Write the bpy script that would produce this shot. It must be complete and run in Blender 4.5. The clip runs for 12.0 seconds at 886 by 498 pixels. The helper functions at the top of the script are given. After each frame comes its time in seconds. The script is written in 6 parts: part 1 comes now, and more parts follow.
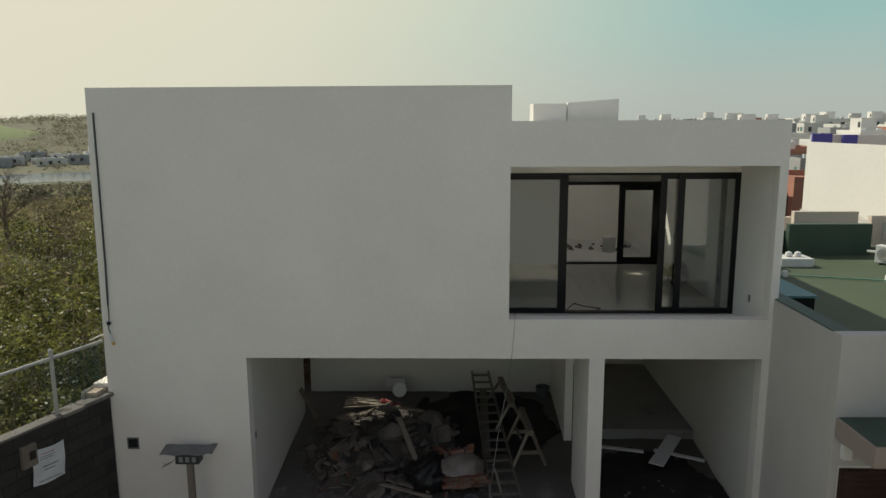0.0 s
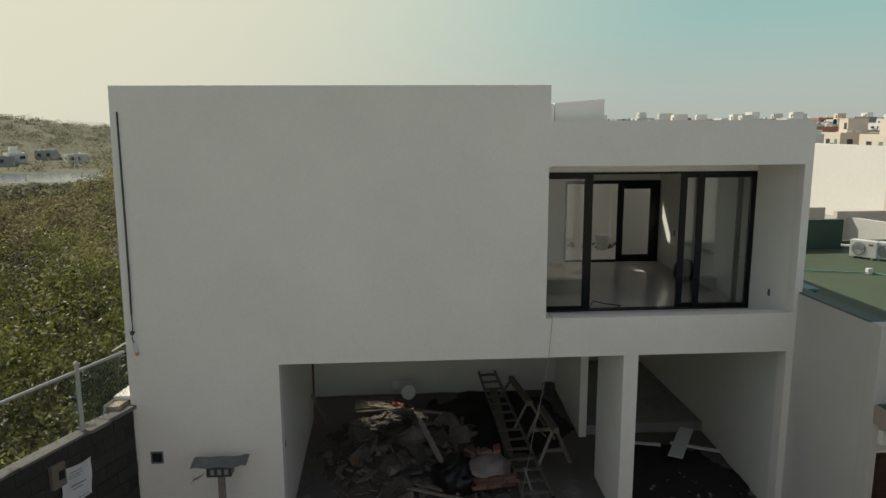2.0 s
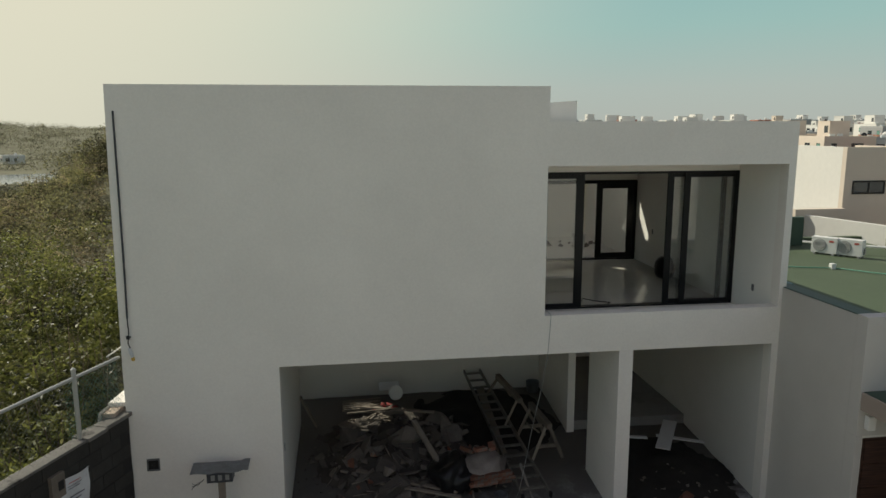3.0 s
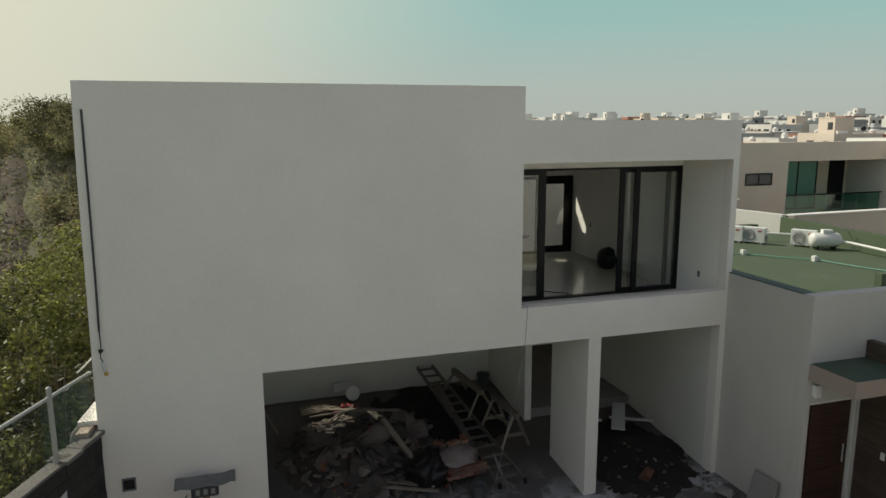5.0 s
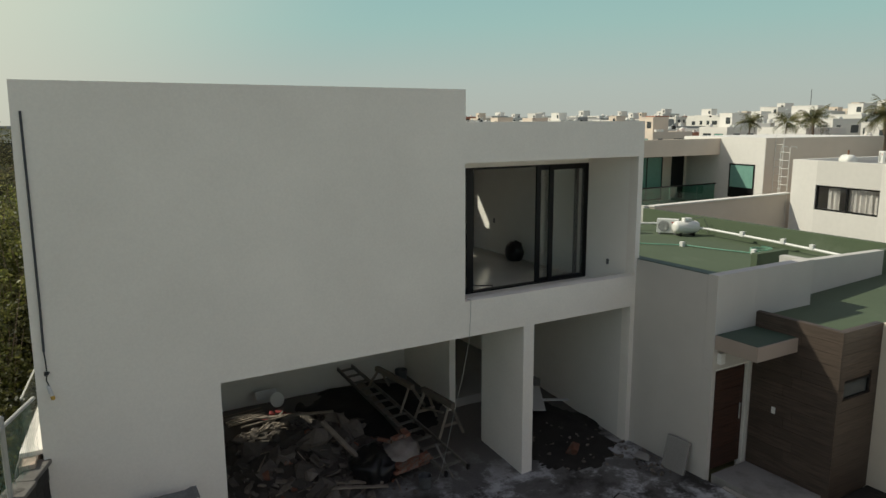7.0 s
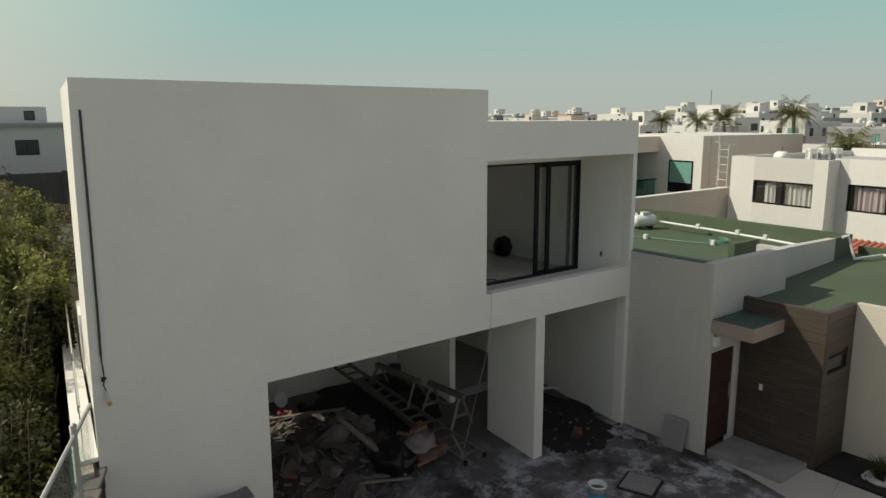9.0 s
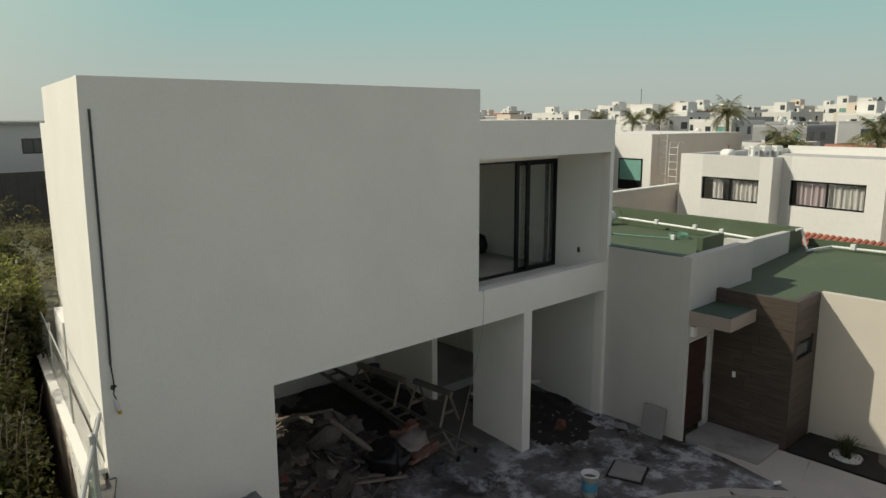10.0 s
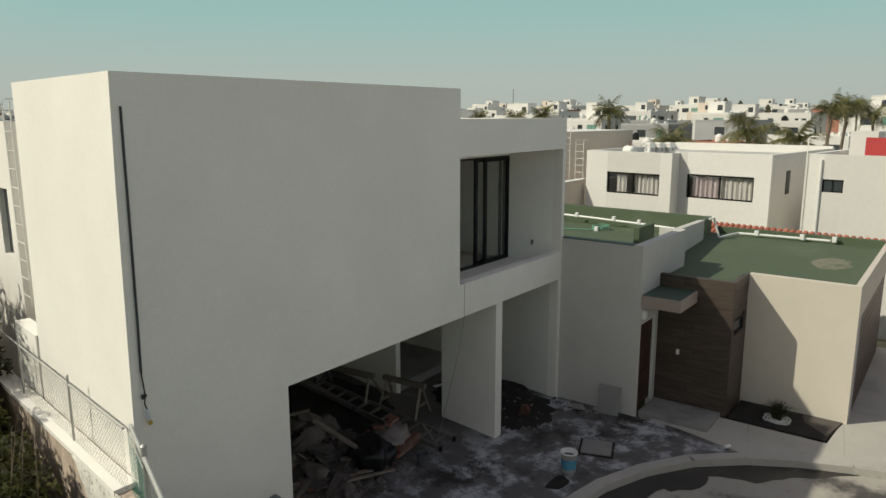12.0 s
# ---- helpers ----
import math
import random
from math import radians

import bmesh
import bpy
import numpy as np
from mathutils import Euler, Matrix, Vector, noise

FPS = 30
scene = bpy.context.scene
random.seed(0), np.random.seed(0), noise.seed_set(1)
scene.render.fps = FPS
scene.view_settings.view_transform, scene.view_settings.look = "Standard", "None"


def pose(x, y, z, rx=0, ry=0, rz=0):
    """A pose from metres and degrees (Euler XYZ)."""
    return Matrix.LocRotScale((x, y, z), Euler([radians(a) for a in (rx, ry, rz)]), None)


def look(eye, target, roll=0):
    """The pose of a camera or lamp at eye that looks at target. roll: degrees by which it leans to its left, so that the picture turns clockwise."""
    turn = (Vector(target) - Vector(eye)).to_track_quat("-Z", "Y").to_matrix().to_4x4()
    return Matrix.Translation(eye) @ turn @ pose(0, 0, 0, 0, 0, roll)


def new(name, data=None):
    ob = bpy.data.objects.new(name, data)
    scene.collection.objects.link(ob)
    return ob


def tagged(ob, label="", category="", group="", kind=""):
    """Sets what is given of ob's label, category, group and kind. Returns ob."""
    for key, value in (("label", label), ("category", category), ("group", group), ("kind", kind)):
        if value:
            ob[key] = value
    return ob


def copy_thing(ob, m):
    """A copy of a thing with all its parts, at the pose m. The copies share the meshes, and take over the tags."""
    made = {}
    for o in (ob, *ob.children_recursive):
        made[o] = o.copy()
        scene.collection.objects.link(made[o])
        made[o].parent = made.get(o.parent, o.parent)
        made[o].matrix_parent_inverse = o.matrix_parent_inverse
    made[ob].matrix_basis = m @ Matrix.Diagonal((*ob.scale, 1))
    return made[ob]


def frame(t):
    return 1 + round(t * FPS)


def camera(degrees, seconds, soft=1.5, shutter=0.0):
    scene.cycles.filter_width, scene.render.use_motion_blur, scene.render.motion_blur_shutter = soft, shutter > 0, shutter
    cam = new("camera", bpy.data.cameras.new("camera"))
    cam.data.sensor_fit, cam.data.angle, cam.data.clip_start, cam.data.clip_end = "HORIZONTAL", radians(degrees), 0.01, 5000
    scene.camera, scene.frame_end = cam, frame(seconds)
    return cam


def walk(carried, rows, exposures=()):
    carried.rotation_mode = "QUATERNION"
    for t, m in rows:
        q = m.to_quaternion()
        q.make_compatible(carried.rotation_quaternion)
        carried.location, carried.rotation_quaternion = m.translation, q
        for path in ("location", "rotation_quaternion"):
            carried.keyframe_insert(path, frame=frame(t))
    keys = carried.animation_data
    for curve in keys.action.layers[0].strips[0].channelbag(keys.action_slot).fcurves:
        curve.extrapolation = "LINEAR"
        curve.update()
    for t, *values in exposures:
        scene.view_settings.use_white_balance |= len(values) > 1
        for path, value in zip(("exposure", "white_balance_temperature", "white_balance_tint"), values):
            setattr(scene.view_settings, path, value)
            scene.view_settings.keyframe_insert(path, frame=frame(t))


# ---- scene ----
cam = camera(64.9, 12.0)
PATH = [
    (0, (0.872, -0.405, 6.266), (0.823, 1.564, 5.918), -0.3),
    (0.5, (0.531, -0.399, 6.281), (0.518, 1.571, 5.931), -0.3),
    (1, (0.173, -0.359, 6.275), (0.203, 1.61, 5.926), -0.3),
    (1.5, (-0.196, -0.325, 6.281), (-0.126, 1.643, 5.932), -0.3),
    (2, (-0.593, -0.302, 6.272), (-0.465, 1.663, 5.923), -0.3),
    (2.5, (-0.972, -0.314, 6.262), (-0.777, 1.646, 5.915), -0.2),
    (4.5, (-2.406, -0.137, 6.288), (-1.897, 1.764, 5.933), -0.2),
    (5, (-2.761, -0.094, 6.295), (-2.172, 1.784, 5.939), -0.2),
    (5.5, (-3.128, -0.018, 6.287), (-2.457, 1.832, 5.931), -0.3),
    (6, (-3.54, 0.066, 6.307), (-2.776, 1.879, 5.948), -0.2),
    (6.5, (-3.955, 0.172, 6.322), (-3.079, 1.933, 5.961), -0.2),
    (7, (-4.37, 0.271, 6.332), (-3.371, 1.966, 5.973), -0.3),
    (7.2, (-4.541, 0.325, 6.323), (-3.49, 1.989, 5.966), -0.4),
    (8.8, (-5.842, 0.904, 6.352), (-4.66, 2.476, 5.987), -0.3),
    (9, (-6.02, 0.989, 6.362), (-4.821, 2.548, 5.996), -0.2),
    (9.5, (-6.412, 1.239, 6.373), (-5.141, 2.738, 6.003), -0.2),
    (10, (-6.802, 1.532, 6.373), (-5.465, 2.974, 6.003), -0.2),
    (10.5, (-7.207, 1.822, 6.377), (-5.815, 3.209, 6.005), -0.2),
    (11, (-7.554, 2.126, 6.392), (-6.101, 3.447, 6.017), -0.1),
    (11.5, (-7.887, 2.397, 6.406), (-6.373, 3.649, 6.03), -0.0),
    (12, (-8.245, 2.687, 6.377), (-6.673, 3.865, 6.002), -0.1),
]
walk(cam, [(t, look(eye, target, roll)) for t, eye, target, roll in PATH])


# ---------------------------------------------------------------- light
SUN_AZ = math.atan2(-0.856, 0.79)          # bearing of the sun from +y, towards -x
SUN_EL = radians(40.8)
world = bpy.data.worlds.new("sky")
scene.world = world
world.use_nodes = True
wn = world.node_tree.nodes
sky = wn.new("ShaderNodeTexSky")
sky.sky_type = "NISHITA"
sky.sun_disc = False
sky.sun_elevation = SUN_EL
sky.sun_rotation = SUN_AZ
sky.air_density, sky.dust_density, sky.ozone_density = 1.0, 0.9, 1.0
wn["Background"].inputs["Strength"].default_value = 0.113
tint = wn.new("ShaderNodeMix")                 # warm haze over the whole sky
tint.data_type, tint.blend_type = "RGBA", "MULTIPLY"
tint.inputs[0].default_value, tint.inputs[7].default_value = 1.0, (0.36, 0.46, 0.53, 1)
haze = wn.new("ShaderNodeMix")
haze.data_type, haze.blend_type = "RGBA", "ADD"
haze.inputs[0].default_value, haze.inputs[7].default_value = 1.0, (1.62, 1.30, 1.08, 1)
world.node_tree.links.new(sky.outputs["Color"], tint.inputs[6])
world.node_tree.links.new(tint.outputs[2], haze.inputs[6])
wl = world.node_tree.links
toward = wn.new("ShaderNodeTexCoord")              # pale haze low over the horizon, teal above it
height = wn.new("ShaderNodeSeparateXYZ")
wl.new(toward.outputs["Generated"], height.inputs[0])
low = wn.new("ShaderNodeValToRGB")
for i, (at, colour) in enumerate(((0.0, (0.40, 0.43, 0.39)), (0.05, (0.39, 0.45, 0.41)), (0.13, (0.30, 0.47, 0.43)), (0.26, (0.21, 0.43, 0.43)))):
    e = low.color_ramp.elements[i] if i < 2 else low.color_ramp.elements.new(at)
    e.position, e.color = at, (*colour, 1)
wl.new(height.outputs["Z"], low.inputs[0])
lift = wn.new("ShaderNodeMix")
lift.data_type, lift.blend_type = "RGBA", "MULTIPLY"
lift.inputs[0].default_value, lift.inputs[7].default_value = 1.0, (9.7, 9.7, 9.7, 1)
wl.new(low.outputs[0], lift.inputs[6])
band = wn.new("ShaderNodeMapRange")
band.interpolation_type = "SMOOTHSTEP"
band.inputs[1].default_value, band.inputs[2].default_value, band.inputs[3].default_value, band.inputs[4].default_value = 0.17, 0.42, 0.92, 0.0
wl.new(height.outputs["Z"], band.inputs[0])
hazy = wn.new("ShaderNodeMix")
hazy.data_type = "RGBA"
wl.new(band.outputs[0], hazy.inputs[0]), wl.new(haze.outputs[2], hazy.inputs[6]), wl.new(lift.outputs[2], hazy.inputs[7])
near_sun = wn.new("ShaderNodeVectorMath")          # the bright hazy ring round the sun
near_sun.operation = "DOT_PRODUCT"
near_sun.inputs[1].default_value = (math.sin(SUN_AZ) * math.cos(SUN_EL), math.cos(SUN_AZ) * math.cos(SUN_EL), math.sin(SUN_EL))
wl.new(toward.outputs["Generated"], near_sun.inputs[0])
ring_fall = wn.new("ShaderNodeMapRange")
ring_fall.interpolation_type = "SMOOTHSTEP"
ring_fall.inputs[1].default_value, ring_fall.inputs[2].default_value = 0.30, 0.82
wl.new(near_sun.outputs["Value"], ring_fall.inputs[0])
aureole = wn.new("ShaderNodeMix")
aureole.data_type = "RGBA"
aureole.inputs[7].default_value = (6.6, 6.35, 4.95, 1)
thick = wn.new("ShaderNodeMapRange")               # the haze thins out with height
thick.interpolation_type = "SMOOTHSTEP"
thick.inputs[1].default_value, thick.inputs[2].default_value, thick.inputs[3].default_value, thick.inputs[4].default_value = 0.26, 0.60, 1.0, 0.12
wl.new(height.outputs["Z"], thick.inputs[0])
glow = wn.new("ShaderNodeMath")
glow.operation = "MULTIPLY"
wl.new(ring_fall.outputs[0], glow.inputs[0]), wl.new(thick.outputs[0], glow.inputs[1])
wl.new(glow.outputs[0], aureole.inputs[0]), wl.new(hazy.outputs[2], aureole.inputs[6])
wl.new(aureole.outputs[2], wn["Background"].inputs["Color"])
sun_data = bpy.data.lights.new("sun", "SUN")
sun_data.energy, sun_data.angle, sun_data.color = 3.5, radians(0.6), (1.0, 0.955, 0.78)
sun = new("sun", sun_data)
sun_from = Vector((math.sin(SUN_AZ) * math.cos(SUN_EL), math.cos(SUN_AZ) * math.cos(SUN_EL), math.sin(SUN_EL)))
sun.matrix_world = look(sun_from * 60, (0, 0, 0))


# ---------------------------------------------------------------- materials
def material(name, colour, rough=0.8, metal=0.0, vary=0.12, scale=3.0, fine=60.0, bump=0.15, stain=None, stain_scale=0.7, stain_at=0.55,
             per_object=0.0, spec=0.4, streak=0.0, dust=None, dust_scale=1.2, dust_at=0.5):
    """A surface with two scales of colour variation, optional stains and streaks, and relief."""
    m = bpy.data.materials.new(name)
    m.use_nodes = True
    t = m.node_tree
    n, l = t.nodes, t.links
    b = n["Principled BSDF"]
    b.inputs["Roughness"].default_value = rough
    b.inputs["Metallic"].default_value = metal
    b.inputs["Specular IOR Level"].default_value = spec
    geo = n.new("ShaderNodeTexCoord")
    co = geo.outputs["Object"]
    n1 = n.new("ShaderNodeTexNoise")
    n1.inputs["Scale"].default_value, n1.inputs["Detail"].default_value, n1.inputs["Roughness"].default_value = scale, 6, 0.62
    n2 = n.new("ShaderNodeTexNoise")
    n2.inputs["Scale"].default_value, n2.inputs["Detail"].default_value = fine, 4
    l.new(co, n1.inputs["Vector"]), l.new(co, n2.inputs["Vector"])
    mix = n.new("ShaderNodeMix")
    mix.data_type = "FLOAT"
    mix.inputs[0].default_value = 0.35
    l.new(n1.outputs["Fac"], mix.inputs[2]), l.new(n2.outputs["Fac"], mix.inputs[3])
    mr = n.new("ShaderNodeMapRange")
    mr.inputs[1].default_value, mr.inputs[2].default_value = 0.3, 0.7
    mr.inputs[3].default_value, mr.inputs[4].default_value = 1 - vary, 1 + vary
    l.new(mix.outputs[0], mr.inputs[0])
    base = n.new("ShaderNodeMix")
    base.data_type, base.blend_type = "RGBA", "MULTIPLY"
    base.inputs[0].default_value = 1.0
    base.inputs[6].default_value = (*colour, 1)
    l.new(mr.outputs[0], base.inputs[7])
    out = base.outputs[2]
    if stain:
        n3 = n.new("ShaderNodeTexNoise")
        n3.inputs["Scale"].default_value, n3.inputs["Detail"].default_value, n3.inputs["Roughness"].default_value = stain_scale, 8, 0.65
        l.new(co, n3.inputs["Vector"])
        r3 = n.new("ShaderNodeMapRange")
        r3.interpolation_type = "SMOOTHSTEP"
        r3.inputs[1].default_value, r3.inputs[2].default_value = stain_at, stain_at + 0.13
        l.new(n3.outputs["Fac"], r3.inputs[0])
        ms = n.new("ShaderNodeMix")
        ms.data_type = "RGBA"
        l.new(r3.outputs[0], ms.inputs[0]), l.new(out, ms.inputs[6])
        ms.inputs[7].default_value = (*stain, 1)
        out = ms.outputs[2]
    if dust:
        n6 = n.new("ShaderNodeTexNoise")
        n6.inputs["Scale"].default_value, n6.inputs["Detail"].default_value, n6.inputs["Roughness"].default_value = dust_scale, 10, 0.72
        n6.inputs["Distortion"].default_value = 0.15
        l.new(co, n6.inputs["Vector"])
        r6 = n.new("ShaderNodeMapRange")
        r6.interpolation_type = "SMOOTHSTEP"
        r6.inputs[1].default_value, r6.inputs[2].default_value = dust_at, dust_at + 0.16
        l.new(n6.outputs["Fac"], r6.inputs[0])
        m6 = n.new("ShaderNodeMix")
        m6.data_type = "RGBA"
        l.new(r6.outputs[0], m6.inputs[0]), l.new(out, m6.inputs[6])
        m6.inputs[7].default_value = (*dust, 1)
        out = m6.outputs[2]
    if streak:
        mp = n.new("ShaderNodeMapping")
        mp.inputs["Scale"].default_value = (7, 7, 0.35)
        l.new(co, mp.inputs["Vector"])
        n4 = n.new("ShaderNodeTexNoise")
        n4.inputs["Scale"].default_value, n4.inputs["Detail"].default_value = 1.0, 5
        l.new(mp.outputs[0], n4.inputs["Vector"])
        r4 = n.new("ShaderNodeMapRange")
        r4.inputs[1].default_value, r4.inputs[2].default_value, r4.inputs[3].default_value, r4.inputs[4].default_value = 0.5, 0.75, 1.0, 1.0 - streak
        l.new(n4.outputs["Fac"], r4.inputs[0])
        m4 = n.new("ShaderNodeMix")
        m4.data_type, m4.blend_type = "RGBA", "MULTIPLY"
        m4.inputs[0].default_value = 1.0
        l.new(out, m4.inputs[6]), l.new(r4.outputs[0], m4.inputs[7])
        out = m4.outputs[2]
    if per_object:
        oi = n.new("ShaderNodeObjectInfo")
        r5 = n.new("ShaderNodeMapRange")
        r5.inputs[3].default_value, r5.inputs[4].default_value = 1 - per_object, 1 + per_object
        l.new(oi.outputs["Random"], r5.inputs[0])
        m5 = n.new("ShaderNodeMix")
        m5.data_type, m5.blend_type = "RGBA", "MULTIPLY"
        m5.inputs[0].default_value = 1.0
        l.new(out, m5.inputs[6]), l.new(r5.outputs[0], m5.inputs[7])
        out = m5.outputs[2]
    l.new(out, b.inputs["Base Color"])
    if bump:
        bp = n.new("ShaderNodeBump")
        bp.inputs["Strength"].default_value, bp.inputs["Distance"].default_value = bump, 0.02
        l.new(mix.outputs[0], bp.inputs["Height"]), l.new(bp.outputs["Normal"], b.inputs["Normal"])
    return m


def leaf_material(name, colours, gloss=0.45):
    """Leaves whose colour differs from leaf to leaf, a little light passing through."""
    m = bpy.data.materials.new(name)
    m.use_nodes = True
    n, l = m.node_tree.nodes, m.node_tree.links
    b = n["Principled BSDF"]
    b.inputs["Roughness"].default_value = gloss
    g = n.new("ShaderNodeNewGeometry")
    ramp = n.new("ShaderNodeValToRGB")
    while len(ramp.color_ramp.elements) < len(colours):
        ramp.color_ramp.elements.new(0.5)
    for i, c in enumerate(colours):
        ramp.color_ramp.elements[i].position = i / (len(colours) - 1)
        ramp.color_ramp.elements[i].color = (*c, 1)
    l.new(g.outputs["Random Per Island"], ramp.inputs[0])
    tc = n.new("ShaderNodeTexCoord")
    nz = n.new("ShaderNodeTexNoise")
    nz.inputs["Scale"].default_value, nz.inputs["Detail"].default_value = 0.5, 5
    l.new(tc.outputs["Object"], nz.inputs["Vector"])
    mr = n.new("ShaderNodeMapRange")
    mr.inputs[1].default_value, mr.inputs[2].default_value, mr.inputs[3].default_value, mr.inputs[4].default_value = 0.38, 0.62, 0.3, 1.7
    l.new(nz.outputs["Fac"], mr.inputs[0])
    mx = n.new("ShaderNodeMix")
    mx.data_type, mx.blend_type = "RGBA", "MULTIPLY"
    mx.inputs[0].default_value = 1.0
    l.new(ramp.outputs[0], mx.inputs[6]), l.new(mr.outputs[0], mx.inputs[7])
    l.new(mx.outputs[2], b.inputs["Base Color"])
    tr = n.new("ShaderNodeBsdfTranslucent")
    l.new(mx.outputs[2], tr.inputs["Color"])
    ad = n.new("ShaderNodeMixShader")
    ad.inputs[0].default_value = 0.5
    l.new(b.outputs[0], ad.inputs[1]), l.new(tr.outputs[0], ad.inputs[2])
    l.new(ad.outputs[0], n["Material Output"].inputs["Surface"])
    return m


def glass_material(name, tint=(0.93, 0.96, 0.95), gloss=0.09, rough=0.01):
    """A thin clear pane: light passes straight on, a part is mirrored."""
    m = bpy.data.materials.new(name)
    m.use_nodes = True
    n, l = m.node_tree.nodes, m.node_tree.links
    tr, gl, mx = n.new("ShaderNodeBsdfTransparent"), n.new("ShaderNodeBsdfGlossy"), n.new("ShaderNodeMixShader")
    tr.inputs["Color"].default_value = (*tint, 1)
    gl.inputs["Roughness"].default_value = rough
    mx.inputs[0].default_value = gloss
    l.new(tr.outputs[0], mx.inputs[1]), l.new(gl.outputs[0], mx.inputs[2])
    l.new(mx.outputs[0], n["Material Output"].inputs["Surface"])
    return m


def plank_wood(name, colour, dark, width=0.19):
    """Wood-look cladding: long horizontal grain; the joints are modelled."""
    m = material(name, colour, 0.5, 0, 0.15, 2.0, 40, 0.1, per_object=0.16)
    n, l = m.node_tree.nodes, m.node_tree.links
    tc = n.new("ShaderNodeTexCoord")
    mp = n.new("ShaderNodeMapping")
    mp.inputs["Scale"].default_value = (1.2, 1.2, 22)
    l.new(tc.outputs["Object"], mp.inputs["Vector"])
    nz = n.new("ShaderNodeTexNoise")
    nz.inputs["Scale"].default_value, nz.inputs["Detail"].default_value = 2.0, 6
    l.new(mp.outputs[0], nz.inputs["Vector"])
    r = n.new("ShaderNodeMapRange")
    r.inputs[1].default_value, r.inputs[2].default_value = 0.4, 0.68
    l.new(nz.outputs["Fac"], r.inputs[0])
    mx = n.new("ShaderNodeMix")
    mx.data_type = "RGBA"
    b = n["Principled BSDF"]
    old = b.inputs["Base Color"].links[0].from_socket
    l.new(r.outputs[0], mx.inputs[0]), l.new(old, mx.inputs[6])
    mx.inputs[7].default_value = (*dark, 1)
    l.new(mx.outputs[2], b.inputs["Base Color"])
    return m


PLASTER = material("white plaster", (0.84, 0.805, 0.75), 0.85, 0, 0.07, 0.55, 30, 0.12, spec=0.25)
# Lightened copy of the inner plaster: brightens the upper room through its colour.
ROOM_WALL = material("smooth white room plaster, lightened", (0.88, 0.86, 0.81), 0.8, 0, 0.04, 0.9, 45, 0.06)
# Copy for the garage and dim rooms, darkened: the shade is in the colour.
PLASTER_IN = material("interior plaster, darkened for shade", (0.72, 0.70, 0.66), 0.85, 0, 0.05, 0.9, 45, 0.1, stain=(0.66, 0.64, 0.59), stain_scale=0.8, stain_at=0.60)
PLASTER_NB = material("neighbour plaster", (0.56, 0.54, 0.505), 0.88, 0, 0.06, 1.2, 60, 0.2)
PLASTER_GARDEN = material("cream plaster", (0.60, 0.545, 0.465), 0.88, 0, 0.06, 1.0, 50, 0.08)
PLASTER_BEIGE = material("beige plaster", (0.66, 0.57, 0.48), 0.88, 0, 0.06, 0.9, 50, 0.15)
CANOPY = material("brown-grey canopy plaster", (0.36, 0.30, 0.255), 0.88, 0, 0.08, 1.2, 50, 0.2)
PLASTER_FAR = material("far white walls", (0.69, 0.67, 0.63), 0.9, 0, 0.06, 0.25, 6, 0.0, per_object=0.10)
FAR_GREY = material("far grey walls", (0.36, 0.36, 0.36), 0.9, 0, 0.1, 0.3, 6, 0.0, per_object=0.15)
YARD_GREY = material("weathered grey yard wall", (0.115, 0.11, 0.10), 0.95, 0, 0.2, 0.5, 6, 0.1, streak=0.3)
FAR_BRICK = material("far red walls", (0.42, 0.20, 0.14), 0.9, 0, 0.12, 0.3, 6, 0.0, per_object=0.1)
FAR_BLUE = material("blue painted wall", (0.10, 0.10, 0.38), 0.8, 0, 0.08, 0.5, 8, 0.0)
RED_PAINT = material("red painted wall", (0.45, 0.05, 0.05), 0.7, 0, 0.08, 0.8, 20, 0.05)
GREEN_ROOF = material("green roof coating", (0.082, 0.112, 0.064), 0.75, 0, 0.10, 0.8, 30, 0.25, stain=(0.108, 0.138, 0.088), stain_scale=0.6, stain_at=0.58)
PUDDLE = material("dried puddle silt", (0.20, 0.195, 0.14), 0.9, 0, 0.15, 1.5, 40, 0.1, stain=(0.115, 0.135, 0.085), stain_scale=1.4, stain_at=0.47)
GREEN_DARK = material("dark green coating", (0.05, 0.085, 0.06), 0.55, 0, 0.2, 1.2, 40, 0.2, stain=(0.13, 0.16, 0.14), stain_scale=9.0, stain_at=0.66)
CONCRETE = material("rough concrete", (0.125, 0.122, 0.12), 0.85, 0, 0.3, 1.3, 30, 0.5, stain=(0.035, 0.032, 0.03), stain_scale=0.6, stain_at=0.50, dust=(0.44, 0.45, 0.47), dust_scale=1.3, dust_at=0.47)
CONCRETE_LIGHT = material("pavement concrete", (0.43, 0.41, 0.37), 0.85, 0, 0.12, 1.0, 40, 0.3, stain=(0.36, 0.345, 0.315), stain_scale=0.8)
SCREED = material("pale screed", (0.27, 0.262, 0.25), 0.85, 0, 0.15, 0.9, 30, 0.2, stain=(0.19, 0.183, 0.175), stain_scale=0.8)
STREET = material("street surface", (0.38, 0.355, 0.31), 0.8, 0, 0.15, 0.7, 30, 0.4, stain=(0.075, 0.07, 0.065), stain_scale=0.45, stain_at=0.50)


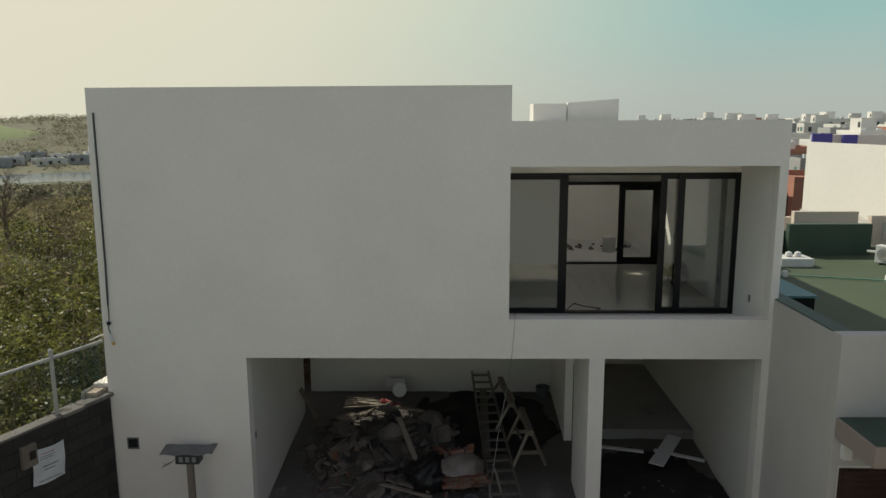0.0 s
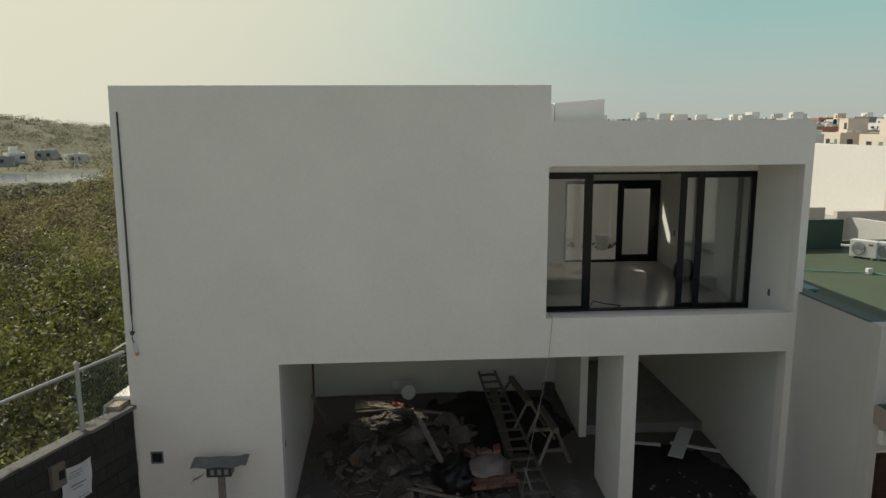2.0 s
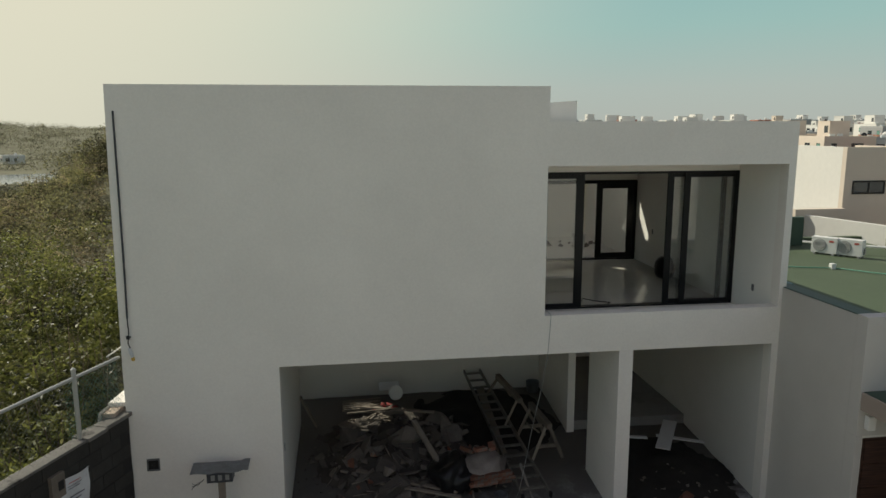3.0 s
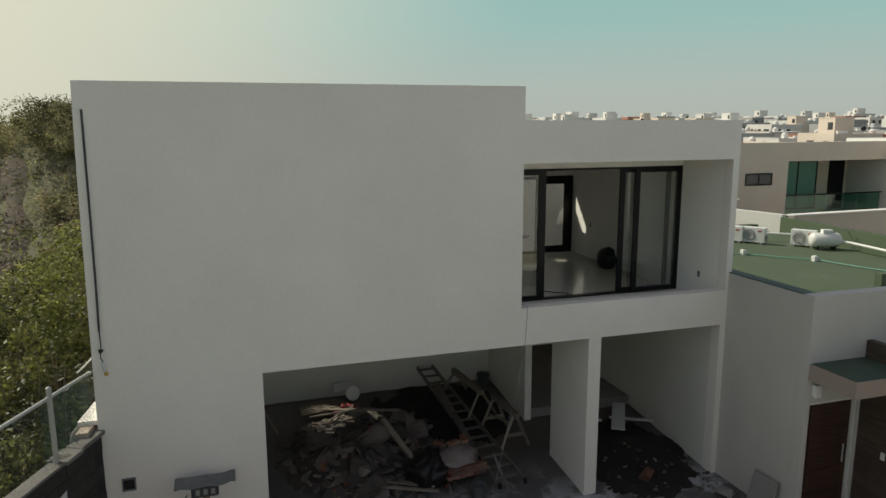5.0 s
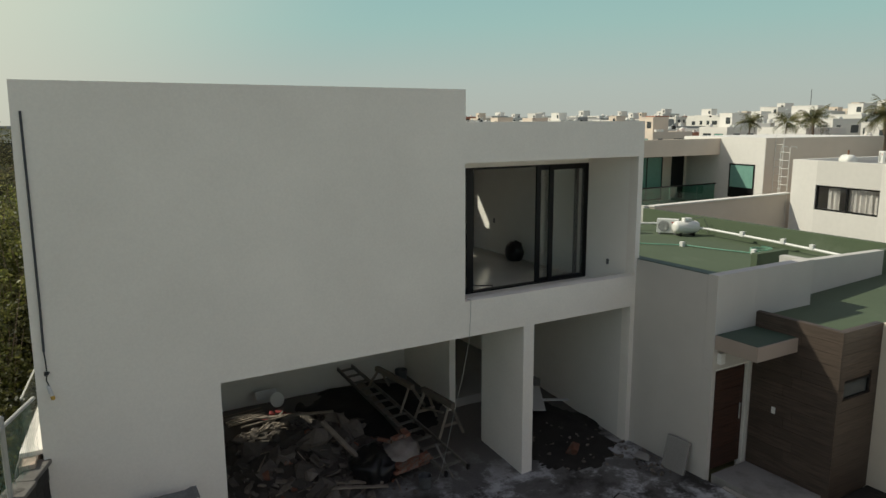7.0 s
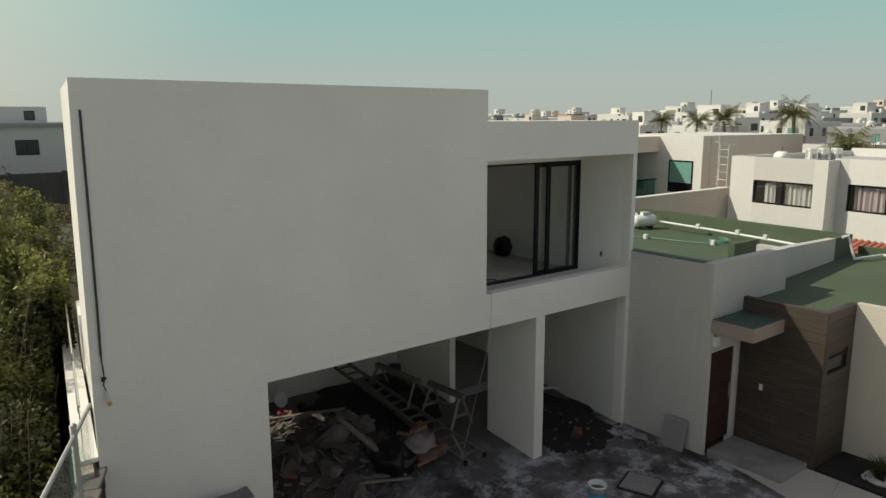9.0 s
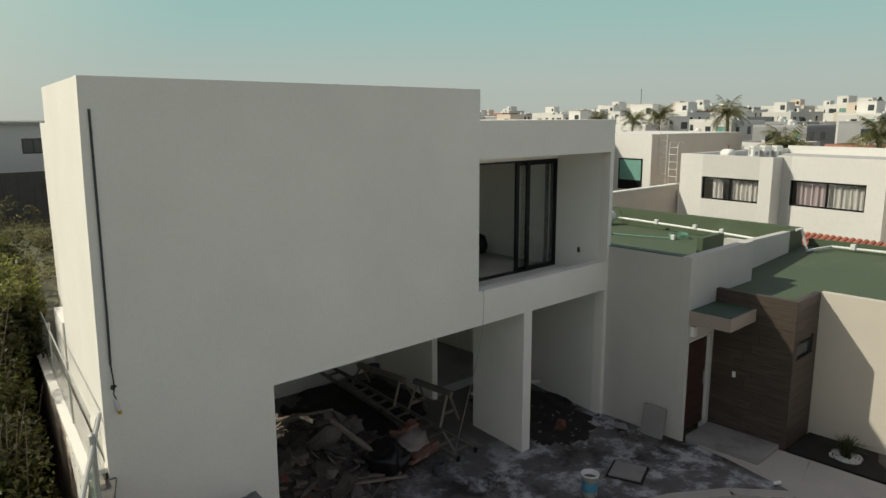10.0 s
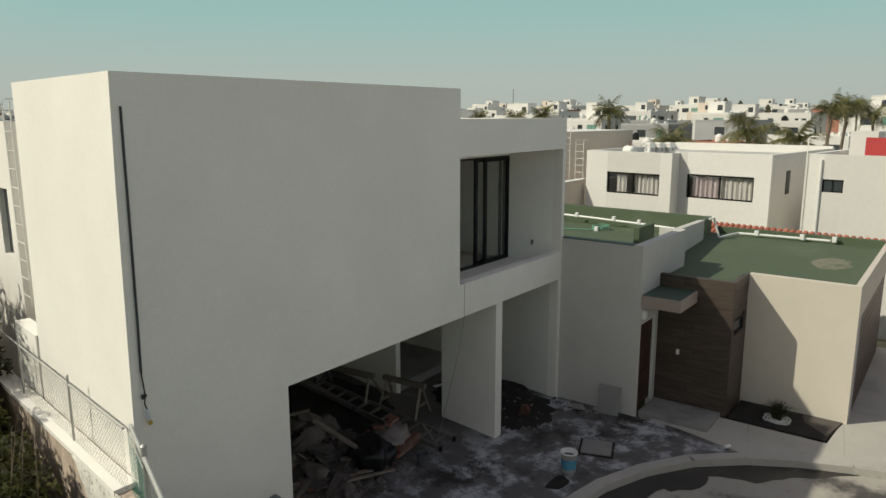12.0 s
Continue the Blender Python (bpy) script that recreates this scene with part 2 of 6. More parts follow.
def dusty_floor(name):
    """The forecourt's concrete, going over into an even grey-brown further in."""
    m = CONCRETE.copy()
    m.name = name
    n, l = m.node_tree.nodes, m.node_tree.links
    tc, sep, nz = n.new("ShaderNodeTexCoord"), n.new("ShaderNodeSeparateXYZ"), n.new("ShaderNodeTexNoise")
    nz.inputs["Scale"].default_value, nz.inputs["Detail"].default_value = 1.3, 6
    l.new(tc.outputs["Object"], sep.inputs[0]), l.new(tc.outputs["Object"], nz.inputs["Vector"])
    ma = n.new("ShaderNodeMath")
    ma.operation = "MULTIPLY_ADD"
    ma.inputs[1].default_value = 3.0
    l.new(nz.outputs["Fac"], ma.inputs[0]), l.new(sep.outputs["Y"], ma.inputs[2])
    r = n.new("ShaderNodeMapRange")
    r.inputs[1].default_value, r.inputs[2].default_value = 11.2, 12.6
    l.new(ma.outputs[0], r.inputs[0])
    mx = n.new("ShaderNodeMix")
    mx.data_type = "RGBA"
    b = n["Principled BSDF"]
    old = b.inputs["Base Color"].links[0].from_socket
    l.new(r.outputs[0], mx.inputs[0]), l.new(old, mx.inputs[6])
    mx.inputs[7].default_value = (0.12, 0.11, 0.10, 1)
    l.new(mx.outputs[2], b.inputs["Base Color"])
    return m


GARAGE_FLOOR = dusty_floor("dusty garage floor")
SOIL = material("dark soil", (0.022, 0.02, 0.018), 0.98, 0, 0.4, 3.0, 50, 0.9)
RUBBLE = material("broken mortar", (0.135, 0.118, 0.104), 0.95, 0, 0.25, 4, 40, 0.6, per_object=0.45)
BRICK = material("red clay brick", (0.19, 0.085, 0.056), 0.9, 0, 0.3, 9, 60, 0.6, stain=(0.14, 0.125, 0.11), stain_scale=7, stain_at=0.5, per_object=0.35)
BLOCK = material("grey concrete block", (0.042, 0.039, 0.035), 0.95, 0, 0.3, 4, 50, 0.9, stain=(0.014, 0.013, 0.012), stain_scale=1.1, stain_at=0.50, per_object=0.15)
MORTAR = material("block mortar", (0.028, 0.026, 0.024), 0.95, 0, 0.2, 5, 60, 0.6)
BASE_STONE = material("stained retaining wall", (0.56, 0.45, 0.36), 0.95, 0, 0.25, 1.6, 30, 0.6, stain=(0.33, 0.26, 0.20), stain_scale=1.3, streak=0.5)
FRAME = material("black aluminium", (0.012, 0.012, 0.013), 0.38, 0.3, 0.1, 8, 90, 0.03)
STEEL = material("galvanised steel", (0.46, 0.46, 0.44), 0.5, 0.35, 0.12, 6, 60, 0.05)
WIRE = material("dull fence wire", (0.15, 0.165, 0.15), 0.6, 0.4, 0.15, 6, 60, 0.0)
DARK_METAL = material("weathered sheet metal", (0.20, 0.21, 0.22), 0.5, 0.7, 0.25, 5, 40, 0.1)
ALU = material("dull ladder aluminium", (0.18, 0.168, 0.152), 0.5, 0.35, 0.2, 6, 60, 0.1, stain=(0.10, 0.095, 0.085), stain_scale=6)
WOOD = material("weathered lumber", (0.20, 0.17, 0.14), 0.85, 0, 0.25, 5, 50, 0.4, per_object=0.3)
DOOR_WOOD = plank_wood("dark door wood", (0.065, 0.032, 0.022), (0.03, 0.015, 0.012))
CLAD = plank_wood("wood cladding", (0.084, 0.063, 0.050), (0.048, 0.037, 0.030))
WHITE_PLASTIC = material("white plastic", (0.75, 0.75, 0.72), 0.45, 0, 0.04, 6, 60, 0.02)
WHITE_PAINT = material("white enamel", (0.78, 0.77, 0.72), 0.4, 0, 0.05, 4, 60, 0.03)
GREY_PLASTIC = material("grey grille", (0.30, 0.30, 0.29), 0.5, 0, 0.06, 6, 60, 0.02)
CONDUIT = material("dark grey conduit", (0.05, 0.055, 0.065), 0.5, 0, 0.15, 8, 60, 0.05)
BLACK = material("black rubber", (0.012, 0.012, 0.013), 0.5, 0, 0.15, 8, 60, 0.05)
BLACK_BAG = material("black plastic bag", (0.010, 0.010, 0.011), 0.30, 0, 0.15, 3, 12, 0.06)
CLEAR_BAG = material("dusty clear sack", (0.20, 0.175, 0.16), 0.35, 0, 0.3, 5, 50, 0.3)
RED_CLOTH = material("red scrap", (0.26, 0.045, 0.045), 0.8, 0, 0.2, 6, 60, 0.1)
YELLOW = material("yellow brass plug", (0.55, 0.36, 0.08), 0.4, 0.2, 0.1, 8, 60, 0.02)
GREEN_HOSE = material("green hose", (0.16, 0.36, 0.26), 0.5, 0, 0.1, 5, 60, 0.02)
TEAL = material("teal panel", (0.11, 0.24, 0.25), 0.5, 0, 0.1, 3, 60, 0.05)
GREEN_NET = material("green netting", (0.03, 0.17, 0.12), 0.7, 0, 0.2, 5, 60, 0.1)
BLUE_LABEL = material("blue printed label", (0.10, 0.30, 0.45), 0.5, 0, 0.2, 7, 60, 0.02)
PAPER = material("white banner", (0.62, 0.63, 0.64), 0.7, 0, 0.06, 5, 40, 0.05)
INK = material("dark print", (0.12, 0.12, 0.14), 0.7, 0, 0.1, 5, 40, 0.0)
RED_INK = material("red print", (0.45, 0.08, 0.06), 0.7, 0, 0.1, 5, 40, 0.0)
CURTAIN = material("white curtain", (0.72, 0.68, 0.66), 0.9, 0, 0.1, 3, 50, 0.1)
CURTAIN_PINK = material("pink curtain", (0.60, 0.50, 0.52), 0.9, 0, 0.1, 3, 50, 0.1)
ROOM_FLOOR = material("pale polished floor tile", (0.72, 0.69, 0.635), 0.16, 0, 0.05, 1.2, 30, 0.02)
ROOF_FLAT = material("grey roof screed", (0.45, 0.44, 0.42), 0.9, 0, 0.12, 0.9, 30, 0.3)
TERRACOTTA = material("terracotta tile", (0.45, 0.16, 0.10), 0.8, 0, 0.15, 5, 60, 0.3, per_object=0.2)
STONE_WHITE = material("white pebbles", (0.68, 0.67, 0.64), 0.8, 0, 0.1, 9, 80, 0.2, per_object=0.1)
BARK = material("palm trunk", (0.16, 0.12, 0.09), 0.95, 0, 0.3, 6, 40, 0.6)
TWIG = material("dry twigs", (0.17, 0.13, 0.095), 0.9, 0, 0.25, 5, 40, 0.2)
GLASS = glass_material("clear window glass", (0.96, 0.97, 0.96), 0.12)
GLASS_GREEN = glass_material("green balcony glass", (0.45, 0.72, 0.64), 0.10, 0.03)
FAR_GLASS = material("far window glass", (0.05, 0.06, 0.065), 0.12, 0, 0.1, 0.6, 8, 0.0, spec=0.6)
TEAL_GLASS = material("teal window glass", (0.19, 0.37, 0.31), 0.12, 0, 0.12, 0.8, 8, 0.0, spec=0.6)
LEAF_NEAR = leaf_material("shrub leaves", [(0.05, 0.058, 0.018), (0.12, 0.135, 0.034), (0.19, 0.20, 0.05), (0.25, 0.24, 0.09)], 0.5)
LEAF_DRY = leaf_material("dry scrub leaves", [(0.10, 0.086, 0.055), (0.20, 0.17, 0.10), (0.30, 0.245, 0.155), (0.25, 0.23, 0.10)], 0.75)
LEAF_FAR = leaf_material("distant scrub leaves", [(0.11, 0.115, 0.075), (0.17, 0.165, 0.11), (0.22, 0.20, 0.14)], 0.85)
# Distance haze is put into these leaf colours, paler than real leaves.
LEAF_HILL = leaf_material("haze-paled hillside leaves", [(0.19, 0.19, 0.13), (0.25, 0.24, 0.165), (0.30, 0.28, 0.20)], 0.9)
LEAF_MOUND = leaf_material("grey-green hill leaves", [(0.11, 0.11, 0.06), (0.19, 0.185, 0.085), (0.27, 0.245, 0.12)], 0.8)
LEAF_BRIGHT = leaf_material("broad bright leaves", [(0.16, 0.22, 0.03), (0.24, 0.28, 0.05), (0.13, 0.18, 0.03)])
PALM = leaf_material("palm fronds", [(0.07, 0.085, 0.03), (0.14, 0.14, 0.055), (0.22, 0.19, 0.09)])
GRASS_BLADE = leaf_material("ornamental grass", [(0.06, 0.08, 0.03), (0.12, 0.13, 0.06)])
WATER = material("river water", (0.20, 0.25, 0.28), 0.12, 0, 0.05, 0.05, 1, 0.05, spec=0.8)


# ---------------------------------------------------------------- builders
def part(name, bm, mat, parent=None, label="", smooth=False):
    """Links a bmesh as one mesh object, under a thing or part if given."""
    me = bpy.data.meshes.new(name)
    bmesh.ops.recalc_face_normals(bm, faces=bm.faces)
    bm.to_mesh(me)
    bm.free()
    me.materials.append(mat)
    if smooth:
        me.polygons.foreach_set("use_smooth", [True] * len(me.polygons))
    ob = new(name, me)
    if parent is not None:
        ob.parent = parent
    if label:
        ob["label"] = label
    return ob


def shared(name, me, parent=None, m=None):
    """A further object on a mesh that others use as well."""
    ob = new(name, me)
    if parent is not None:
        ob.parent = parent
    if m is not None:
        ob.matrix_local = m
    return ob


def thing(name, label, category, group="", at=(0, 0, 0), rz=0.0):
    ob = new(name)
    ob.empty_display_size = 0.1
    ob.matrix_world = pose(at[0], at[1], at[2], 0, 0, rz)
    return tagged(ob, label, category, group)


def box(bm, x0, x1, y0, y1, z0, z1, bevel=0.0, m=None):
    """Adds a box, its edges softened if asked, to bm."""
    b = bmesh.new()
    bmesh.ops.create_cube(b, size=1.0)
    bmesh.ops.transform(b, matrix=Matrix.Translation(((x0 + x1) / 2, (y0 + y1) / 2, (z0 + z1) / 2)) @ Matrix.Diagonal((x1 - x0, y1 - y0, z1 - z0, 1)), verts=b.verts)
    if bevel:
        bmesh.ops.bevel(b, geom=b.edges[:], offset=bevel, segments=2, affect="EDGES", profile=0.6)
    if m is not None:
        bmesh.ops.transform(b, matrix=m, verts=b.verts)
    me = bpy.data.meshes.new("tmp")
    b.to_mesh(me)
    b.free()
    bm.from_mesh(me)
    bpy.data.meshes.remove(me)
    return bm


def boxes(*rows, bevel=0.0):
    bm = bmesh.new()
    for r in rows:
        box(bm, *r, bevel=bevel)
    return bm


def prism(bm, outline, z0, z1):
    """A solid with that outline in plan, from z0 to z1 (numbers or one height a corner)."""
    k = len(outline)
    lo = z0 if isinstance(z0, (list, tuple)) else [z0] * k
    hi = z1 if isinstance(z1, (list, tuple)) else [z1] * k
    a = [bm.verts.new((p[0], p[1], lo[i])) for i, p in enumerate(outline)]
    b = [bm.verts.new((p[0], p[1], hi[i])) for i, p in enumerate(outline)]
    bm.faces.new(a[::-1])
    bm.faces.new(b)
    for i in range(k):
        j = (i + 1) % k
        bm.faces.new((a[i], a[j], b[j], b[i]))
    return bm


def tube(bm, points, r, sides=8):
    """A round bar along points."""
    rings = []
    pts = [Vector(p) for p in points]
    for i, p in enumerate(pts):
        d = (pts[min(i + 1, len(pts) - 1)] - pts[max(i - 1, 0)]).normalized()
        u = d.orthogonal().normalized() if abs(d.z) > 0.95 else d.cross(Vector((0, 0, 1))).normalized()
        w = d.cross(u)
        rad = r[i] if isinstance(r, (list, tuple)) else r
        rings.append([bm.verts.new(p + (u * math.cos(2 * math.pi * k / sides) + w * math.sin(2 * math.pi * k / sides)) * rad) for k in range(sides)])
    for a, b in zip(rings, rings[1:]):
        for k in range(sides):
            bm.faces.new((a[k], a[(k + 1) % sides], b[(k + 1) % sides], b[k]))
    bm.faces.new(rings[0][::-1])
    bm.faces.new(rings[-1])
    return bm


def lathe(bm, profile, sides=20, at=(0, 0, 0)):
    """A turned solid from (radius, height) pairs."""
    rings = [[bm.verts.new((at[0] + r * math.cos(2 * math.pi * k / sides), at[1] + r * math.sin(2 * math.pi * k / sides), at[2] + z)) for k in range(sides)] for r, z in profile]
    for a, b in zip(rings, rings[1:]):
        for k in range(sides):
            bm.faces.new((a[k], a[(k + 1) % sides], b[(k + 1) % sides], b[k]))
    bm.faces.new(rings[0][::-1])
    bm.faces.new(rings[-1])
    return bm


def chunk(rng, sx, sy, sz, count=12):
    """A broken, angular lump."""
    bm = bmesh.new()
    for _ in range(count):
        v = Vector((rng.uniform(-1, 1), rng.uniform(-1, 1), rng.uniform(-1, 1)))
        v = v / max(abs(c) for c in v) * rng.uniform(0.75, 1.0)
        bm.verts.new((v.x * sx / 2, v.y * sy / 2, v.z * sz / 2))
    r = bmesh.ops.convex_hull(bm, input=bm.verts)
    bmesh.ops.delete(bm, geom=[v for v in r["geom_interior"] if isinstance(v, bmesh.types.BMVert)], context="VERTS")
    return bm


def mesh_from_arrays(name, verts, faces, mat):
    """Quads from numpy arrays, quick for leaves."""
    me = bpy.data.meshes.new(name)
    me.vertices.add(len(verts))
    me.vertices.foreach_set("co", verts.astype(np.float32).ravel())
    k = faces.shape[1]
    me.loops.add(faces.size)
    me.loops.foreach_set("vertex_index", faces.astype(np.int32).ravel())
    me.polygons.add(len(faces))
    me.polygons.foreach_set("loop_start", np.arange(0, faces.size, k, dtype=np.int32))
    me.update(calc_edges=True)
    me.materials.append(mat)
    return me


def leaves(rng, centres, size, droop=0.3, ratio=0.45):
    """Pointed quads, one a centre, turned at random."""
    n = len(centres)
    a = rng.normal(size=(n, 3))
    a[:, 2] = a[:, 2] * 0.6 - droop
    a /= np.linalg.norm(a, axis=1)[:, None]
    b = np.cross(a, rng.normal(size=(n, 3)))
    b /= np.linalg.norm(b, axis=1)[:, None] + 1e-9
    s = size * rng.uniform(0.6, 1.4, n)
    a, b = a * s[:, None], b * (s * ratio)[:, None]
    v = np.stack([centres - a * 0.5, centres + b * 0.5, centres + a * 0.5, centres - b * 0.5], 1).reshape(-1, 3)
    f = np.arange(4 * n).reshape(n, 4)
    return v, f


def clumps(rng, spots, per, size, shell=0.72):
    """Leaf centres spread through uneven rounded clumps: rows x, y, z, radius, height."""
    out = []
    for x, y, z, r, h in spots:
        k = max(8, int(per * (0.6 + 0.8 * rng.random())))
        lobes = rng.integers(4, 8)
        lc = np.stack([rng.normal(0, 0.5, lobes) * r, rng.normal(0, 0.5, lobes) * r, rng.uniform(0.25, 0.95, lobes) * h], 1)
        lr = rng.uniform(0.28, 0.6, lobes) * r
        pick = rng.integers(0, lobes, k)
        d = rng.normal(size=(k, 3))
        d /= np.linalg.norm(d, axis=1)[:, None]
        rad = lr[pick] * (shell + (1 - shell) * rng.random(k)) * (0.8 + 0.4 * rng.random(k))
        p = lc[pick] + d * rad[:, None] * np.array([1, 1, 0.8])
        p[:, 2] = np.maximum(p[:, 2], 0.03)
        out.append(p + np.array([x, y, z]))
    return np.concatenate(out)


# ---------------------------------------------------------------- ground
def smooth(a, b, v):
    s = min(1.0, max(0.0, (v - a) / (b - a)))
    return s * s * (3 - 2 * s)


def terrain(x, y):
    """Height of the ground sheet: the level lot, the field falling to the river, the mound and the far hills."""
    west = smooth(-4.9, -9.0, x - 0.14 * (y - 9.7)) if y > 9.7 else smooth(-5.2, -9.5, x)
    d = math.hypot(x, y)
    z = -0.13
    fall = smooth(25, 140, d)
    city = smooth(12, 22, x)
    north = smooth(20, 40, y) * (1 - west)
    z += west * (0.5 - 5.0 * fall - 0.037 * max(0.0, min(d, 240.0) - 100.0))
    z += city * (-1.2 - 1.3 * smooth(30, 60, d) + 5.2 * smooth(70, 330, d) + 2.2 * smooth(46, 66, math.degrees(math.atan2(x + 8, y - 2))) * smooth(60, 150, d))
    z += north * -0.6
    az = math.degrees(math.atan2(x, y))
    z += 6.9 * math.exp(-((x + 11.5) / 8.0) ** 2 - ((y - 50) / 11.0) ** 2)
    if d > 272:
        h = (14 + 8 * smooth(-20, -30, az)) * smooth(272, 560, d) * smooth(12, -22, az) * (1 if y > 0 else 0)
        z += h * (0.9 + 0.3 * noise.noise(Vector((x * 0.006, y * 0.006, 0))))
    return z


axis = [0.0]
step = 1.5
while axis[-1] < 2600:
    axis.append(axis[-1] + step)
    step *= 1.055
axis = [-a for a in axis[:0:-1]] + axis
verts = np.array([(x, y + 12, terrain(x, y + 12)) for y in axis for x in axis])
nx = len(axis)
ii, jj = np.meshgrid(np.arange(nx - 1), np.arange(nx - 1), indexing="ij")
quad = np.stack([ii * nx + jj, ii * nx + jj + 1, (ii + 1) * nx + jj + 1, (ii + 1) * nx + jj], -1).reshape(-1, 4)
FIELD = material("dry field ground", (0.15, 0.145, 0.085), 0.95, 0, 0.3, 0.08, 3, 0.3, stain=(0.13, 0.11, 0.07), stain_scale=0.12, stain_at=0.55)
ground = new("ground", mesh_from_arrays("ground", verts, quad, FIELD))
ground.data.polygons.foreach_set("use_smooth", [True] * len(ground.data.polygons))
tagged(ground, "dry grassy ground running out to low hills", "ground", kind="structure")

road = part("road", prism(bmesh.new(), [(-30, -40), (9, -40), (9, 7.6), (-4.9, 7.6), (-6.2, 5.6), (-30, -2)], -0.35, -0.11), STREET)
tagged(road, "stained concrete street with dark damp patches", "road", kind="structure")

# forecourt, its curved kerb towards the street
kerb_line = [(-4.55, 7.75), (1.4, 7.55), (2.5, 7.35), (3.5, 6.95), (4.4, 6.35), (5.1, 5.55), (5.6, 4.7), (5.95, 3.8), (6.2, 2.8), (6.45, 1.0), (6.7, -6.0)]
court = part("forecourt", prism(bmesh.new(), kerb_line[:6] + [(5.46, 6.88), (5.52, 7.5), (5.52, 9.69), (-4.55, 9.69)], -0.30, 0.0), CONCRETE)
tagged(court, "rough grey concrete forecourt with dust and damp stains", "pavement", kind="structure")
walkway = part("pavement", prism(bmesh.new(), [(5.54, 7.5), (5.475, 6.87)] + [(5.115, 5.54)] + kerb_line[6:] + [(14, -6), (14, 4.2), (7.8, 4.2), (6.55, 4.3), (6.55, 6.9), (6.55, 7.5)], -0.30, 0.004), CONCRETE_LIGHT)
tagged(walkway, "pale concrete pavement beside the curved kerb", "pavement", kind="structure")
bm = bmesh.new()
inner = [Vector((x, y, 0)) for x, y in kerb_line]
for i in range(len(inner) - 1):
    a, b = inner[i], inner[i + 1]
    d = (b - a).normalized()
    s = Vector((d.y, -d.x, 0)) * 0.24
    prism(bm, [(a.x, a.y), (b.x - d.x * 0.012, b.y - d.y * 0.012), (b.x + s.x - d.x * 0.012, b.y + s.y - d.y * 0.012), (a.x + s.x, a.y + s.y)], -0.3, 0.03)
tagged(part("kerb", bm, CONCRETE_LIGHT), "worn pale concrete kerb curving along the street", "kerb", kind="structure")
WET = material("wet gutter dirt", (0.045, 0.041, 0.037), 0.45, 0, 0.35, 1.6, 30, 0.3, stain=(0.10, 0.092, 0.082), stain_scale=2.2, stain_at=0.56)
bm = bmesh.new()
rail = []
for k in range(33):
    u = 1.5 + 5.6 * k / 32
    i = min(int(u), 8)
    c = inner[i].lerp(inner[i + 1], u - i)
    d = (inner[i + 1] - inner[i]).normalized()
    out = Vector((d.y, -d.x, 0))
    w = (0.50 + 0.30 * noise.noise(Vector((u * 1.3, 0, 4))) + 0.12 * noise.noise(Vector((u * 5, 2, 4)))) * smooth(1.4, 2.4, u) * smooth(7.2, 5.6, u) + 0.03
    rail.append([bm.verts.new((c.x + out.x * (0.245 + w * f), c.y + out.y * (0.245 + w * f), -0.105)) for f in (0, 0.5, 1)])
for a, b in zip(rail, rail[1:]):
    for j in range(2):
        bm.faces.new((a[j], b[j], b[j + 1], a[j + 1]))
part("gutter_stain", bm, WET, road, "dark wet dirt along the kerb")
bm = bmesh.new()
for a, b in (((5.55, 5.55), (6.5, 5.75)), ((6.15, 3.95), (7.7, 4.15)), ((6.3, 2.2), (9.5, 2.2)), ((8.6, 4.15), (8.6, -2))):
    d = (Vector((*b, 0)) - Vector((*a, 0))).normalized()
    s = Vector((d.y, -d.x, 0)) * 0.005
    prism(bm, [(a[0] + s.x, a[1] + s.y), (b[0] + s.x, b[1] + s.y), (b[0] - s.x, b[1] - s.y), (a[0] - s.x, a[1] - s.y)], 0.0, 0.008)
part("joint", bm, STREET, walkway)
entry = part("entrance_slab", boxes((5.62, 6.58, 6.35, 7.80, -0.2, 0.10), bevel=0.012), SCREED)
tagged(entry, "raised concrete entrance slab before the door", "slab", kind="structure")
bed = part("planting_bed", prism(bmesh.new(), [(6.62, 4.35), (7.76, 4.18), (7.76, 6.22), (6.62, 6.22)], -0.2, 0.02), SOIL)
tagged(bed, "dark soil planting bed in the wall's corner", "planting bed", kind="structure")

part("gravel", prism(bmesh.new(), [(6.85, 4.36), (7.755, 4.185), (7.755, 4.95), (7.35, 4.85), (7.1, 4.6)], 0.0, 0.026), RUBBLE, bed, "strip of grey gravel")

# ---------------------------------------------------------------- the new house
SL = 0.14                    # slant of the side boundary
FY = 9.69
house = thing("new_house", "new white plastered two-storey house under construction", "house")


def left_x(y, off=0.0):
    return -4.46 + SL * (y - FY) + off


def lean(bm):
    """The boundary edge of the house leans a little outwards towards its foot."""
    for v in bm.verts:
        if v.co.x < left_x(v.co.y) + 0.3:
            v.co.x -= 0.03 + 0.065 * min(1.0, max(0.0, (6.83 - v.co.z) / 2.8))
    return bm


T = 0.22
XL, XN, XR = -4.47, 1.61, 5.56
bm = bmesh.new()
prism(bm, [(XL, FY), (-2.39, FY), (-2.39, FY + T), (XL + SL * T, FY + T)], -0.2, 2.80)
prism(bm, [(XL, FY), (1.60, FY), (1.60, FY + T), (XL + SL * T, FY + T)], 2.80, 5.68)
prism(bm, [(XL, FY), (XN, FY), (XN, FY + T), (XL + SL * T, FY + T)], 5.68, 6.83)
box(bm, 1.60, XR, FY, FY + T, 2.80, 3.41)
box(bm, XN, XR, FY, FY + T, 5.68, 6.33)
box(bm, 5.44, XR, FY, FY + T, 3.41, 5.68)
box(bm, 5.39, XR, FY, FY + T, -0.2, 2.80)
bmesh.ops.remove_doubles(bm, verts=bm.verts, dist=0.0005)
part("front_wall", lean(bm), PLASTER, house)
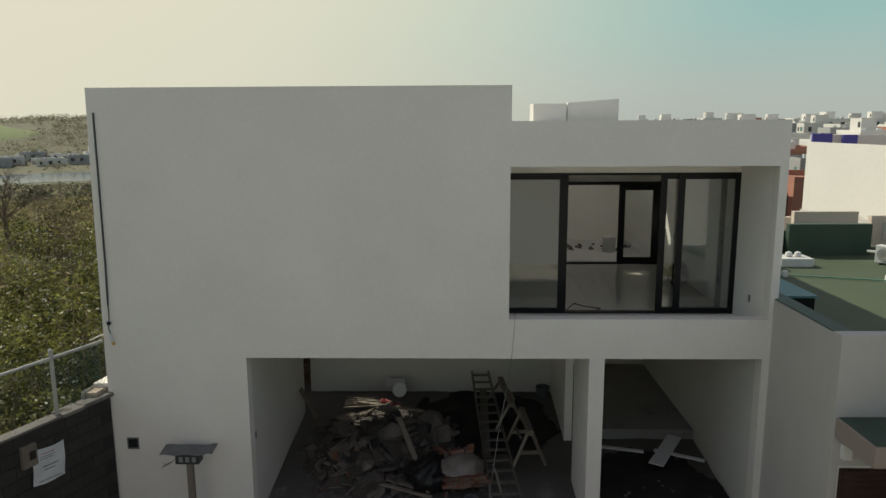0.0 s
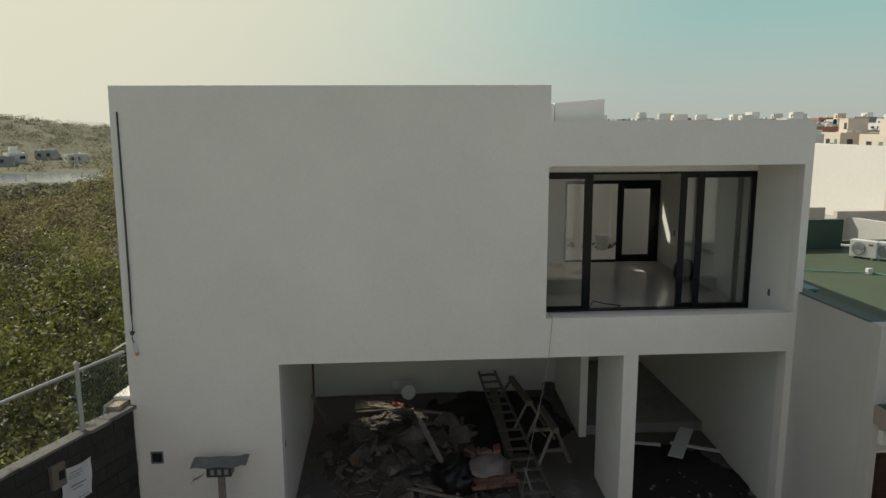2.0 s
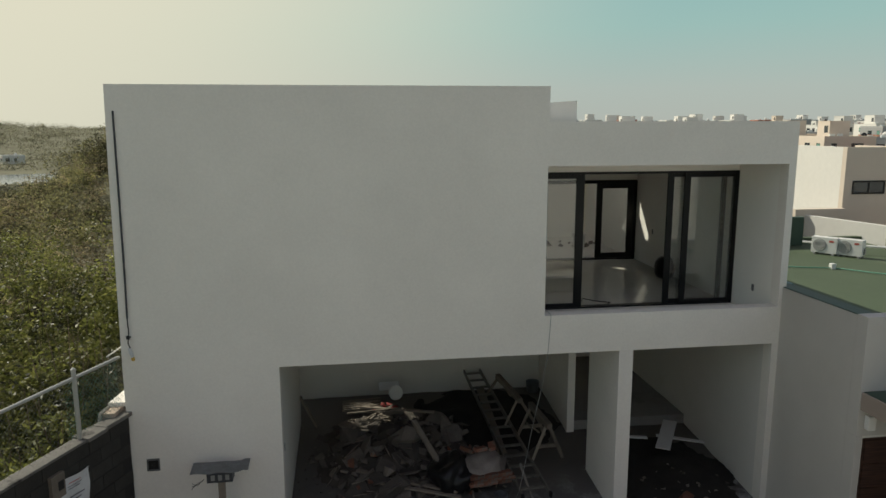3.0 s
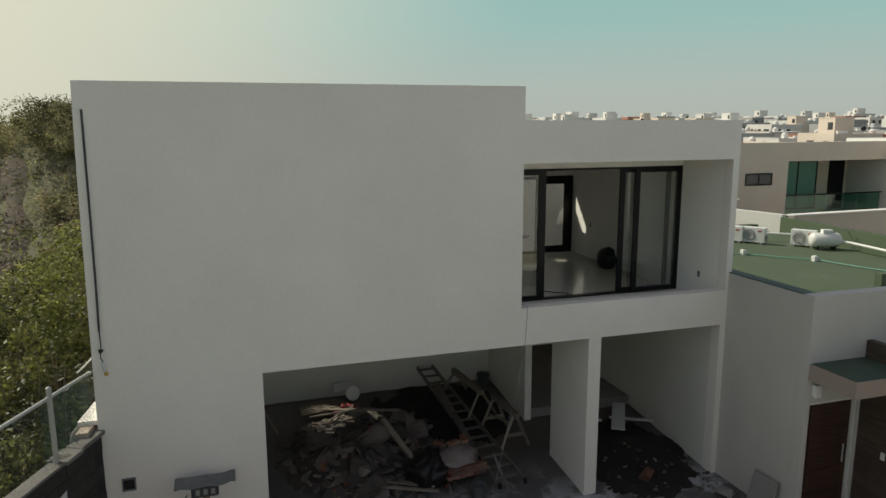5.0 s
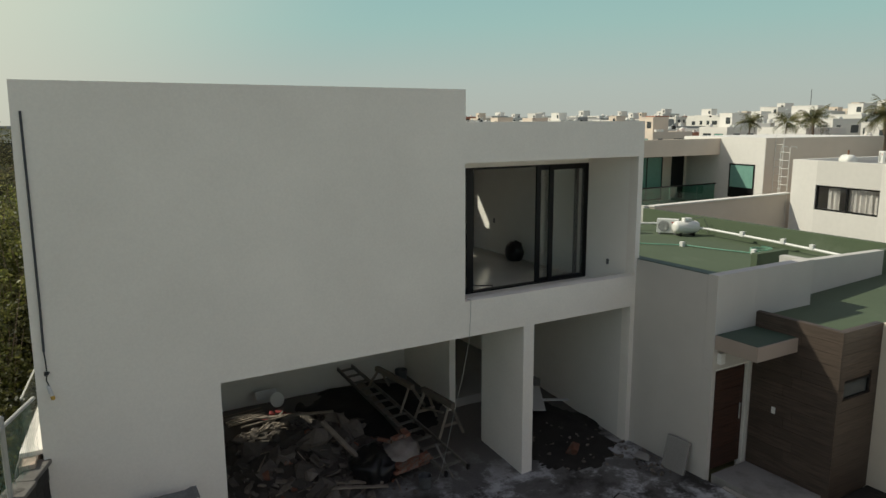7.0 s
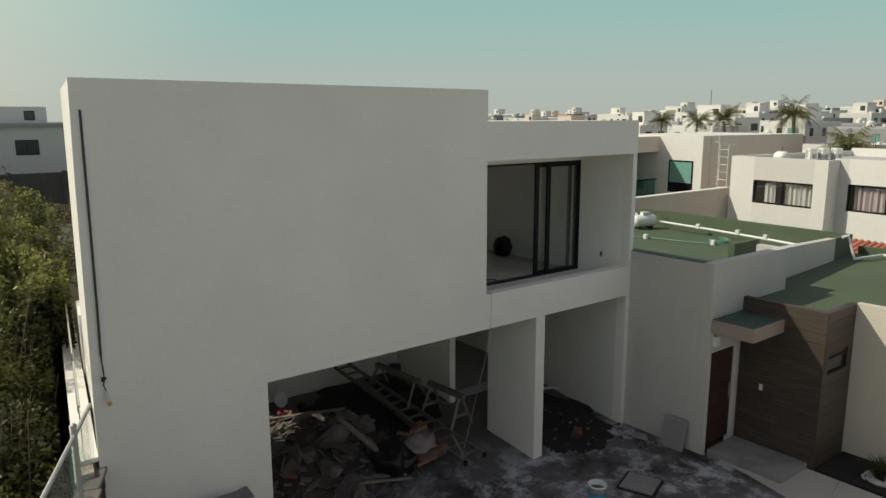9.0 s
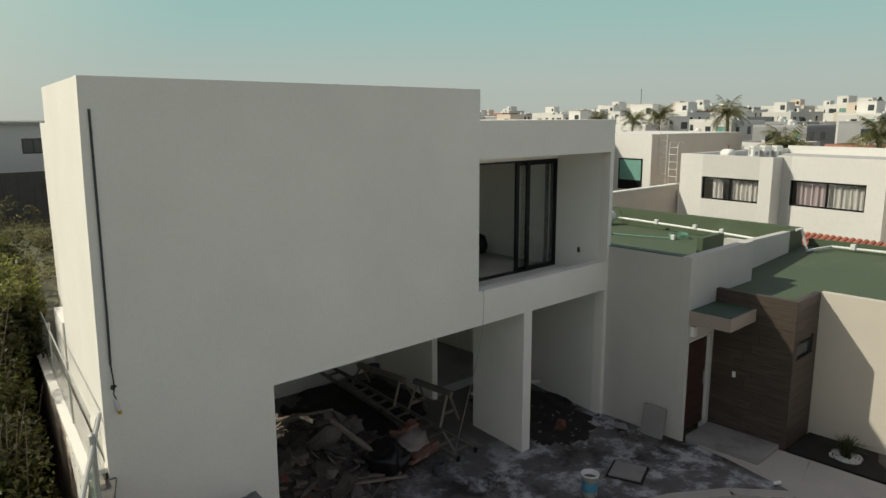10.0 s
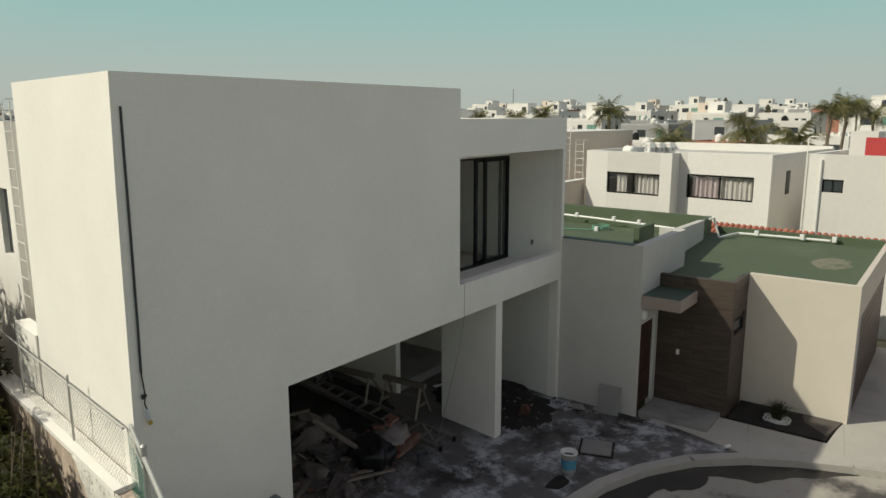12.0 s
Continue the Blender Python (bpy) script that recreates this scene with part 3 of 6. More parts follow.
# the wall between the two bays, with its passage
part("bay_wall", boxes((2.82, 3.05, FY, 11.02, -0.1, 2.80), bevel=0.006), PLASTER, house)
part("bay_wall", boxes((2.88, 3.03, 12.33, 14.42, 0.0, 2.80), bevel=0.006), PLASTER, house)
# long side wall on the boundary
bm = bmesh.new()
prism(bm, [(left_x(FY + T), FY + T), (left_x(FY + T, T), FY + T), (left_x(13.15, T), 13.15), (left_x(13.15), 13.15)], -0.4, 6.83)
part("side_wall", lean(bm), PLASTER, house)
bm = bmesh.new()
prism(bm, [(left_x(13.15), 13.15), (left_x(13.15, T), 13.15), (left_x(14.2, T), 14.2), (left_x(14.2), 14.2)], -0.4, 3.28)
part("side_wall", lean(bm), PLASTER, house)
bm = bmesh.new()
prism(bm, [(left_x(13.15, T), 13.15), (XN + 0.0, 13.15), (XN, 12.93), (left_x(12.93, T), 12.93)], 2.80, 6.83)
box(bm, XN - T, XN, FY + T, 12.93, 6.10, 6.83)
part("rear_upper_wall", bm, PLASTER, house)
# rear wing, lower, beyond the tall block
WING = [(-3.20, 15.6), (-3.20 + T, 15.6), (-2.75 + T, 18.8), (-2.75, 18.8)]
part("rear_wing_wall", prism(bmesh.new(), WING, -0.4, 3.95), PLASTER, house)
part("rear_wing_wall", prism(bmesh.new(), WING, 5.15, 6.30), PLASTER, house)
for y0, y1 in ((15.6, 15.9), (16.5, 17.1), (17.7, 18.8)):
    x0, x1 = -3.20 + SL * (y0 - 15.6), -3.20 + SL * (y1 - 15.6)
    part("rear_wing_pier", prism(bmesh.new(), [(x0, y0), (x0 + T, y0), (x1 + T, y1), (x1, y1)], 3.95, 5.15), PLASTER, house)
part("rear_wing_wall", boxes((-2.98, -1.6, 15.6, 15.8, 2.8, 6.30)), PLASTER, house)
part("rear_wing_wall", boxes((-1.6, -1.4, 15.8, 18.8, 2.8, 6.30)), PLASTER, house)
for y0 in (15.9, 17.1):
    x0 = -3.28 + SL * (y0 - 14.9)
    w = part("rear_window", prism(bmesh.new(), [(x0 + 0.08, y0), (x0 + 0.12, y0), (x0 + 0.12 + SL * 0.6, y0 + 0.6), (x0 + 0.08 + SL * 0.6, y0 + 0.6)], 3.95, 5.15), FAR_GLASS, house)
# right-hand party wall
part("party_wall", boxes((5.44, XR, FY + T, 19.9, 2.80, 6.10)), ROOM_WALL, house)
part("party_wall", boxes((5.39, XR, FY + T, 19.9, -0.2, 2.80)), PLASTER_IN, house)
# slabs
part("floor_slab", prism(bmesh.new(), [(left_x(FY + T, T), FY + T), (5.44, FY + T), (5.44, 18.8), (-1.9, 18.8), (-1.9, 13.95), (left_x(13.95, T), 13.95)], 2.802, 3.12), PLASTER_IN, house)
part("roof_slab", boxes((XN, 5.44, 11.28, 15.32, 5.752, 6.0)), ROOF_FLAT, house)
part("room_ceiling", boxes((XN, 5.44, 11.28, 15.32, 5.74, 5.752)), ROOM_WALL, house)
# Unseen slab and beam, added to shade the courtyard and trim the sun patch.
part("roof_slab", boxes((-1.4, 5.36, 16.75, 18.8, 6.1, 6.2), (2.2, 3.3, 15.5, 16.75, 6.1, 6.2)), ROOF_FLAT, house)
part("roof_slab", boxes((-3.7, XN - T, FY + T, 12.93, 6.0, 6.25)), ROOF_FLAT, house)
bm = boxes((XN, 5.44, FY + T, 11.28, 5.68, 5.98))
part("balcony_ceiling", bm, PLASTER, house)
part("balcony_side_wall", boxes((1.40, 1.60, FY + T, 11.05, 3.12, 5.68)), PLASTER, house)
part("balcony_floor", boxes((1.60, 5.44, FY + T, 11.05, 3.12, 3.135)), PLASTER, house)
part("parapet", boxes((5.36, XR, FY + T, 19.9, 6.10, 6.33), (XN, 5.36, 19.0, 19.2, 6.0, 6.32)), PLASTER, house)
# upper room
room = boxes((-1.0, 1.40, 11.05, 11.22, 3.12, 5.74), (1.40, 5.44, 11.05, 11.22, 5.50, 5.68), (-1.0, 3.22, 15.32, 15.5, 3.12, 5.74), (3.22, 5.44, 15.32, 15.5, 5.02, 5.74), (-1.2, -1.0, 11.05, 15.5, 3.12, 5.74))
part("room_wall", room, ROOM_WALL, house)
part("room_ceiling", boxes((-1.0, XN, 11.22, 15.32, 5.74, 5.95)), ROOM_WALL, house)
rf = part("room_floor", boxes((-1.0, 5.44, 11.22, 15.32, 3.121, 3.126)), CONCRETE_LIGHT, house)
tile = part("floor_tile", boxes((0.002, 0.6, 0.002, 0.588, 0, 0.008)), ROOM_FLOOR, rf)
tile.matrix_local = pose(-1.0, 11.215, 3.126)
for i in range(10):
    for j in range(7):
        if i + j:
            shared("floor_tile", tile.data, rf, pose(-1.0 + 0.6 * i, 11.215 + 0.587 * j, 3.126))
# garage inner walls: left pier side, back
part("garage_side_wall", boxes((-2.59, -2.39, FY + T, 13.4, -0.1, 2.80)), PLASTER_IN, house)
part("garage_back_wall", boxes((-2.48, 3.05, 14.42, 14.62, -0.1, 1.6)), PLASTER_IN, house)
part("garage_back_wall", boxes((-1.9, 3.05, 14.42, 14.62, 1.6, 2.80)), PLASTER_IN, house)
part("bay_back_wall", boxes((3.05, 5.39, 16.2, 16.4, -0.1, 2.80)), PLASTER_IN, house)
part("courtyard_wall", boxes((-1.4, 5.36, 18.8, 19.0, 3.12, 6.32)), PLASTER, house)
# roof tanks' white enclosure
part("roof_box", boxes((2.9, 3.82, 19.3, 20.3, 5.9, 6.86), bevel=0.01), PLASTER, house)
part("roof_box", prism(bmesh.new(), [(3.86, 19.4), (5.27, 19.4), (5.27, 20.4), (3.86, 20.4)], 5.9, [6.88, 6.98, 6.98, 6.88]), PLASTER, house)
part("roof_slab", boxes((1.6, 5.36, 19.2, 22.0, 5.7, 5.9)), ROOF_FLAT, house)


def framed_panel(parent, x0, x1, y, z0, z1, wl=0.10, wr=0.10, wh=0.07, d=0.045, glass=GLASS, name="window_sash"):
    """A sash of black bars round a glass pane; left and right stile and rails of their own widths."""
    bm = boxes((x0, x0 + wl, y, y + d, z0, z1), (x1 - wr, x1, y, y + d, z0, z1), (x0 + wl, x1 - wr, y, y + d, z0, z0 + wh), (x0 + wl, x1 - wr, y, y + d, z1 - wh, z1), bevel=0.004)
    s = part(name, bm, FRAME, parent)
    g = part("pane", boxes((x0 + wl, x1 - wr, y + d * 0.4, y + d * 0.6, z0 + wh, z1 - wh)), glass, s, "clear glass pane")
    g.visible_shadow = False
    return s


slider = part("sliding_window", boxes((1.602, 5.438, 11.04, 11.20, 5.46, 5.50), (1.602, 5.438, 11.04, 11.20, 3.12, 3.155), (1.602, 1.63, 11.04, 11.20, 3.155, 5.46), (5.40, 5.438, 11.04, 11.20, 3.155, 5.46), bevel=0.005), FRAME, house, "black aluminium sliding window, half open")
framed_panel(slider, 1.63, 2.65, 11.06, 3.155, 5.46, 0.03, 0.14, 0.07)
framed_panel(slider, 4.175, 5.255, 11.12, 3.155, 5.46, 0.105, 0.085, 0.07)
framed_panel(slider, 4.45, 5.415, 11.06, 3.155, 5.46, 0.105, 0.045, 0.07)
back = part("rear_window", boxes((3.22, 5.438, 15.33, 15.45, 4.94, 5.02), (3.22, 5.438, 15.33, 15.45, 3.12, 3.17), (3.22, 3.27, 15.33, 15.45, 3.17, 4.94), (5.36, 5.438, 15.33, 15.45, 3.17, 4.94), bevel=0.005), FRAME, house, "black framed rear sliding door, open")
framed_panel(back, 4.46, 5.36, 15.35, 3.17, 4.94, 0.14, 0.14, 0.12)

# garage floor, ramping up from the forecourt
bm = bmesh.new()


def garage_z(x, y):
    s = 0.40 * min(1.0, max(0.0, (y - 9.75) / 4.4)) + 0.02 * noise.noise(Vector((x * 2, y * 2, 1)))
    return s


def sheet(x0, x1, y0, y1, k, zf):
    bm = bmesh.new()
    nxk, nyk = int((x1 - x0) * k) + 1, int((y1 - y0) * k) + 1
    g = [[bm.verts.new((x0 + (x1 - x0) * i / nxk, y0 + (y1 - y0) * j / nyk, zf(x0 + (x1 - x0) * i / nxk, y0 + (y1 - y0) * j / nyk))) for i in range(nxk + 1)] for j in range(nyk + 1)]
    for j in range(nyk):
        for i in range(nxk):
            bm.faces.new((g[j][i], g[j][i + 1], g[j + 1][i + 1], g[j + 1][i]))
    return bm


gf = part("floor", sheet(-3.9, 5.42, 9.68, 16.3, 5, lambda x, y: garage_z(x, y) + 0.004), GARAGE_FLOOR, None, "", True)
tagged(gf, "dusty dark garage floor rising from the forecourt", "floor", kind="structure")
part("threshold", boxes((3.05, 5.39, 12.40, 16.2, 0.1, 0.44), bevel=0.01), SCREED, house)

# ---------------------------------------------------------------- neighbour with the green roof
nb = thing("green_roof_house", "low white house with green coated flat roofs", "house")
NX, NY = 5.50, 7.83
part("front_wall", boxes((6.56, 8.22, NY, NY + 0.2, 0, 3.74), (NX, 6.56, NY, NY + 0.2, 2.05, 3.74), (NX, 5.60, NY, NY + 0.2, -0.1, 2.05), bevel=0.006), PLASTER_NB, nb)
part("side_wall", boxes((NX + 0.06, NX + 0.24, NY + 0.2, 18.6, 3.3, 3.72), (NX + 0.065, NX + 0.24, NY + 0.2, 18.6, -0.1, 3.3)), PLASTER_NB, nb)
part("side_wall", boxes((NX, NX + 0.06, NY + 0.2, FY - 0.002, -0.1, 3.72)), PLASTER_NB, nb)
part("parapet_coating", boxes((NX + 0.01, NX + 0.25, NY + 0.21, 18.6, 3.722, 3.735)), GREEN_DARK, nb)
part("wing_wall", prism(bmesh.new(), [(8.22, 8.25), (12.1, 8.55), (12.1, 8.72), (8.22, 8.42)], 0, [3.60, 3.42, 3.42, 3.60]), PLASTER_NB, nb)
part("parapet_return", boxes((8.04, 8.22, NY + 0.2, 8.42, 2.5, 3.74)), PLASTER_NB, nb)
part("roof", prism(bmesh.new(), [(NX + 0.24, NY + 0.2), (8.04, NY + 0.2), (8.04, 8.42), (12.1, 8.72), (13.6, 8.8), (14.1, 18.6), (NX + 0.24, 18.6)], 2.5, 2.78), GREEN_ROOF, nb)
part("roof_upstand", boxes((8.07, 9.1, 8.92, 9.06, 2.78, 3.68)), GREEN_ROOF, nb)
part("rear_parapet", prism(bmesh.new(), [(12.1, 8.55), (13.55, 8.75), (14.3, 17.7), (14.15, 17.75), (13.4, 8.9), (12.1, 8.72)], 2.6, [3.42, 3.35, 3.30, 3.30, 3.35, 3.42]), GREEN_ROOF, nb)
part("rear_parapet", boxes((5.8, 11.9, 18.6, 18.8, 2.5, 3.4)), GREEN_DARK, nb)
part("rear_parapet", boxes((11.9, 14.2, 18.6, 18.8, 2.5, 2.95)), GREEN_ROOF, nb)
# lower front roof
part("lower_roof", prism(bmesh.new(), [(6.72, 7.83), (6.72, 6.37), (7.9, 6.37), (7.9, 4.23), (13.6, 4.23), (13.55, 8.75), (12.1, 8.55), (8.22, 8.25), (8.22, 7.83)], 2.60, 2.86), GREEN_ROOF, nb)
part("garden_wall", boxes((7.76, 7.90, 4.11, 6.25, -0.1, 2.97), (7.90, 13.7, 4.11, 4.23, 2.25, 2.97), bevel=0.005), PLASTER_GARDEN, nb)
part("street_wall", boxes((7.90, 8.3, 4.11, 4.23, -0.1, 2.25), (8.3, 13.7, 4.17, 4.23, -0.1, 2.25)), FAR_GREY, nb)
gd = part("garage_gate", bmesh.new(), DOOR_WOOD, nb, "dark wooden garage gate")
for i in range(9):
    part("slat", boxes((8.3, 13.5, 4.13, 4.165, 0.02 + i * 0.245, 0.25 + i * 0.245), bevel=0.004), DOOR_WOOD, gd)
bm = bmesh.new()
bmesh.ops.create_circle(bm, cap_ends=True, segments=28, radius=1.0)
for v in bm.verts:
    f = 1 + 0.25 * noise.noise(v.co * 2.0)
    v.co = Vector((10.55 + v.co.x * 0.8 * f, 5.05 + v.co.y * 0.42 * f, 2.864))
part("dried_puddle", bm, PUDDLE, nb, "pale dried puddle on the green coating")
part("lower_parapet", boxes((13.6, 13.75, 4.23, 8.6, 2.4, 3.05)), GREEN_ROOF, nb)
# wood-clad entrance wall: boards on a core
core = part("clad_wall", boxes((6.64, 6.72, 6.29, 7.83, -0.1, 2.97), (6.72, 7.76, 6.29, 6.37, -0.1, 1.78), (6.72, 7.76, 6.29, 6.37, 2.08, 2.97), (7.56, 7.76, 6.29, 6.37, 1.78, 2.08), (6.64, 6.76, 6.29, 6.37, 1.78, 2.08)), CLAD, nb, "brown wood-look cladding")
for i in range(15):
    z0, z1 = 0.0 + i * 0.198, 0.194 + i * 0.198
    cut = 6.9 + 0.5 * ((i * 37) % 10) / 10
    for y0, y1 in ((6.252, cut - 0.002), (cut + 0.002, 7.828)):
        part("board", boxes((6.60, 6.64, y0, y1, z0, z1)), CLAD, core)
    if not (z1 > 1.80 and z0 < 2.06):
        part("board", boxes((6.64, 7.76, 6.25, 6.29, z0, z1)), CLAD, core)
    else:
        part("board", boxes((6.64, 6.76, 6.25, 6.29, z0, z1)), CLAD, core)
        part("board", boxes((7.56, 7.76, 6.25, 6.29, z0, z1)), CLAD, core)
sl = part("slot_window", boxes((6.76, 7.56, 6.27, 6.30, 1.76, 1.80), (6.76, 7.56, 6.27, 6.30, 2.05, 2.09), (6.76, 6.80, 6.27, 6.30, 1.80, 2.05), (7.52, 7.56, 6.27, 6.30, 1.80, 2.05)), FRAME, nb)
part("pane", boxes((6.80, 7.52, 6.30, 6.32, 1.80, 2.05)), FAR_GLASS, sl)
can = part("canopy", boxes((NX + 0.02, 6.60, 7.0, 7.828, 2.44, 2.69), bevel=0.006), CANOPY, nb, "plastered entrance canopy")
part("coating", boxes((NX + 0.05, 6.57, 7.03, 7.82, 2.69, 2.70)), GREEN_DARK, can)
door = part("front_door", boxes((5.64, 6.52, NY + 0.09, NY + 0.14, 0.10, 2.0), bevel=0.004), DOOR_WOOD, nb, "dark brown wooden front door")
for i in range(5):
    part("door_panel", boxes((5.72, 6.44, NY + 0.075, NY + 0.092, 0.2 + i * 0.36, 0.2 + i * 0.36 + 0.30), bevel=0.004), DOOR_WOOD, door)
part("door_handle", tube(bmesh.new(), [(6.40, NY + 0.05, 0.95), (6.40, NY + 0.05, 1.25)], 0.012), STEEL, door)
part("door_frame", boxes((5.60, 5.64, NY + 0.04, NY + 0.16, -0.1, 2.05), (6.52, 6.56, NY + 0.145, NY + 0.16, -0.1, 2.05), (6.545, 6.56, NY + 0.04, NY + 0.145, -0.1, 2.05), (5.64, 6.52, NY + 0.04, NY + 0.16, 2.0, 2.05)), WHITE_PAINT, nb)
part("switch_plate", boxes((6.585, 6.60, 7.31, 7.38, 1.20, 1.32), bevel=0.003), WHITE_PLASTIC, nb)
wl = part("wall_lamp", boxes((5.60, 5.72, NY - 0.09, NY, 2.16, 2.36), bevel=0.015), WHITE_PLASTIC, nb, "small white wall lamp")

# ---------------------------------------------------------------- boundary block wall and fence
WA = Vector((-4.60, 9.69, 0))
WD = Vector((-0.36, -0.933, 0)).normalized()     # runs from the house corner to the street
WALL_LEN = 5.6
wm = Matrix.Translation(WA) @ Matrix(((WD.x, -WD.y, 0, 0), (WD.y, WD.x, 0, 0), (0, 0, 1, 0), (0, 0, 0, 1)))


def place(ob):
    ob.matrix_world = wm
    return ob


COPING = material("weathered coping", (0.17, 0.16, 0.145), 0.92, 0, 0.3, 4, 40, 0.6, stain=(0.05, 0.046, 0.042), stain_scale=3.0, stain_at=0.52)
bw = place(tagged(part("block_wall", boxes((0, WALL_LEN, -0.07, 0.07, -0.3, 2.18)), MORTAR), "dark weathered concrete block boundary wall", "wall", kind="structure"))
block_me = part("block", boxes((0.006, 0.394, -0.08, 0.08, 0.006, 0.194), bevel=0.006), BLOCK, bw)
first = True
for r in range(11):
    for c in range(14):
        x = c * 0.4 + (0.2 if r % 2 else 0)
        if x + 0.4 > WALL_LEN:
            continue
        m = pose(x, random.uniform(-0.004, 0.004), r * 0.2 - 0.02)
        if first:
            block_me.matrix_local, first = m, False
        else:
            shared("block", block_me.data, bw, m)
cap = part("coping", boxes((-0.05, 0.5, -0.11, 0.11, 2.18, 2.24), (0.5, 0.86, -0.14, 0.14, 2.18, 2.235), (0.86, WALL_LEN, -0.10, 0.10, 2.18, 2.22), bevel=0.012), COPING, bw, "rough pale mortar coping")
# side stretch beside the house
bm = bmesh.new()
prism(bm, [(-4.83, 9.50), (-4.66, 9.50), (-3.10, 20.7), (-3.27, 20.7)], -0.8, 2.30)
sw = tagged(part("retaining_wall", bm, BASE_STONE), "stained brown concrete retaining wall beside the house", "wall", kind="structure")
part("coping", prism(bmesh.new(), [(-4.82, 9.75), (-4.56, 9.75), (-3.05, 20.7), (-3.31, 20.7)], 2.30, 2.36), PLASTER, sw)


MORTAR_WHITE = material("rough white mortar", (0.72, 0.69, 0.62), 0.95, 0, 0.15, 3, 40, 0.9, stain=(0.16, 0.15, 0.12), stain_scale=9.0, stain_at=0.55)
bm = bmesh.new()
grid = []
for i in range(15):
    s = i / 14
    y = 9.45 + 1.6 * s
    x = -4.83 + 0.1393 * (y - 9.5)
    foot = 2.30 - (1.35 * (1 - s) ** 0.7 + 0.16 * noise.noise(Vector((s * 6, 0, 3))) + 0.1 * noise.noise(Vector((s * 19, 1, 3)))) * smooth(1.02, 0.8, s) * smooth(-0.05, 0.08, s)
    grid.append([bm.verts.new((x - 0.012 - 0.03 * math.sin(math.pi * f) - 0.012 * noise.noise(Vector((y * 6, f * 5, 2))), y, 2.34 + (foot - 2.34) * f)) for f in (0, 0.15, 0.3, 0.45, 0.6, 0.75, 0.9, 1.0)])
for a, b in zip(grid, grid[1:]):
    for j in range(7):
        bm.faces.new((a[j], b[j], b[j + 1], a[j + 1]))
part("mortar_splash", bm, MORTAR_WHITE, sw, "rough white mortar smeared over the wall's end")


def chain_fence(name, label, p, q, z0, z1, posts, r=0.024, net=False):
    """Chain-link between two plan points: rail, posts and the woven wires."""
    f = thing(name, label, "fence")
    p, q = Vector((*p, 0)), Vector((*q, 0))
    L, d = (q - p).length, (q - p).normalized()

    def at(s, z):
        return p + d * s + Vector((0, 0, z))
    part("rail", tube(bmesh.new(), [at(0, z1), at(L * 0.5, z1 + 0.01), at(L, z1)], r, 8), STEEL, f)
    for s in posts:
        part("post", tube(bmesh.new(), [at(s, z0 - 0.1), at(s, z1 + 0.10)], r * 1.25, 10), STEEL, f)
        part("post_cap", lathe(bmesh.new(), [(r * 1.4, 0), (r * 1.4, 0.02), (r * 0.5, 0.04)], 10, at(s, z1 + 0.10)), STEEL, f)
    bm = bmesh.new()
    h = z1 - z0
    k = int((L + h) / 0.075)
    for i in range(k):
        s0 = i * 0.075 - h
        for sgn in (0, 1):
            a, b = (s0, z0), (s0 + h, z1)
            if a[0] < 0:
                a = (0, z0 - s0)
            if b[0] > L:
                b = (L, z0 + (L - s0))
            if b[0] - a[0] < 0.02:
                continue
            if sgn:
                a, b = (a[0], z1 - (a[1] - z0)), (b[0], z1 - (b[1] - z0))
            tube(bm, [at(*a), at(*b)], 0.0013, 3)
    part("wire_mesh", bm, GREEN_NET if net else WIRE, f)
    return f


e1 = WA + WD * WALL_LEN
chain_fence("chain_link_fence", "galvanised chain-link fence on top of the block wall", (WA.x, WA.y), (e1.x, e1.y), 2.22, 3.06, (0.86, 3.0, 5.2))
chain_fence("chain_link_fence", "sagging chain-link fence beside the white side wall", (-4.73, 9.60), (-3.60, 17.6), 2.36, 3.10, (1.75, 3.9, 7.0), 0.012)
chain_fence("garden_net", "green plastic netting tied to the chain-link fence", (WA.x - 0.04, WA.y), (WA.x - 0.04 + WD.x * 1.0, WA.y + WD.y * 1.0), 2.24, 3.02, (), 0.006, True)


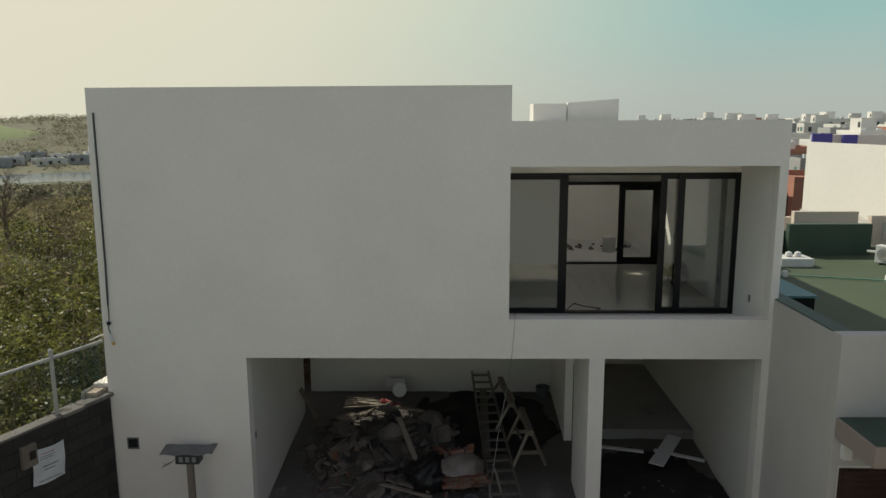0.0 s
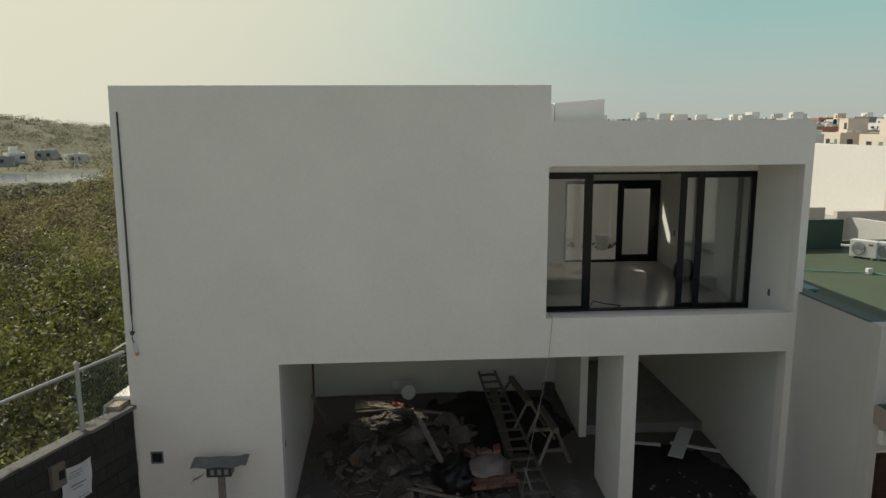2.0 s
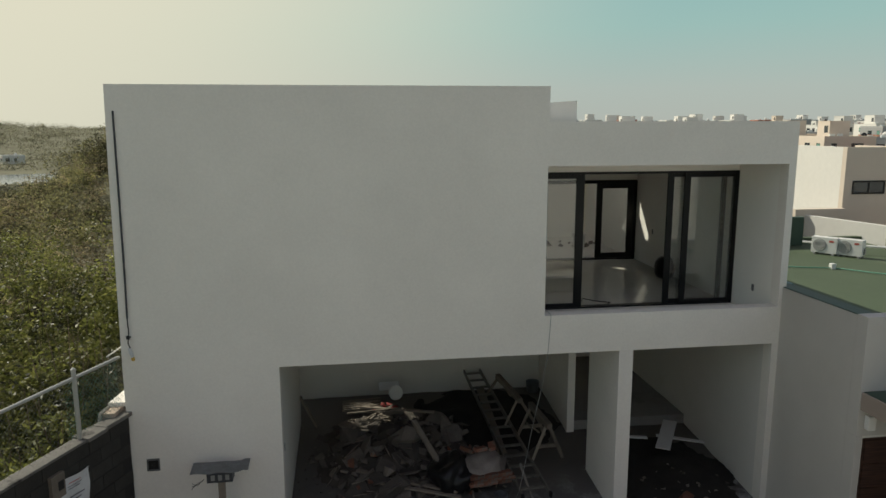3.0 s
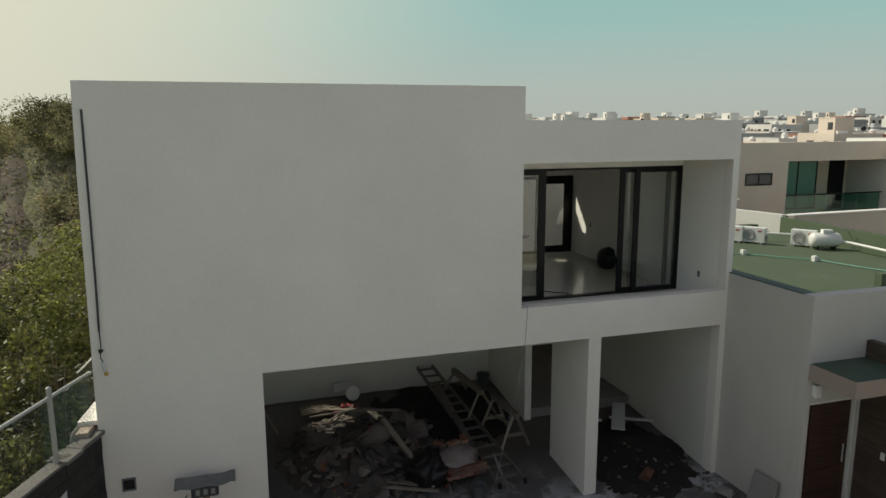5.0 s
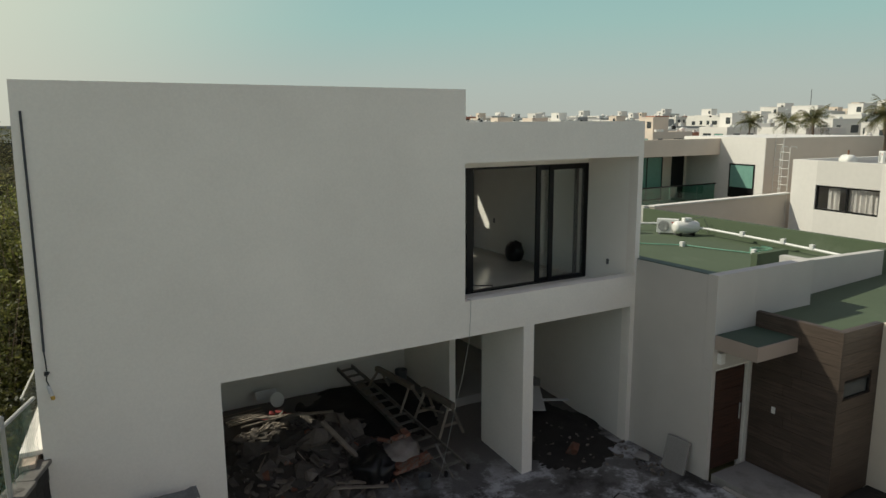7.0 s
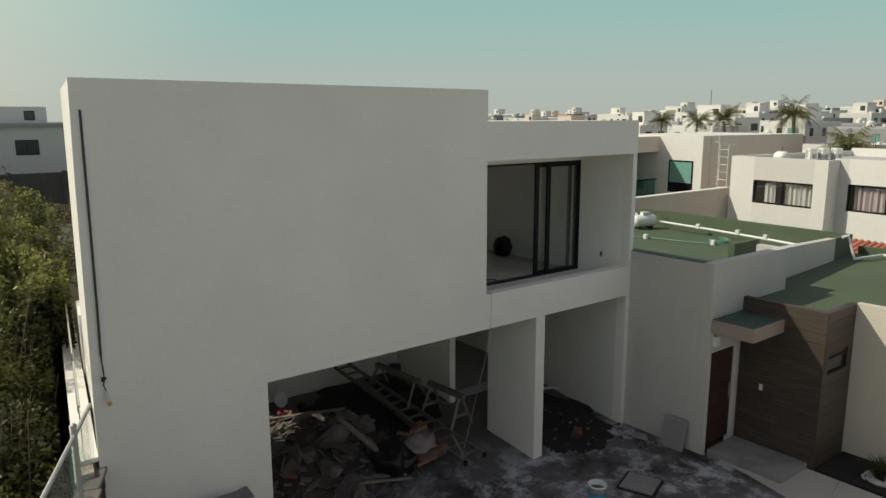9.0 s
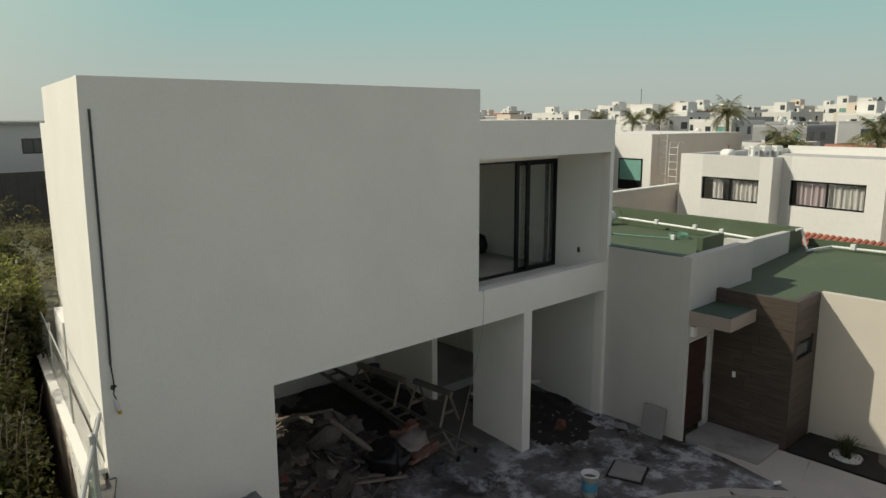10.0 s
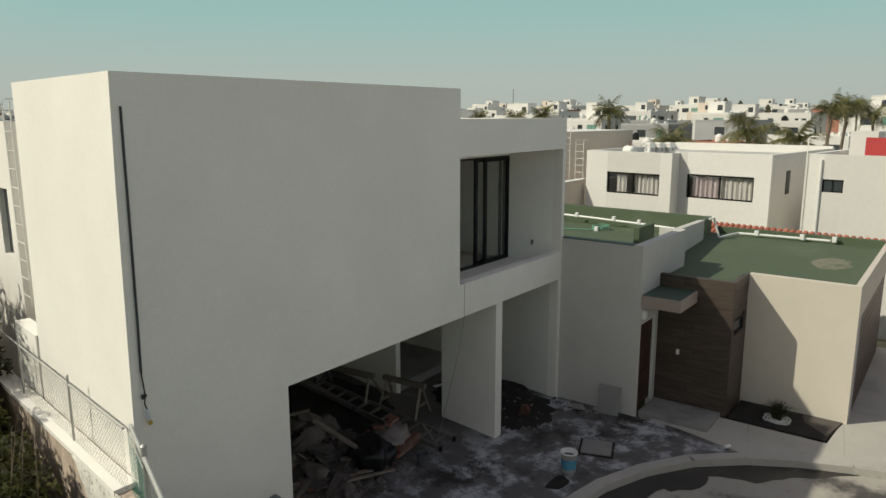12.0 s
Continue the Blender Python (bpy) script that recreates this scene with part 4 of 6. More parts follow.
# ---------------------------------------------------------------- houses behind the neighbour
def window(parent, x, y0, y1, z0, z1, axis="x", glass=FAR_GLASS, bars=1, curtain=None, w=0.06):
    """A framed window set 8 cm into a wall that faces -x (axis x) or -y (axis y)."""
    def bx(a0, a1, d0, d1, c0, c1):
        return (x + d0, x + d1, a0, a1, c0, c1) if axis == "x" else (a0, a1, x + d0, x + d1, c0, c1)
    rows = [bx(y0, y1, -0.02, 0.05, z0, z0 + w), bx(y0, y1, -0.02, 0.05, z1 - w, z1), bx(y0, y0 + w, -0.02, 0.05, z0 + w, z1 - w), bx(y1 - w, y1, -0.02, 0.05, z0 + w, z1 - w)]
    for i in range(1, bars + 1):
        c = y0 + (y1 - y0) * i / (bars + 1)
        rows.append(bx(c - w / 2, c + w / 2, -0.02, 0.05, z0 + w, z1 - w))
    f = part("window", boxes(*rows), FRAME, parent)
    if curtain is None:
        part("pane", boxes(bx(y0 + w, y1 - w, -0.008, 0.02, z0 + w, z1 - w)), glass, f)
    else:
        p = part("pane", boxes(bx(y0 + w, y1 - w, 0.004, 0.012, z0 + w, z1 - w)), GLASS, f)
        p.visible_shadow = False
        for a0, a1, mat in curtain:
            bm = bmesh.new()
            k = max(8, int((a1 - a0) / 0.05))
            rail = []
            for i in range(k + 1):
                a = a0 + (a1 - a0) * i / k
                d = 0.14 + 0.045 * math.sin(i * 1.7) + 0.015 * math.sin(i * 0.6)
                pt = (x + d, a) if axis == "x" else (a, x + d)
                rail.append((bm.verts.new((*pt, z0 + 0.02)), bm.verts.new((*pt, z1 - 0.02))))
            for (a, b), (c, d2) in zip(rail, rail[1:]):
                bm.faces.new((a, c, d2, b))
            part("curtain", bm, mat, f)
    return f


def wall_with_holes(x0, x1, a0, a1, z0, z1, holes):
    """Rows for a wall that faces -x, its openings left free."""
    rows, at = [], a0
    for h0, h1, c0, c1 in sorted(holes):
        rows += [(x0, x1, at, h0, z0, z1), (x0, x1, h0, h1, z0, c0), (x0, x1, h0, h1, c1, z1)]
        at = h1
    return rows + [(x0, x1, at, a1, z0, z1)]


# the white house with curtained windows, turned with its street
tw = thing("white_house", "bright white two-storey house with curtained windows", "house", at=(19.24, 11.8, 0), rz=-7.8)
for row in wall_with_holes(0, 0.2, 0.22, 4.15, -3.0, 4.92, [(0.72, 3.12, 3.18, 4.06)]):
    part("wing_wall", boxes(row), PLASTER_FAR, tw)
part("wing_wall", boxes((0.2, 0.65, 0.22, 0.4, -3, 4.92), (0.2, 8.0, 3.95, 4.15, -3, 4.92)), PLASTER_FAR, tw)
for row in wall_with_holes(0.65, 0.85, -3.35, 0.4, -3.0, 4.96, [(-2.75, -0.12, 3.16, 4.10)]):
    part("recess_wall", boxes(row), PLASTER_FAR, tw)
part("end_wall", boxes((0.85, 8.0, -3.35, -3.15, -3, 4.96)), PLASTER_FAR, tw)
part("room_back", boxes((3.0, 3.2, -3.15, 3.95, 0, 4.7)), PLASTER_IN, tw)
part("roof", boxes((0.2, 8.0, 0.4, 3.95, 4.5, 4.70), (0.85, 8.0, -3.15, 0.4, 4.5, 4.70)), ROOF_FLAT, tw)
part("rear_wall", boxes((7.8, 8.0, -3.3, 4.0, 4.7, 5.05)), PLASTER_FAR, tw)
window(tw, 0.08, 0.72, 3.12, 3.18, 4.06, curtain=[(0.76, 1.9, CURTAIN), (2.3, 2.75, CURTAIN)])
window(tw, 0.73, -2.75, -0.12, 3.16, 4.10, curtain=[(-2.72, -1.42, CURTAIN), (-1.4, -0.3, CURTAIN_PINK)])
win = part("window", boxes((2.2, 2.6, -3.37, -3.33, 3.4, 4.3)), FRAME, tw)

nx2 = thing("white_house", "white house with a red roof wall and small window", "house", at=(18.65, 7.15, 0), rz=-7.8)
for row in wall_with_holes(0.0, 0.2, -9.0, 0.0, -3.0, 5.08, [(-1.22, -0.56, 3.80, 4.24)]):
    part("front_wall", boxes(row), PLASTER_FAR, nx2)
part("side_wall", boxes((0.2, 8.0, -0.2, 0.0, -3, 5.08)), PLASTER_FAR, nx2)
part("roof", boxes((0.2, 8.0, -9.0, -0.2, 4.4, 4.62)), ROOF_FLAT, nx2)
part("red_wall", boxes((1.6, 1.8, -9.0, -1.36, 4.6, 5.62)), RED_PAINT, nx2, "red painted roof wall")
part("stair_tower", boxes((3.0, 4.0, -1.4, -0.5, 4.6, 5.8)), PLASTER_FAR, nx2)
window(nx2, 0.06, -1.22, -0.56, 3.80, 4.24, bars=1, w=0.05)
part("drain_pipe", tube(bmesh.new(), [(-0.05, -0.5, -1), (-0.05, -0.5, 4.9)], 0.04), WHITE_PLASTIC, nx2)


def roof_ladder(at, rz, h, z0, label):
    """A fixed steel ladder with its hooped top."""
    l = thing("roof_ladder", label, "ladder", "fixed roof ladders", at=(at[0], at[1], z0), rz=rz)
    for s in (0, 0.4):
        part("stile", tube(bmesh.new(), [(0, s, 0), (0, s, h), (0.05, s, h + 0.06), (0.3, s, h + 0.06), (0.35, s, h)], 0.013, 6), WHITE_PAINT, l)
    k = int(h / 0.3)
    for i in range(k):
        part("rung", tube(bmesh.new(), [(0, 0, 0.15 + i * 0.3), (0, 0.4, 0.15 + i * 0.3)], 0.009, 6), WHITE_PAINT, l)
    return l


roof_ladder((18.6, 7.12), -78, 3.5, 2.1, "cream painted steel ladder fixed to the white wall")
roof_ladder((19.85, 16.1), -7.8, 3.3, 2.0, "cream painted steel ladder beside the beige wall")
roof_ladder((22.15, 17.9), -7.8, 3.4, 2.8, "white steel roof ladder at the beige house")
roof_ladder((-3.42, 14.75), -7.8, 3.3, 3.3, "white steel ladder up to the house's rear roof")

# beige boundary wall and terracotta strip behind the green roofs
yardw = part("yard_wall", prism(bmesh.new(), [(14.45, 17.75), (14.5, 17.55), (20.0, 16.05), (20.0, 16.25)], -2, [3.33, 3.33, 3.62, 3.62]), PLASTER_BEIGE)
tagged(yardw, "beige plastered yard wall with a pale coping", "wall", kind="structure")
part("coping", prism(bmesh.new(), [(14.42, 17.80), (14.47, 17.52), (20.0, 16.0), (20.0, 16.28)], [3.332, 3.332, 3.622, 3.622], [3.38, 3.38, 3.67, 3.67]), PLASTER_FAR, yardw)
part("yard_wall", prism(bmesh.new(), [(14.25, 17.8), (14.45, 17.8), (12.9, 24.0), (12.7, 24.0)], -2, 3.36), PLASTER_FAR, yardw)
tr = thing("tiled_lean_to", "low terracotta tiled lean-to roof behind the green roof", "roof", at=(14.2, 4.2, 0), rz=-7.8)
part("deck", prism(bmesh.new(), [(0, 0), (1.2, 0), (1.2, 6.6), (0, 6.6)], [2.3, 2.55, 2.55, 2.3], [2.42, 2.72, 2.72, 2.42]), PLASTER_FAR, tr)
tile_bm = tube(bmesh.new(), [(0, 0, 2.46), (0.62, 0, 2.62)], 0.085, 8)
t0 = part("roof_tile", tile_bm, TERRACOTTA, tr)
for i in range(34):
    for k in range(2):
        if i + k:
            shared("roof_tile", t0.data, tr, pose(0.58 * k, 0.19 * i, 0.15 * k))

# the beige house with the balcony
bh = thing("balcony_house", "beige two-storey house with a glazed balcony", "house")
BY = 22.8
part("front_wall", boxes((15.0, 17.2, BY - 2.0, BY - 1.8, -2, 5.55), (17.2, 22.2, BY, BY + 0.2, -2, 5.3), (17.0, 17.2, BY - 1.8, BY + 0.2, -2, 5.55)), PLASTER_BEIGE, bh)
part("fascia", boxes((17.2, 22.2, BY - 2.0, BY - 1.75, 4.85, 5.55)), PLASTER_BEIGE, bh)
part("roof", boxes((15.2, 22.2, BY - 1.75, BY + 5.8, 5.0, 5.25)), ROOF_FLAT, bh)
part("side_wall", boxes((15.0, 15.2, BY - 1.8, BY + 5.8, -2, 5.55)), PLASTER_FAR, bh)
part("wing_wall", prism(bmesh.new(), [(22.2, BY + 0.2), (21.7, 18.4), (29, 17.6), (29, BY + 0.2)], -2, 5.62), PLASTER_FAR, bh)
part("wing_render", prism(bmesh.new(), [(21.72, 18.375), (29, 17.575), (29, 17.595), (21.72, 18.395)], -2, 5.60), PLASTER_BEIGE, bh, "beige rendered side of the wing")
part("balcony_floor", boxes((17.2, 22.0, BY - 2.0, BY, 2.45, 2.7)), PLASTER_BEIGE, bh)
for i in range(4):
    g = part("balcony_pane", boxes((17.25 + i * 1.15, 18.37 + i * 1.15, BY - 1.95, BY - 1.93, 2.72, 3.55)), GLASS_GREEN, bh, "green tinted glass balustrade")
part("handrail", boxes((17.2, 21.9, BY - 1.97, BY - 1.91, 3.55, 3.60)), FRAME, bh)
window(bh, BY - 2.0, 15.3, 16.5, 4.0, 4.45, "y", bars=1)
window(bh, BY, 18.6, 20.6, 2.75, 4.75, "y", glass=TEAL_GLASS, bars=1)
part("door", boxes((21.2, 22.0, BY - 0.03, BY, 2.72, 4.8)), FRAME, bh)
ww = window(bh, 0.0, 0.0, 1.35, 3.05, 4.5, "x", glass=TEAL_GLASS, bars=0)
part("lower_panel", boxes((-0.018, -0.010, 0.06, 1.29, 3.11, 3.50)), FRAME, ww, "dark lower panel")
ww.matrix_local = pose(21.74, 18.85, 0, 0, 0, -6.4)


# ---------------------------------------------------------------- rooftop machines
def ac_unit(at, rz, label):
    a = thing("air_conditioner", label, "air conditioner", "outdoor air conditioners", at=at, rz=rz)
    body = part("casing", boxes((-0.42, 0.42, -0.16, 0.16, 0.06, 0.62), bevel=0.02), WHITE_PLASTIC, a)
    part("grille", lathe(bmesh.new(), [(0.22, 0), (0.22, 0.012), (0.19, 0.018)], 24), GREY_PLASTIC, a, "round grey fan grille").matrix_local = pose(-0.14, -0.158, 0.34, 90, 0, 0)
    for r in (0.07, 0.13, 0.18):
        ring = part("grille_ring", tube(bmesh.new(), [(r * math.cos(k * math.pi / 8), 0, r * math.sin(k * math.pi / 8)) for k in range(17)], 0.006, 5), WHITE_PLASTIC, a)
        ring.matrix_local = pose(-0.14, -0.178, 0.34)
    part("badge", boxes((0.16, 0.30, -0.166, -0.16, 0.46, 0.52)), RED_INK, a, "small red badge")
    for x in (-0.3, 0.3):
        part("foot", boxes((x - 0.04, x + 0.04, -0.18, 0.18, 0.0, 0.06), bevel=0.006), GREY_PLASTIC, a)
    part("valve_cover", boxes((0.42, 0.47, -0.06, 0.08, 0.14, 0.34), bevel=0.01), GREY_PLASTIC, a)
    a.matrix_world = a.matrix_world @ Matrix.Scale(0.78, 4)
    return a


RZ = 2.78
ac_unit((11.6, 16.9, RZ), -55, "white outdoor air conditioner on the green roof")
ac_unit((12.0, 16.45, RZ), -55, "white outdoor air conditioner with a round fan grille")
ac_unit((12.95, 15.55, RZ), -55, "white outdoor air conditioner beside the gas tank")
tank = thing("gas_tank", "horizontal white gas tank on short legs", "gas tank", at=(13.15, 15.0, RZ), rz=-20)
b = tube(bmesh.new(), [(-0.55, 0, 0.36), (-0.52, 0, 0.36), (-0.42, 0, 0.36), (0.42, 0, 0.36), (0.52, 0, 0.36), (0.55, 0, 0.36)], [0.08, 0.2, 0.26, 0.26, 0.2, 0.08], 20)
part("vessel", b, WHITE_PAINT, tank, "", True)
part("valve_hood", boxes((-0.15, 0.2, -0.12, 0.12, 0.6, 0.74), bevel=0.02), WHITE_PLASTIC, tank)
for x in (-0.3, 0.3):
    part("leg", boxes((x - 0.03, x + 0.03, -0.16, 0.16, 0, 0.14)), BLACK, tank)
part("pipe", tube(bmesh.new(), [(0.3, 0.0, 0.72), (0.75, 0, 0.75), (0.95, 0, 0.4), (1.0, 0, 0.02)], 0.012, 6), DARK_METAL, tank)


tank.matrix_world = tank.matrix_world @ Matrix.Scale(0.76, 4)


def hose(name, label, pts, r, mat, clamps=()):
    h = thing(name, label, "pipe")
    part("line", tube(bmesh.new(), pts, r, 7), mat, h)
    for c in clamps:
        part("clamp", boxes((c[0] - 0.06, c[0] + 0.06, c[1] - 0.06, c[1] + 0.06, c[2] - 0.03, c[2] + 0.12), bevel=0.015), WHITE_PLASTIC, h)
    return h


hose("garden_hose", "thin green hose lying across the green roof", [(5.9, 15.2, RZ + 0.03), (8.6, 15.6, RZ + 0.03), (10.5, 15.0, RZ + 0.03), (11.0, 14.3, RZ + 0.04), (11.6, 13.7, RZ + 0.04), (11.9, 12.7, RZ + 0.03), (12.2, 11.9, RZ + 0.03)], 0.016, GREEN_HOSE, [(10.45, 15.05, RZ + 0.02), (11.55, 13.75, RZ + 0.02), (12.2, 11.9, RZ + 0.02), (8.4, 15.6, RZ + 0.02)])
hose("pvc_pipe", "white plastic pipe clipped along the green parapet", [(11.4, 17.6, 3.02), (13.2, 16.2, 3.02), (13.55, 14.5, 3.02), (13.4, 12.6, 3.0), (13.2, 11.0, 2.98), (13.05, 9.7, 2.95)], 0.035, WHITE_PLASTIC, [(13.35, 15.4, 3.02), (13.45, 13.2, 3.0), (13.3, 11.8, 3.0), (13.2, 10.9, 2.98)])
coil = thing("hose_coil", "loose coil of thin pale hose on the green roof", "hose", at=(12.5, 11.9, RZ))
part("line", tube(bmesh.new(), [(0.28 * math.cos(k * 0.5) * (1 + 0.1 * math.sin(k)), 0.28 * math.sin(k * 0.5), 0.03 + 0.003 * k) for k in range(40)], 0.012, 5), GREEN_HOSE, coil)
hose("pvc_pipe", "white plastic pipe along the lower green roof's rear edge", [(12.2, 8.45, 3.45), (12.3, 8.35, 3.5), (12.35, 8.3, 3.3), (12.4, 8.2, 2.92), (13.3, 7.9, 2.95), (13.4, 6.8, 2.95), (13.45, 5.5, 2.95)], 0.035, WHITE_PLASTIC, [(13.35, 7.4, 2.95), (13.45, 5.4, 2.95), (13.4, 6.2, 2.95)])
vent = thing("roof_vent", "white roof vent with twin caps on a low base", "vent", at=(9.2, 16.95, RZ))
part("base", boxes((-0.4, 0.4, -0.3, 0.3, 0.0, 0.22), bevel=0.03), WHITE_PLASTIC, vent)
for x in (-0.1, 0.12):
    part("cap", lathe(bmesh.new(), [(0.05, 0), (0.09, 0.03), (0.07, 0.11), (0.02, 0.13)], 12, (x, 0, 0.22)), WHITE_PLASTIC, vent)
sk = thing("skylight", "teal roofed skylight box with a dark side", "skylight", at=(6.95, 12.92, RZ))
part("curb", boxes((-0.6, 0.45, -0.70, 0.74, 0, 0.34)), FRAME, sk)
part("lid", boxes((-0.62, 0.48, -0.74, 0.78, 0.34, 0.38)), TEAL, sk)
bp = tagged(part("roof_parapet", boxes((9.7, 11.9, 18.3, 18.5, RZ, 3.62), bevel=0.01), GREEN_DARK), "dark green upstand at the roof's end", "parapet", kind="structure")
for i, (x, y) in enumerate(((22.75, 14.25), (23.15, 13.95), (23.5, 13.6))):
    ac_unit((x, y, 4.70), -140, "white air conditioner on the white house's roof")
t2 = thing("water_tank", "round cream water tank lying on the flat roof", "water tank", at=(20.3, 14.2, 4.70), rz=60)
part("vessel", tube(bmesh.new(), [(-0.4, 0, 0.3), (-0.36, 0, 0.3), (-0.28, 0, 0.3), (0.28, 0, 0.3), (0.36, 0, 0.3), (0.4, 0, 0.3)], [0.1, 0.22, 0.28, 0.28, 0.22, 0.1], 16), WHITE_PAINT, t2, "", True)
part("valve", tube(bmesh.new(), [(0, 0, 0.55), (0, 0, 0.8)], 0.04, 8), BRICK, t2)
part("cradle", boxes((-0.25, 0.25, -0.15, 0.15, 0, 0.1)), BLACK, t2)
t2.matrix_world = t2.matrix_world @ Matrix.Scale(0.75, 4)


# ---------------------------------------------------------------- the town
def town_house(name, w, d, h, mat, top, rng, label):
    """A flat-roofed house with parapet, upper storey, windows and roof clutter; faces -x and -y."""
    t = thing(name, label, "house", "houses of the town")
    r = 0.18
    part("wall", boxes((0, w, 0, d, -4, h - 0.35)), mat, t)
    part("parapet", boxes((0, w, 0, r, h - 0.35, h), (0, w, d - r, d, h - 0.35, h), (0, r, r, d - r, h - 0.35, h), (w - r, w, r, d - r, h - 0.35, h)), mat, t)
    if top:
        tx, ty = rng.uniform(0.25, 0.5) * w, rng.uniform(0.1, 0.4) * d
        part("roof_room", boxes((tx, tx + w * 0.4, ty, ty + d * 0.45, h - 0.35, h + 2.2), (tx - 0.04, tx + w * 0.4 + 0.04, ty - 0.04, ty + d * 0.45 + 0.04, h + 2.2, h + 2.34)), mat, t)
        window(t, tx, ty + 0.4, ty + 1.5, h + 0.5, h + 1.6, bars=0)
    for k in range(int(d / 3.2)):
        y0 = 0.7 + k * 3.1 + rng.uniform(0, 0.5)
        window(t, 0, y0, y0 + rng.choice((1.1, 1.6, 2.1)), h - 2.3, h - 1.1, bars=1, glass=rng.choice((FAR_GLASS, FAR_GLASS, TEAL_GLASS)))
    for k in range(int(w / 3.4)):
        x0 = 0.8 + k * 3.2 + rng.uniform(0, 0.5)
        window(t, 0, x0, x0 + rng.choice((0.9, 1.4, 1.9)), h - 2.4, h - 1.1, "y", bars=1)
    part("tank", lathe(bmesh.new(), [(0.5, 0), (0.55, 0.1), (0.55, 0.9), (0.3, 1.15), (0.2, 1.25)], 12, (w * 0.75, d * 0.7, h - 0.35)), rng.choice((PLASTER_FAR, FRAME, WHITE_PAINT)), t)
    for k in range(2):
        x0, y0 = rng.uniform(0.1, 0.6) * w, rng.uniform(0.05, 0.3) * d
        part("roof_machine", boxes((x0, x0 + 0.8, y0, y0 + 0.35, h - 0.35, h + 0.35), bevel=0.02), WHITE_PLASTIC, t)
    return t


rng = random.Random(5)
kinds = [town_house("town_house", w, d, h, m, top, rng, lab) for w, d, h, m, top, lab in (
    (9, 8, 6.4, PLASTER_FAR, True, "white flat-roofed town house with a roof room"),
    (8, 10, 6.0, PLASTER_FAR, False, "white two-storey town house with flat roof"),
    (10, 7, 6.9, PLASTER_FAR, True, "tall white town house with stepped roof"),
    (9, 9, 6.2, FAR_GREY, False, "grey rendered town house with flat roof"),
    (8, 8, 6.6, PLASTER_BEIGE, True, "beige town house with a roof room"),
    (11, 9, 5.6, PLASTER_FAR, False, "wide low white town house"),
    (8, 7, 6.2, FAR_BRICK, False, "red painted town house with white trim"),
    (7, 12, 6.7, PLASTER_FAR, True, "long white town house with roof tank"))]
for i, k in enumerate(kinds):
    k.matrix_world = pose(210 + 14 * i, 150 - 12 * i, terrain(210 + 14 * i, 150 - 12 * i), 0, 0, -7.8)
spots = []
ang = radians(-7.8)
ca, sa = math.cos(ang), math.sin(ang)
for gi in range(26):
    for gj in range(-14, 30):
        u = 31 + gi * (12.5 + gi * 0.35) + rng.uniform(-1.5, 1.5)
        v = gj * (11.2 + gi * 0.45) + rng.uniform(-1.0, 1.0) + (gi % 2) * 4
        x, y = u * ca - v * sa, u * sa + v * ca
        az = math.degrees(math.atan2(x + 3, y - 1))
        d = math.hypot(x, y)
        if az < 14 or az > 92 or d > 420 or (d > 170 and rng.random() < 0.35):
            continue
        spots.append((x, y))
for gi, (x, y) in enumerate(((9, 36), (20, 40), (12, 52), (26, 48), (33, 38), (6, 74), (22, 66), (40, 52))):
    spots.append((x, y))
for i, (x, y) in enumerate(spots):
    far_off = math.hypot(x, y) > 110
    k = kinds[rng.choice((0, 1, 1, 1, 2, 3, 3, 4, 5, 5, 5, 6, 7) if far_off else (1, 1, 3, 5, 5, 6))]
    lift = rng.uniform(-0.7, 0.9) if far_off else rng.uniform(-1.6, -0.2)
    m = pose(x, y, terrain(x, y) + lift, 0, 0, -7.8 + rng.choice((0, 0, 0, 3, -4)))
    copy_thing(k, m)
# Unseen houses across the street, added for bounced light and window reflections.
for k, x, y in ((4, -12.5, -18.0), (3, -1.0, -18.5), (3, 7.6, -18.5), (3, 18.5, -18.0), (3, 27.5, -18.0)):
    copy_thing(kinds[k], pose(x, y, 0.0))
# the white house and dark yard wall north of the field
nh = thing("field_house", "white house behind a grey yard wall across the field", "house", at=(-9, 60, 0))
part("wall", boxes((0, 19, 0, 9, -2, 6.0), (4, 12, 2, 8, 6.0, 7.4)), PLASTER_FAR, nh)
part("eaves", boxes((-0.2, 19.2, -0.3, 9, 6.0, 6.2)), FAR_GREY, nh)
for x in (3, 9.5, 14.6):
    window(nh, 0, x, x + 1.5, 3.9, 5.0, "y", bars=1)
for x in (5, 8, 10.5):
    window(nh, 2, x, x + 0.7, 6.4, 7.1, "y", bars=0)
yw = tagged(part("far_yard_wall", boxes((-14, 14, 55, 55.3, -2, 2.9)), YARD_GREY), "dark grey block wall of a yard beyond the field", "wall", kind="structure")
for i in range(9):
    part("pillar", boxes((-14 + i * 3.3, -13.7 + i * 3.3, 54.9, 55.0, -2, 3.0)), YARD_GREY, yw)
for az, d, k in ((-37.5, 330, 3), (-36.4, 322, 5), (-35.6, 338, 1), (-34.6, 318, 3), (-33.5, 325, 1), (-32.4, 340, 3), (-31.4, 318, 5), (-30.4, 336, 5), (-29.4, 322, 3), (-28.2, 330, 7), (-26.5, 345, 3), (-24.5, 330, 1)):
    x, y = d * math.sin(radians(az)), d * math.cos(radians(az))
    copy_thing(kinds[k], pose(x, y, terrain(x, y) - 2.6, 0, 0, 25 + 9 * (k % 3)))
blue = thing("blue_house", "house with a blue painted roof wall", "house", at=(29.6, 58, 0.2), rz=-7.8)
part("wall", boxes((0, 6, 0, 0.3, -3, 5.2)), PLASTER_FAR, blue)
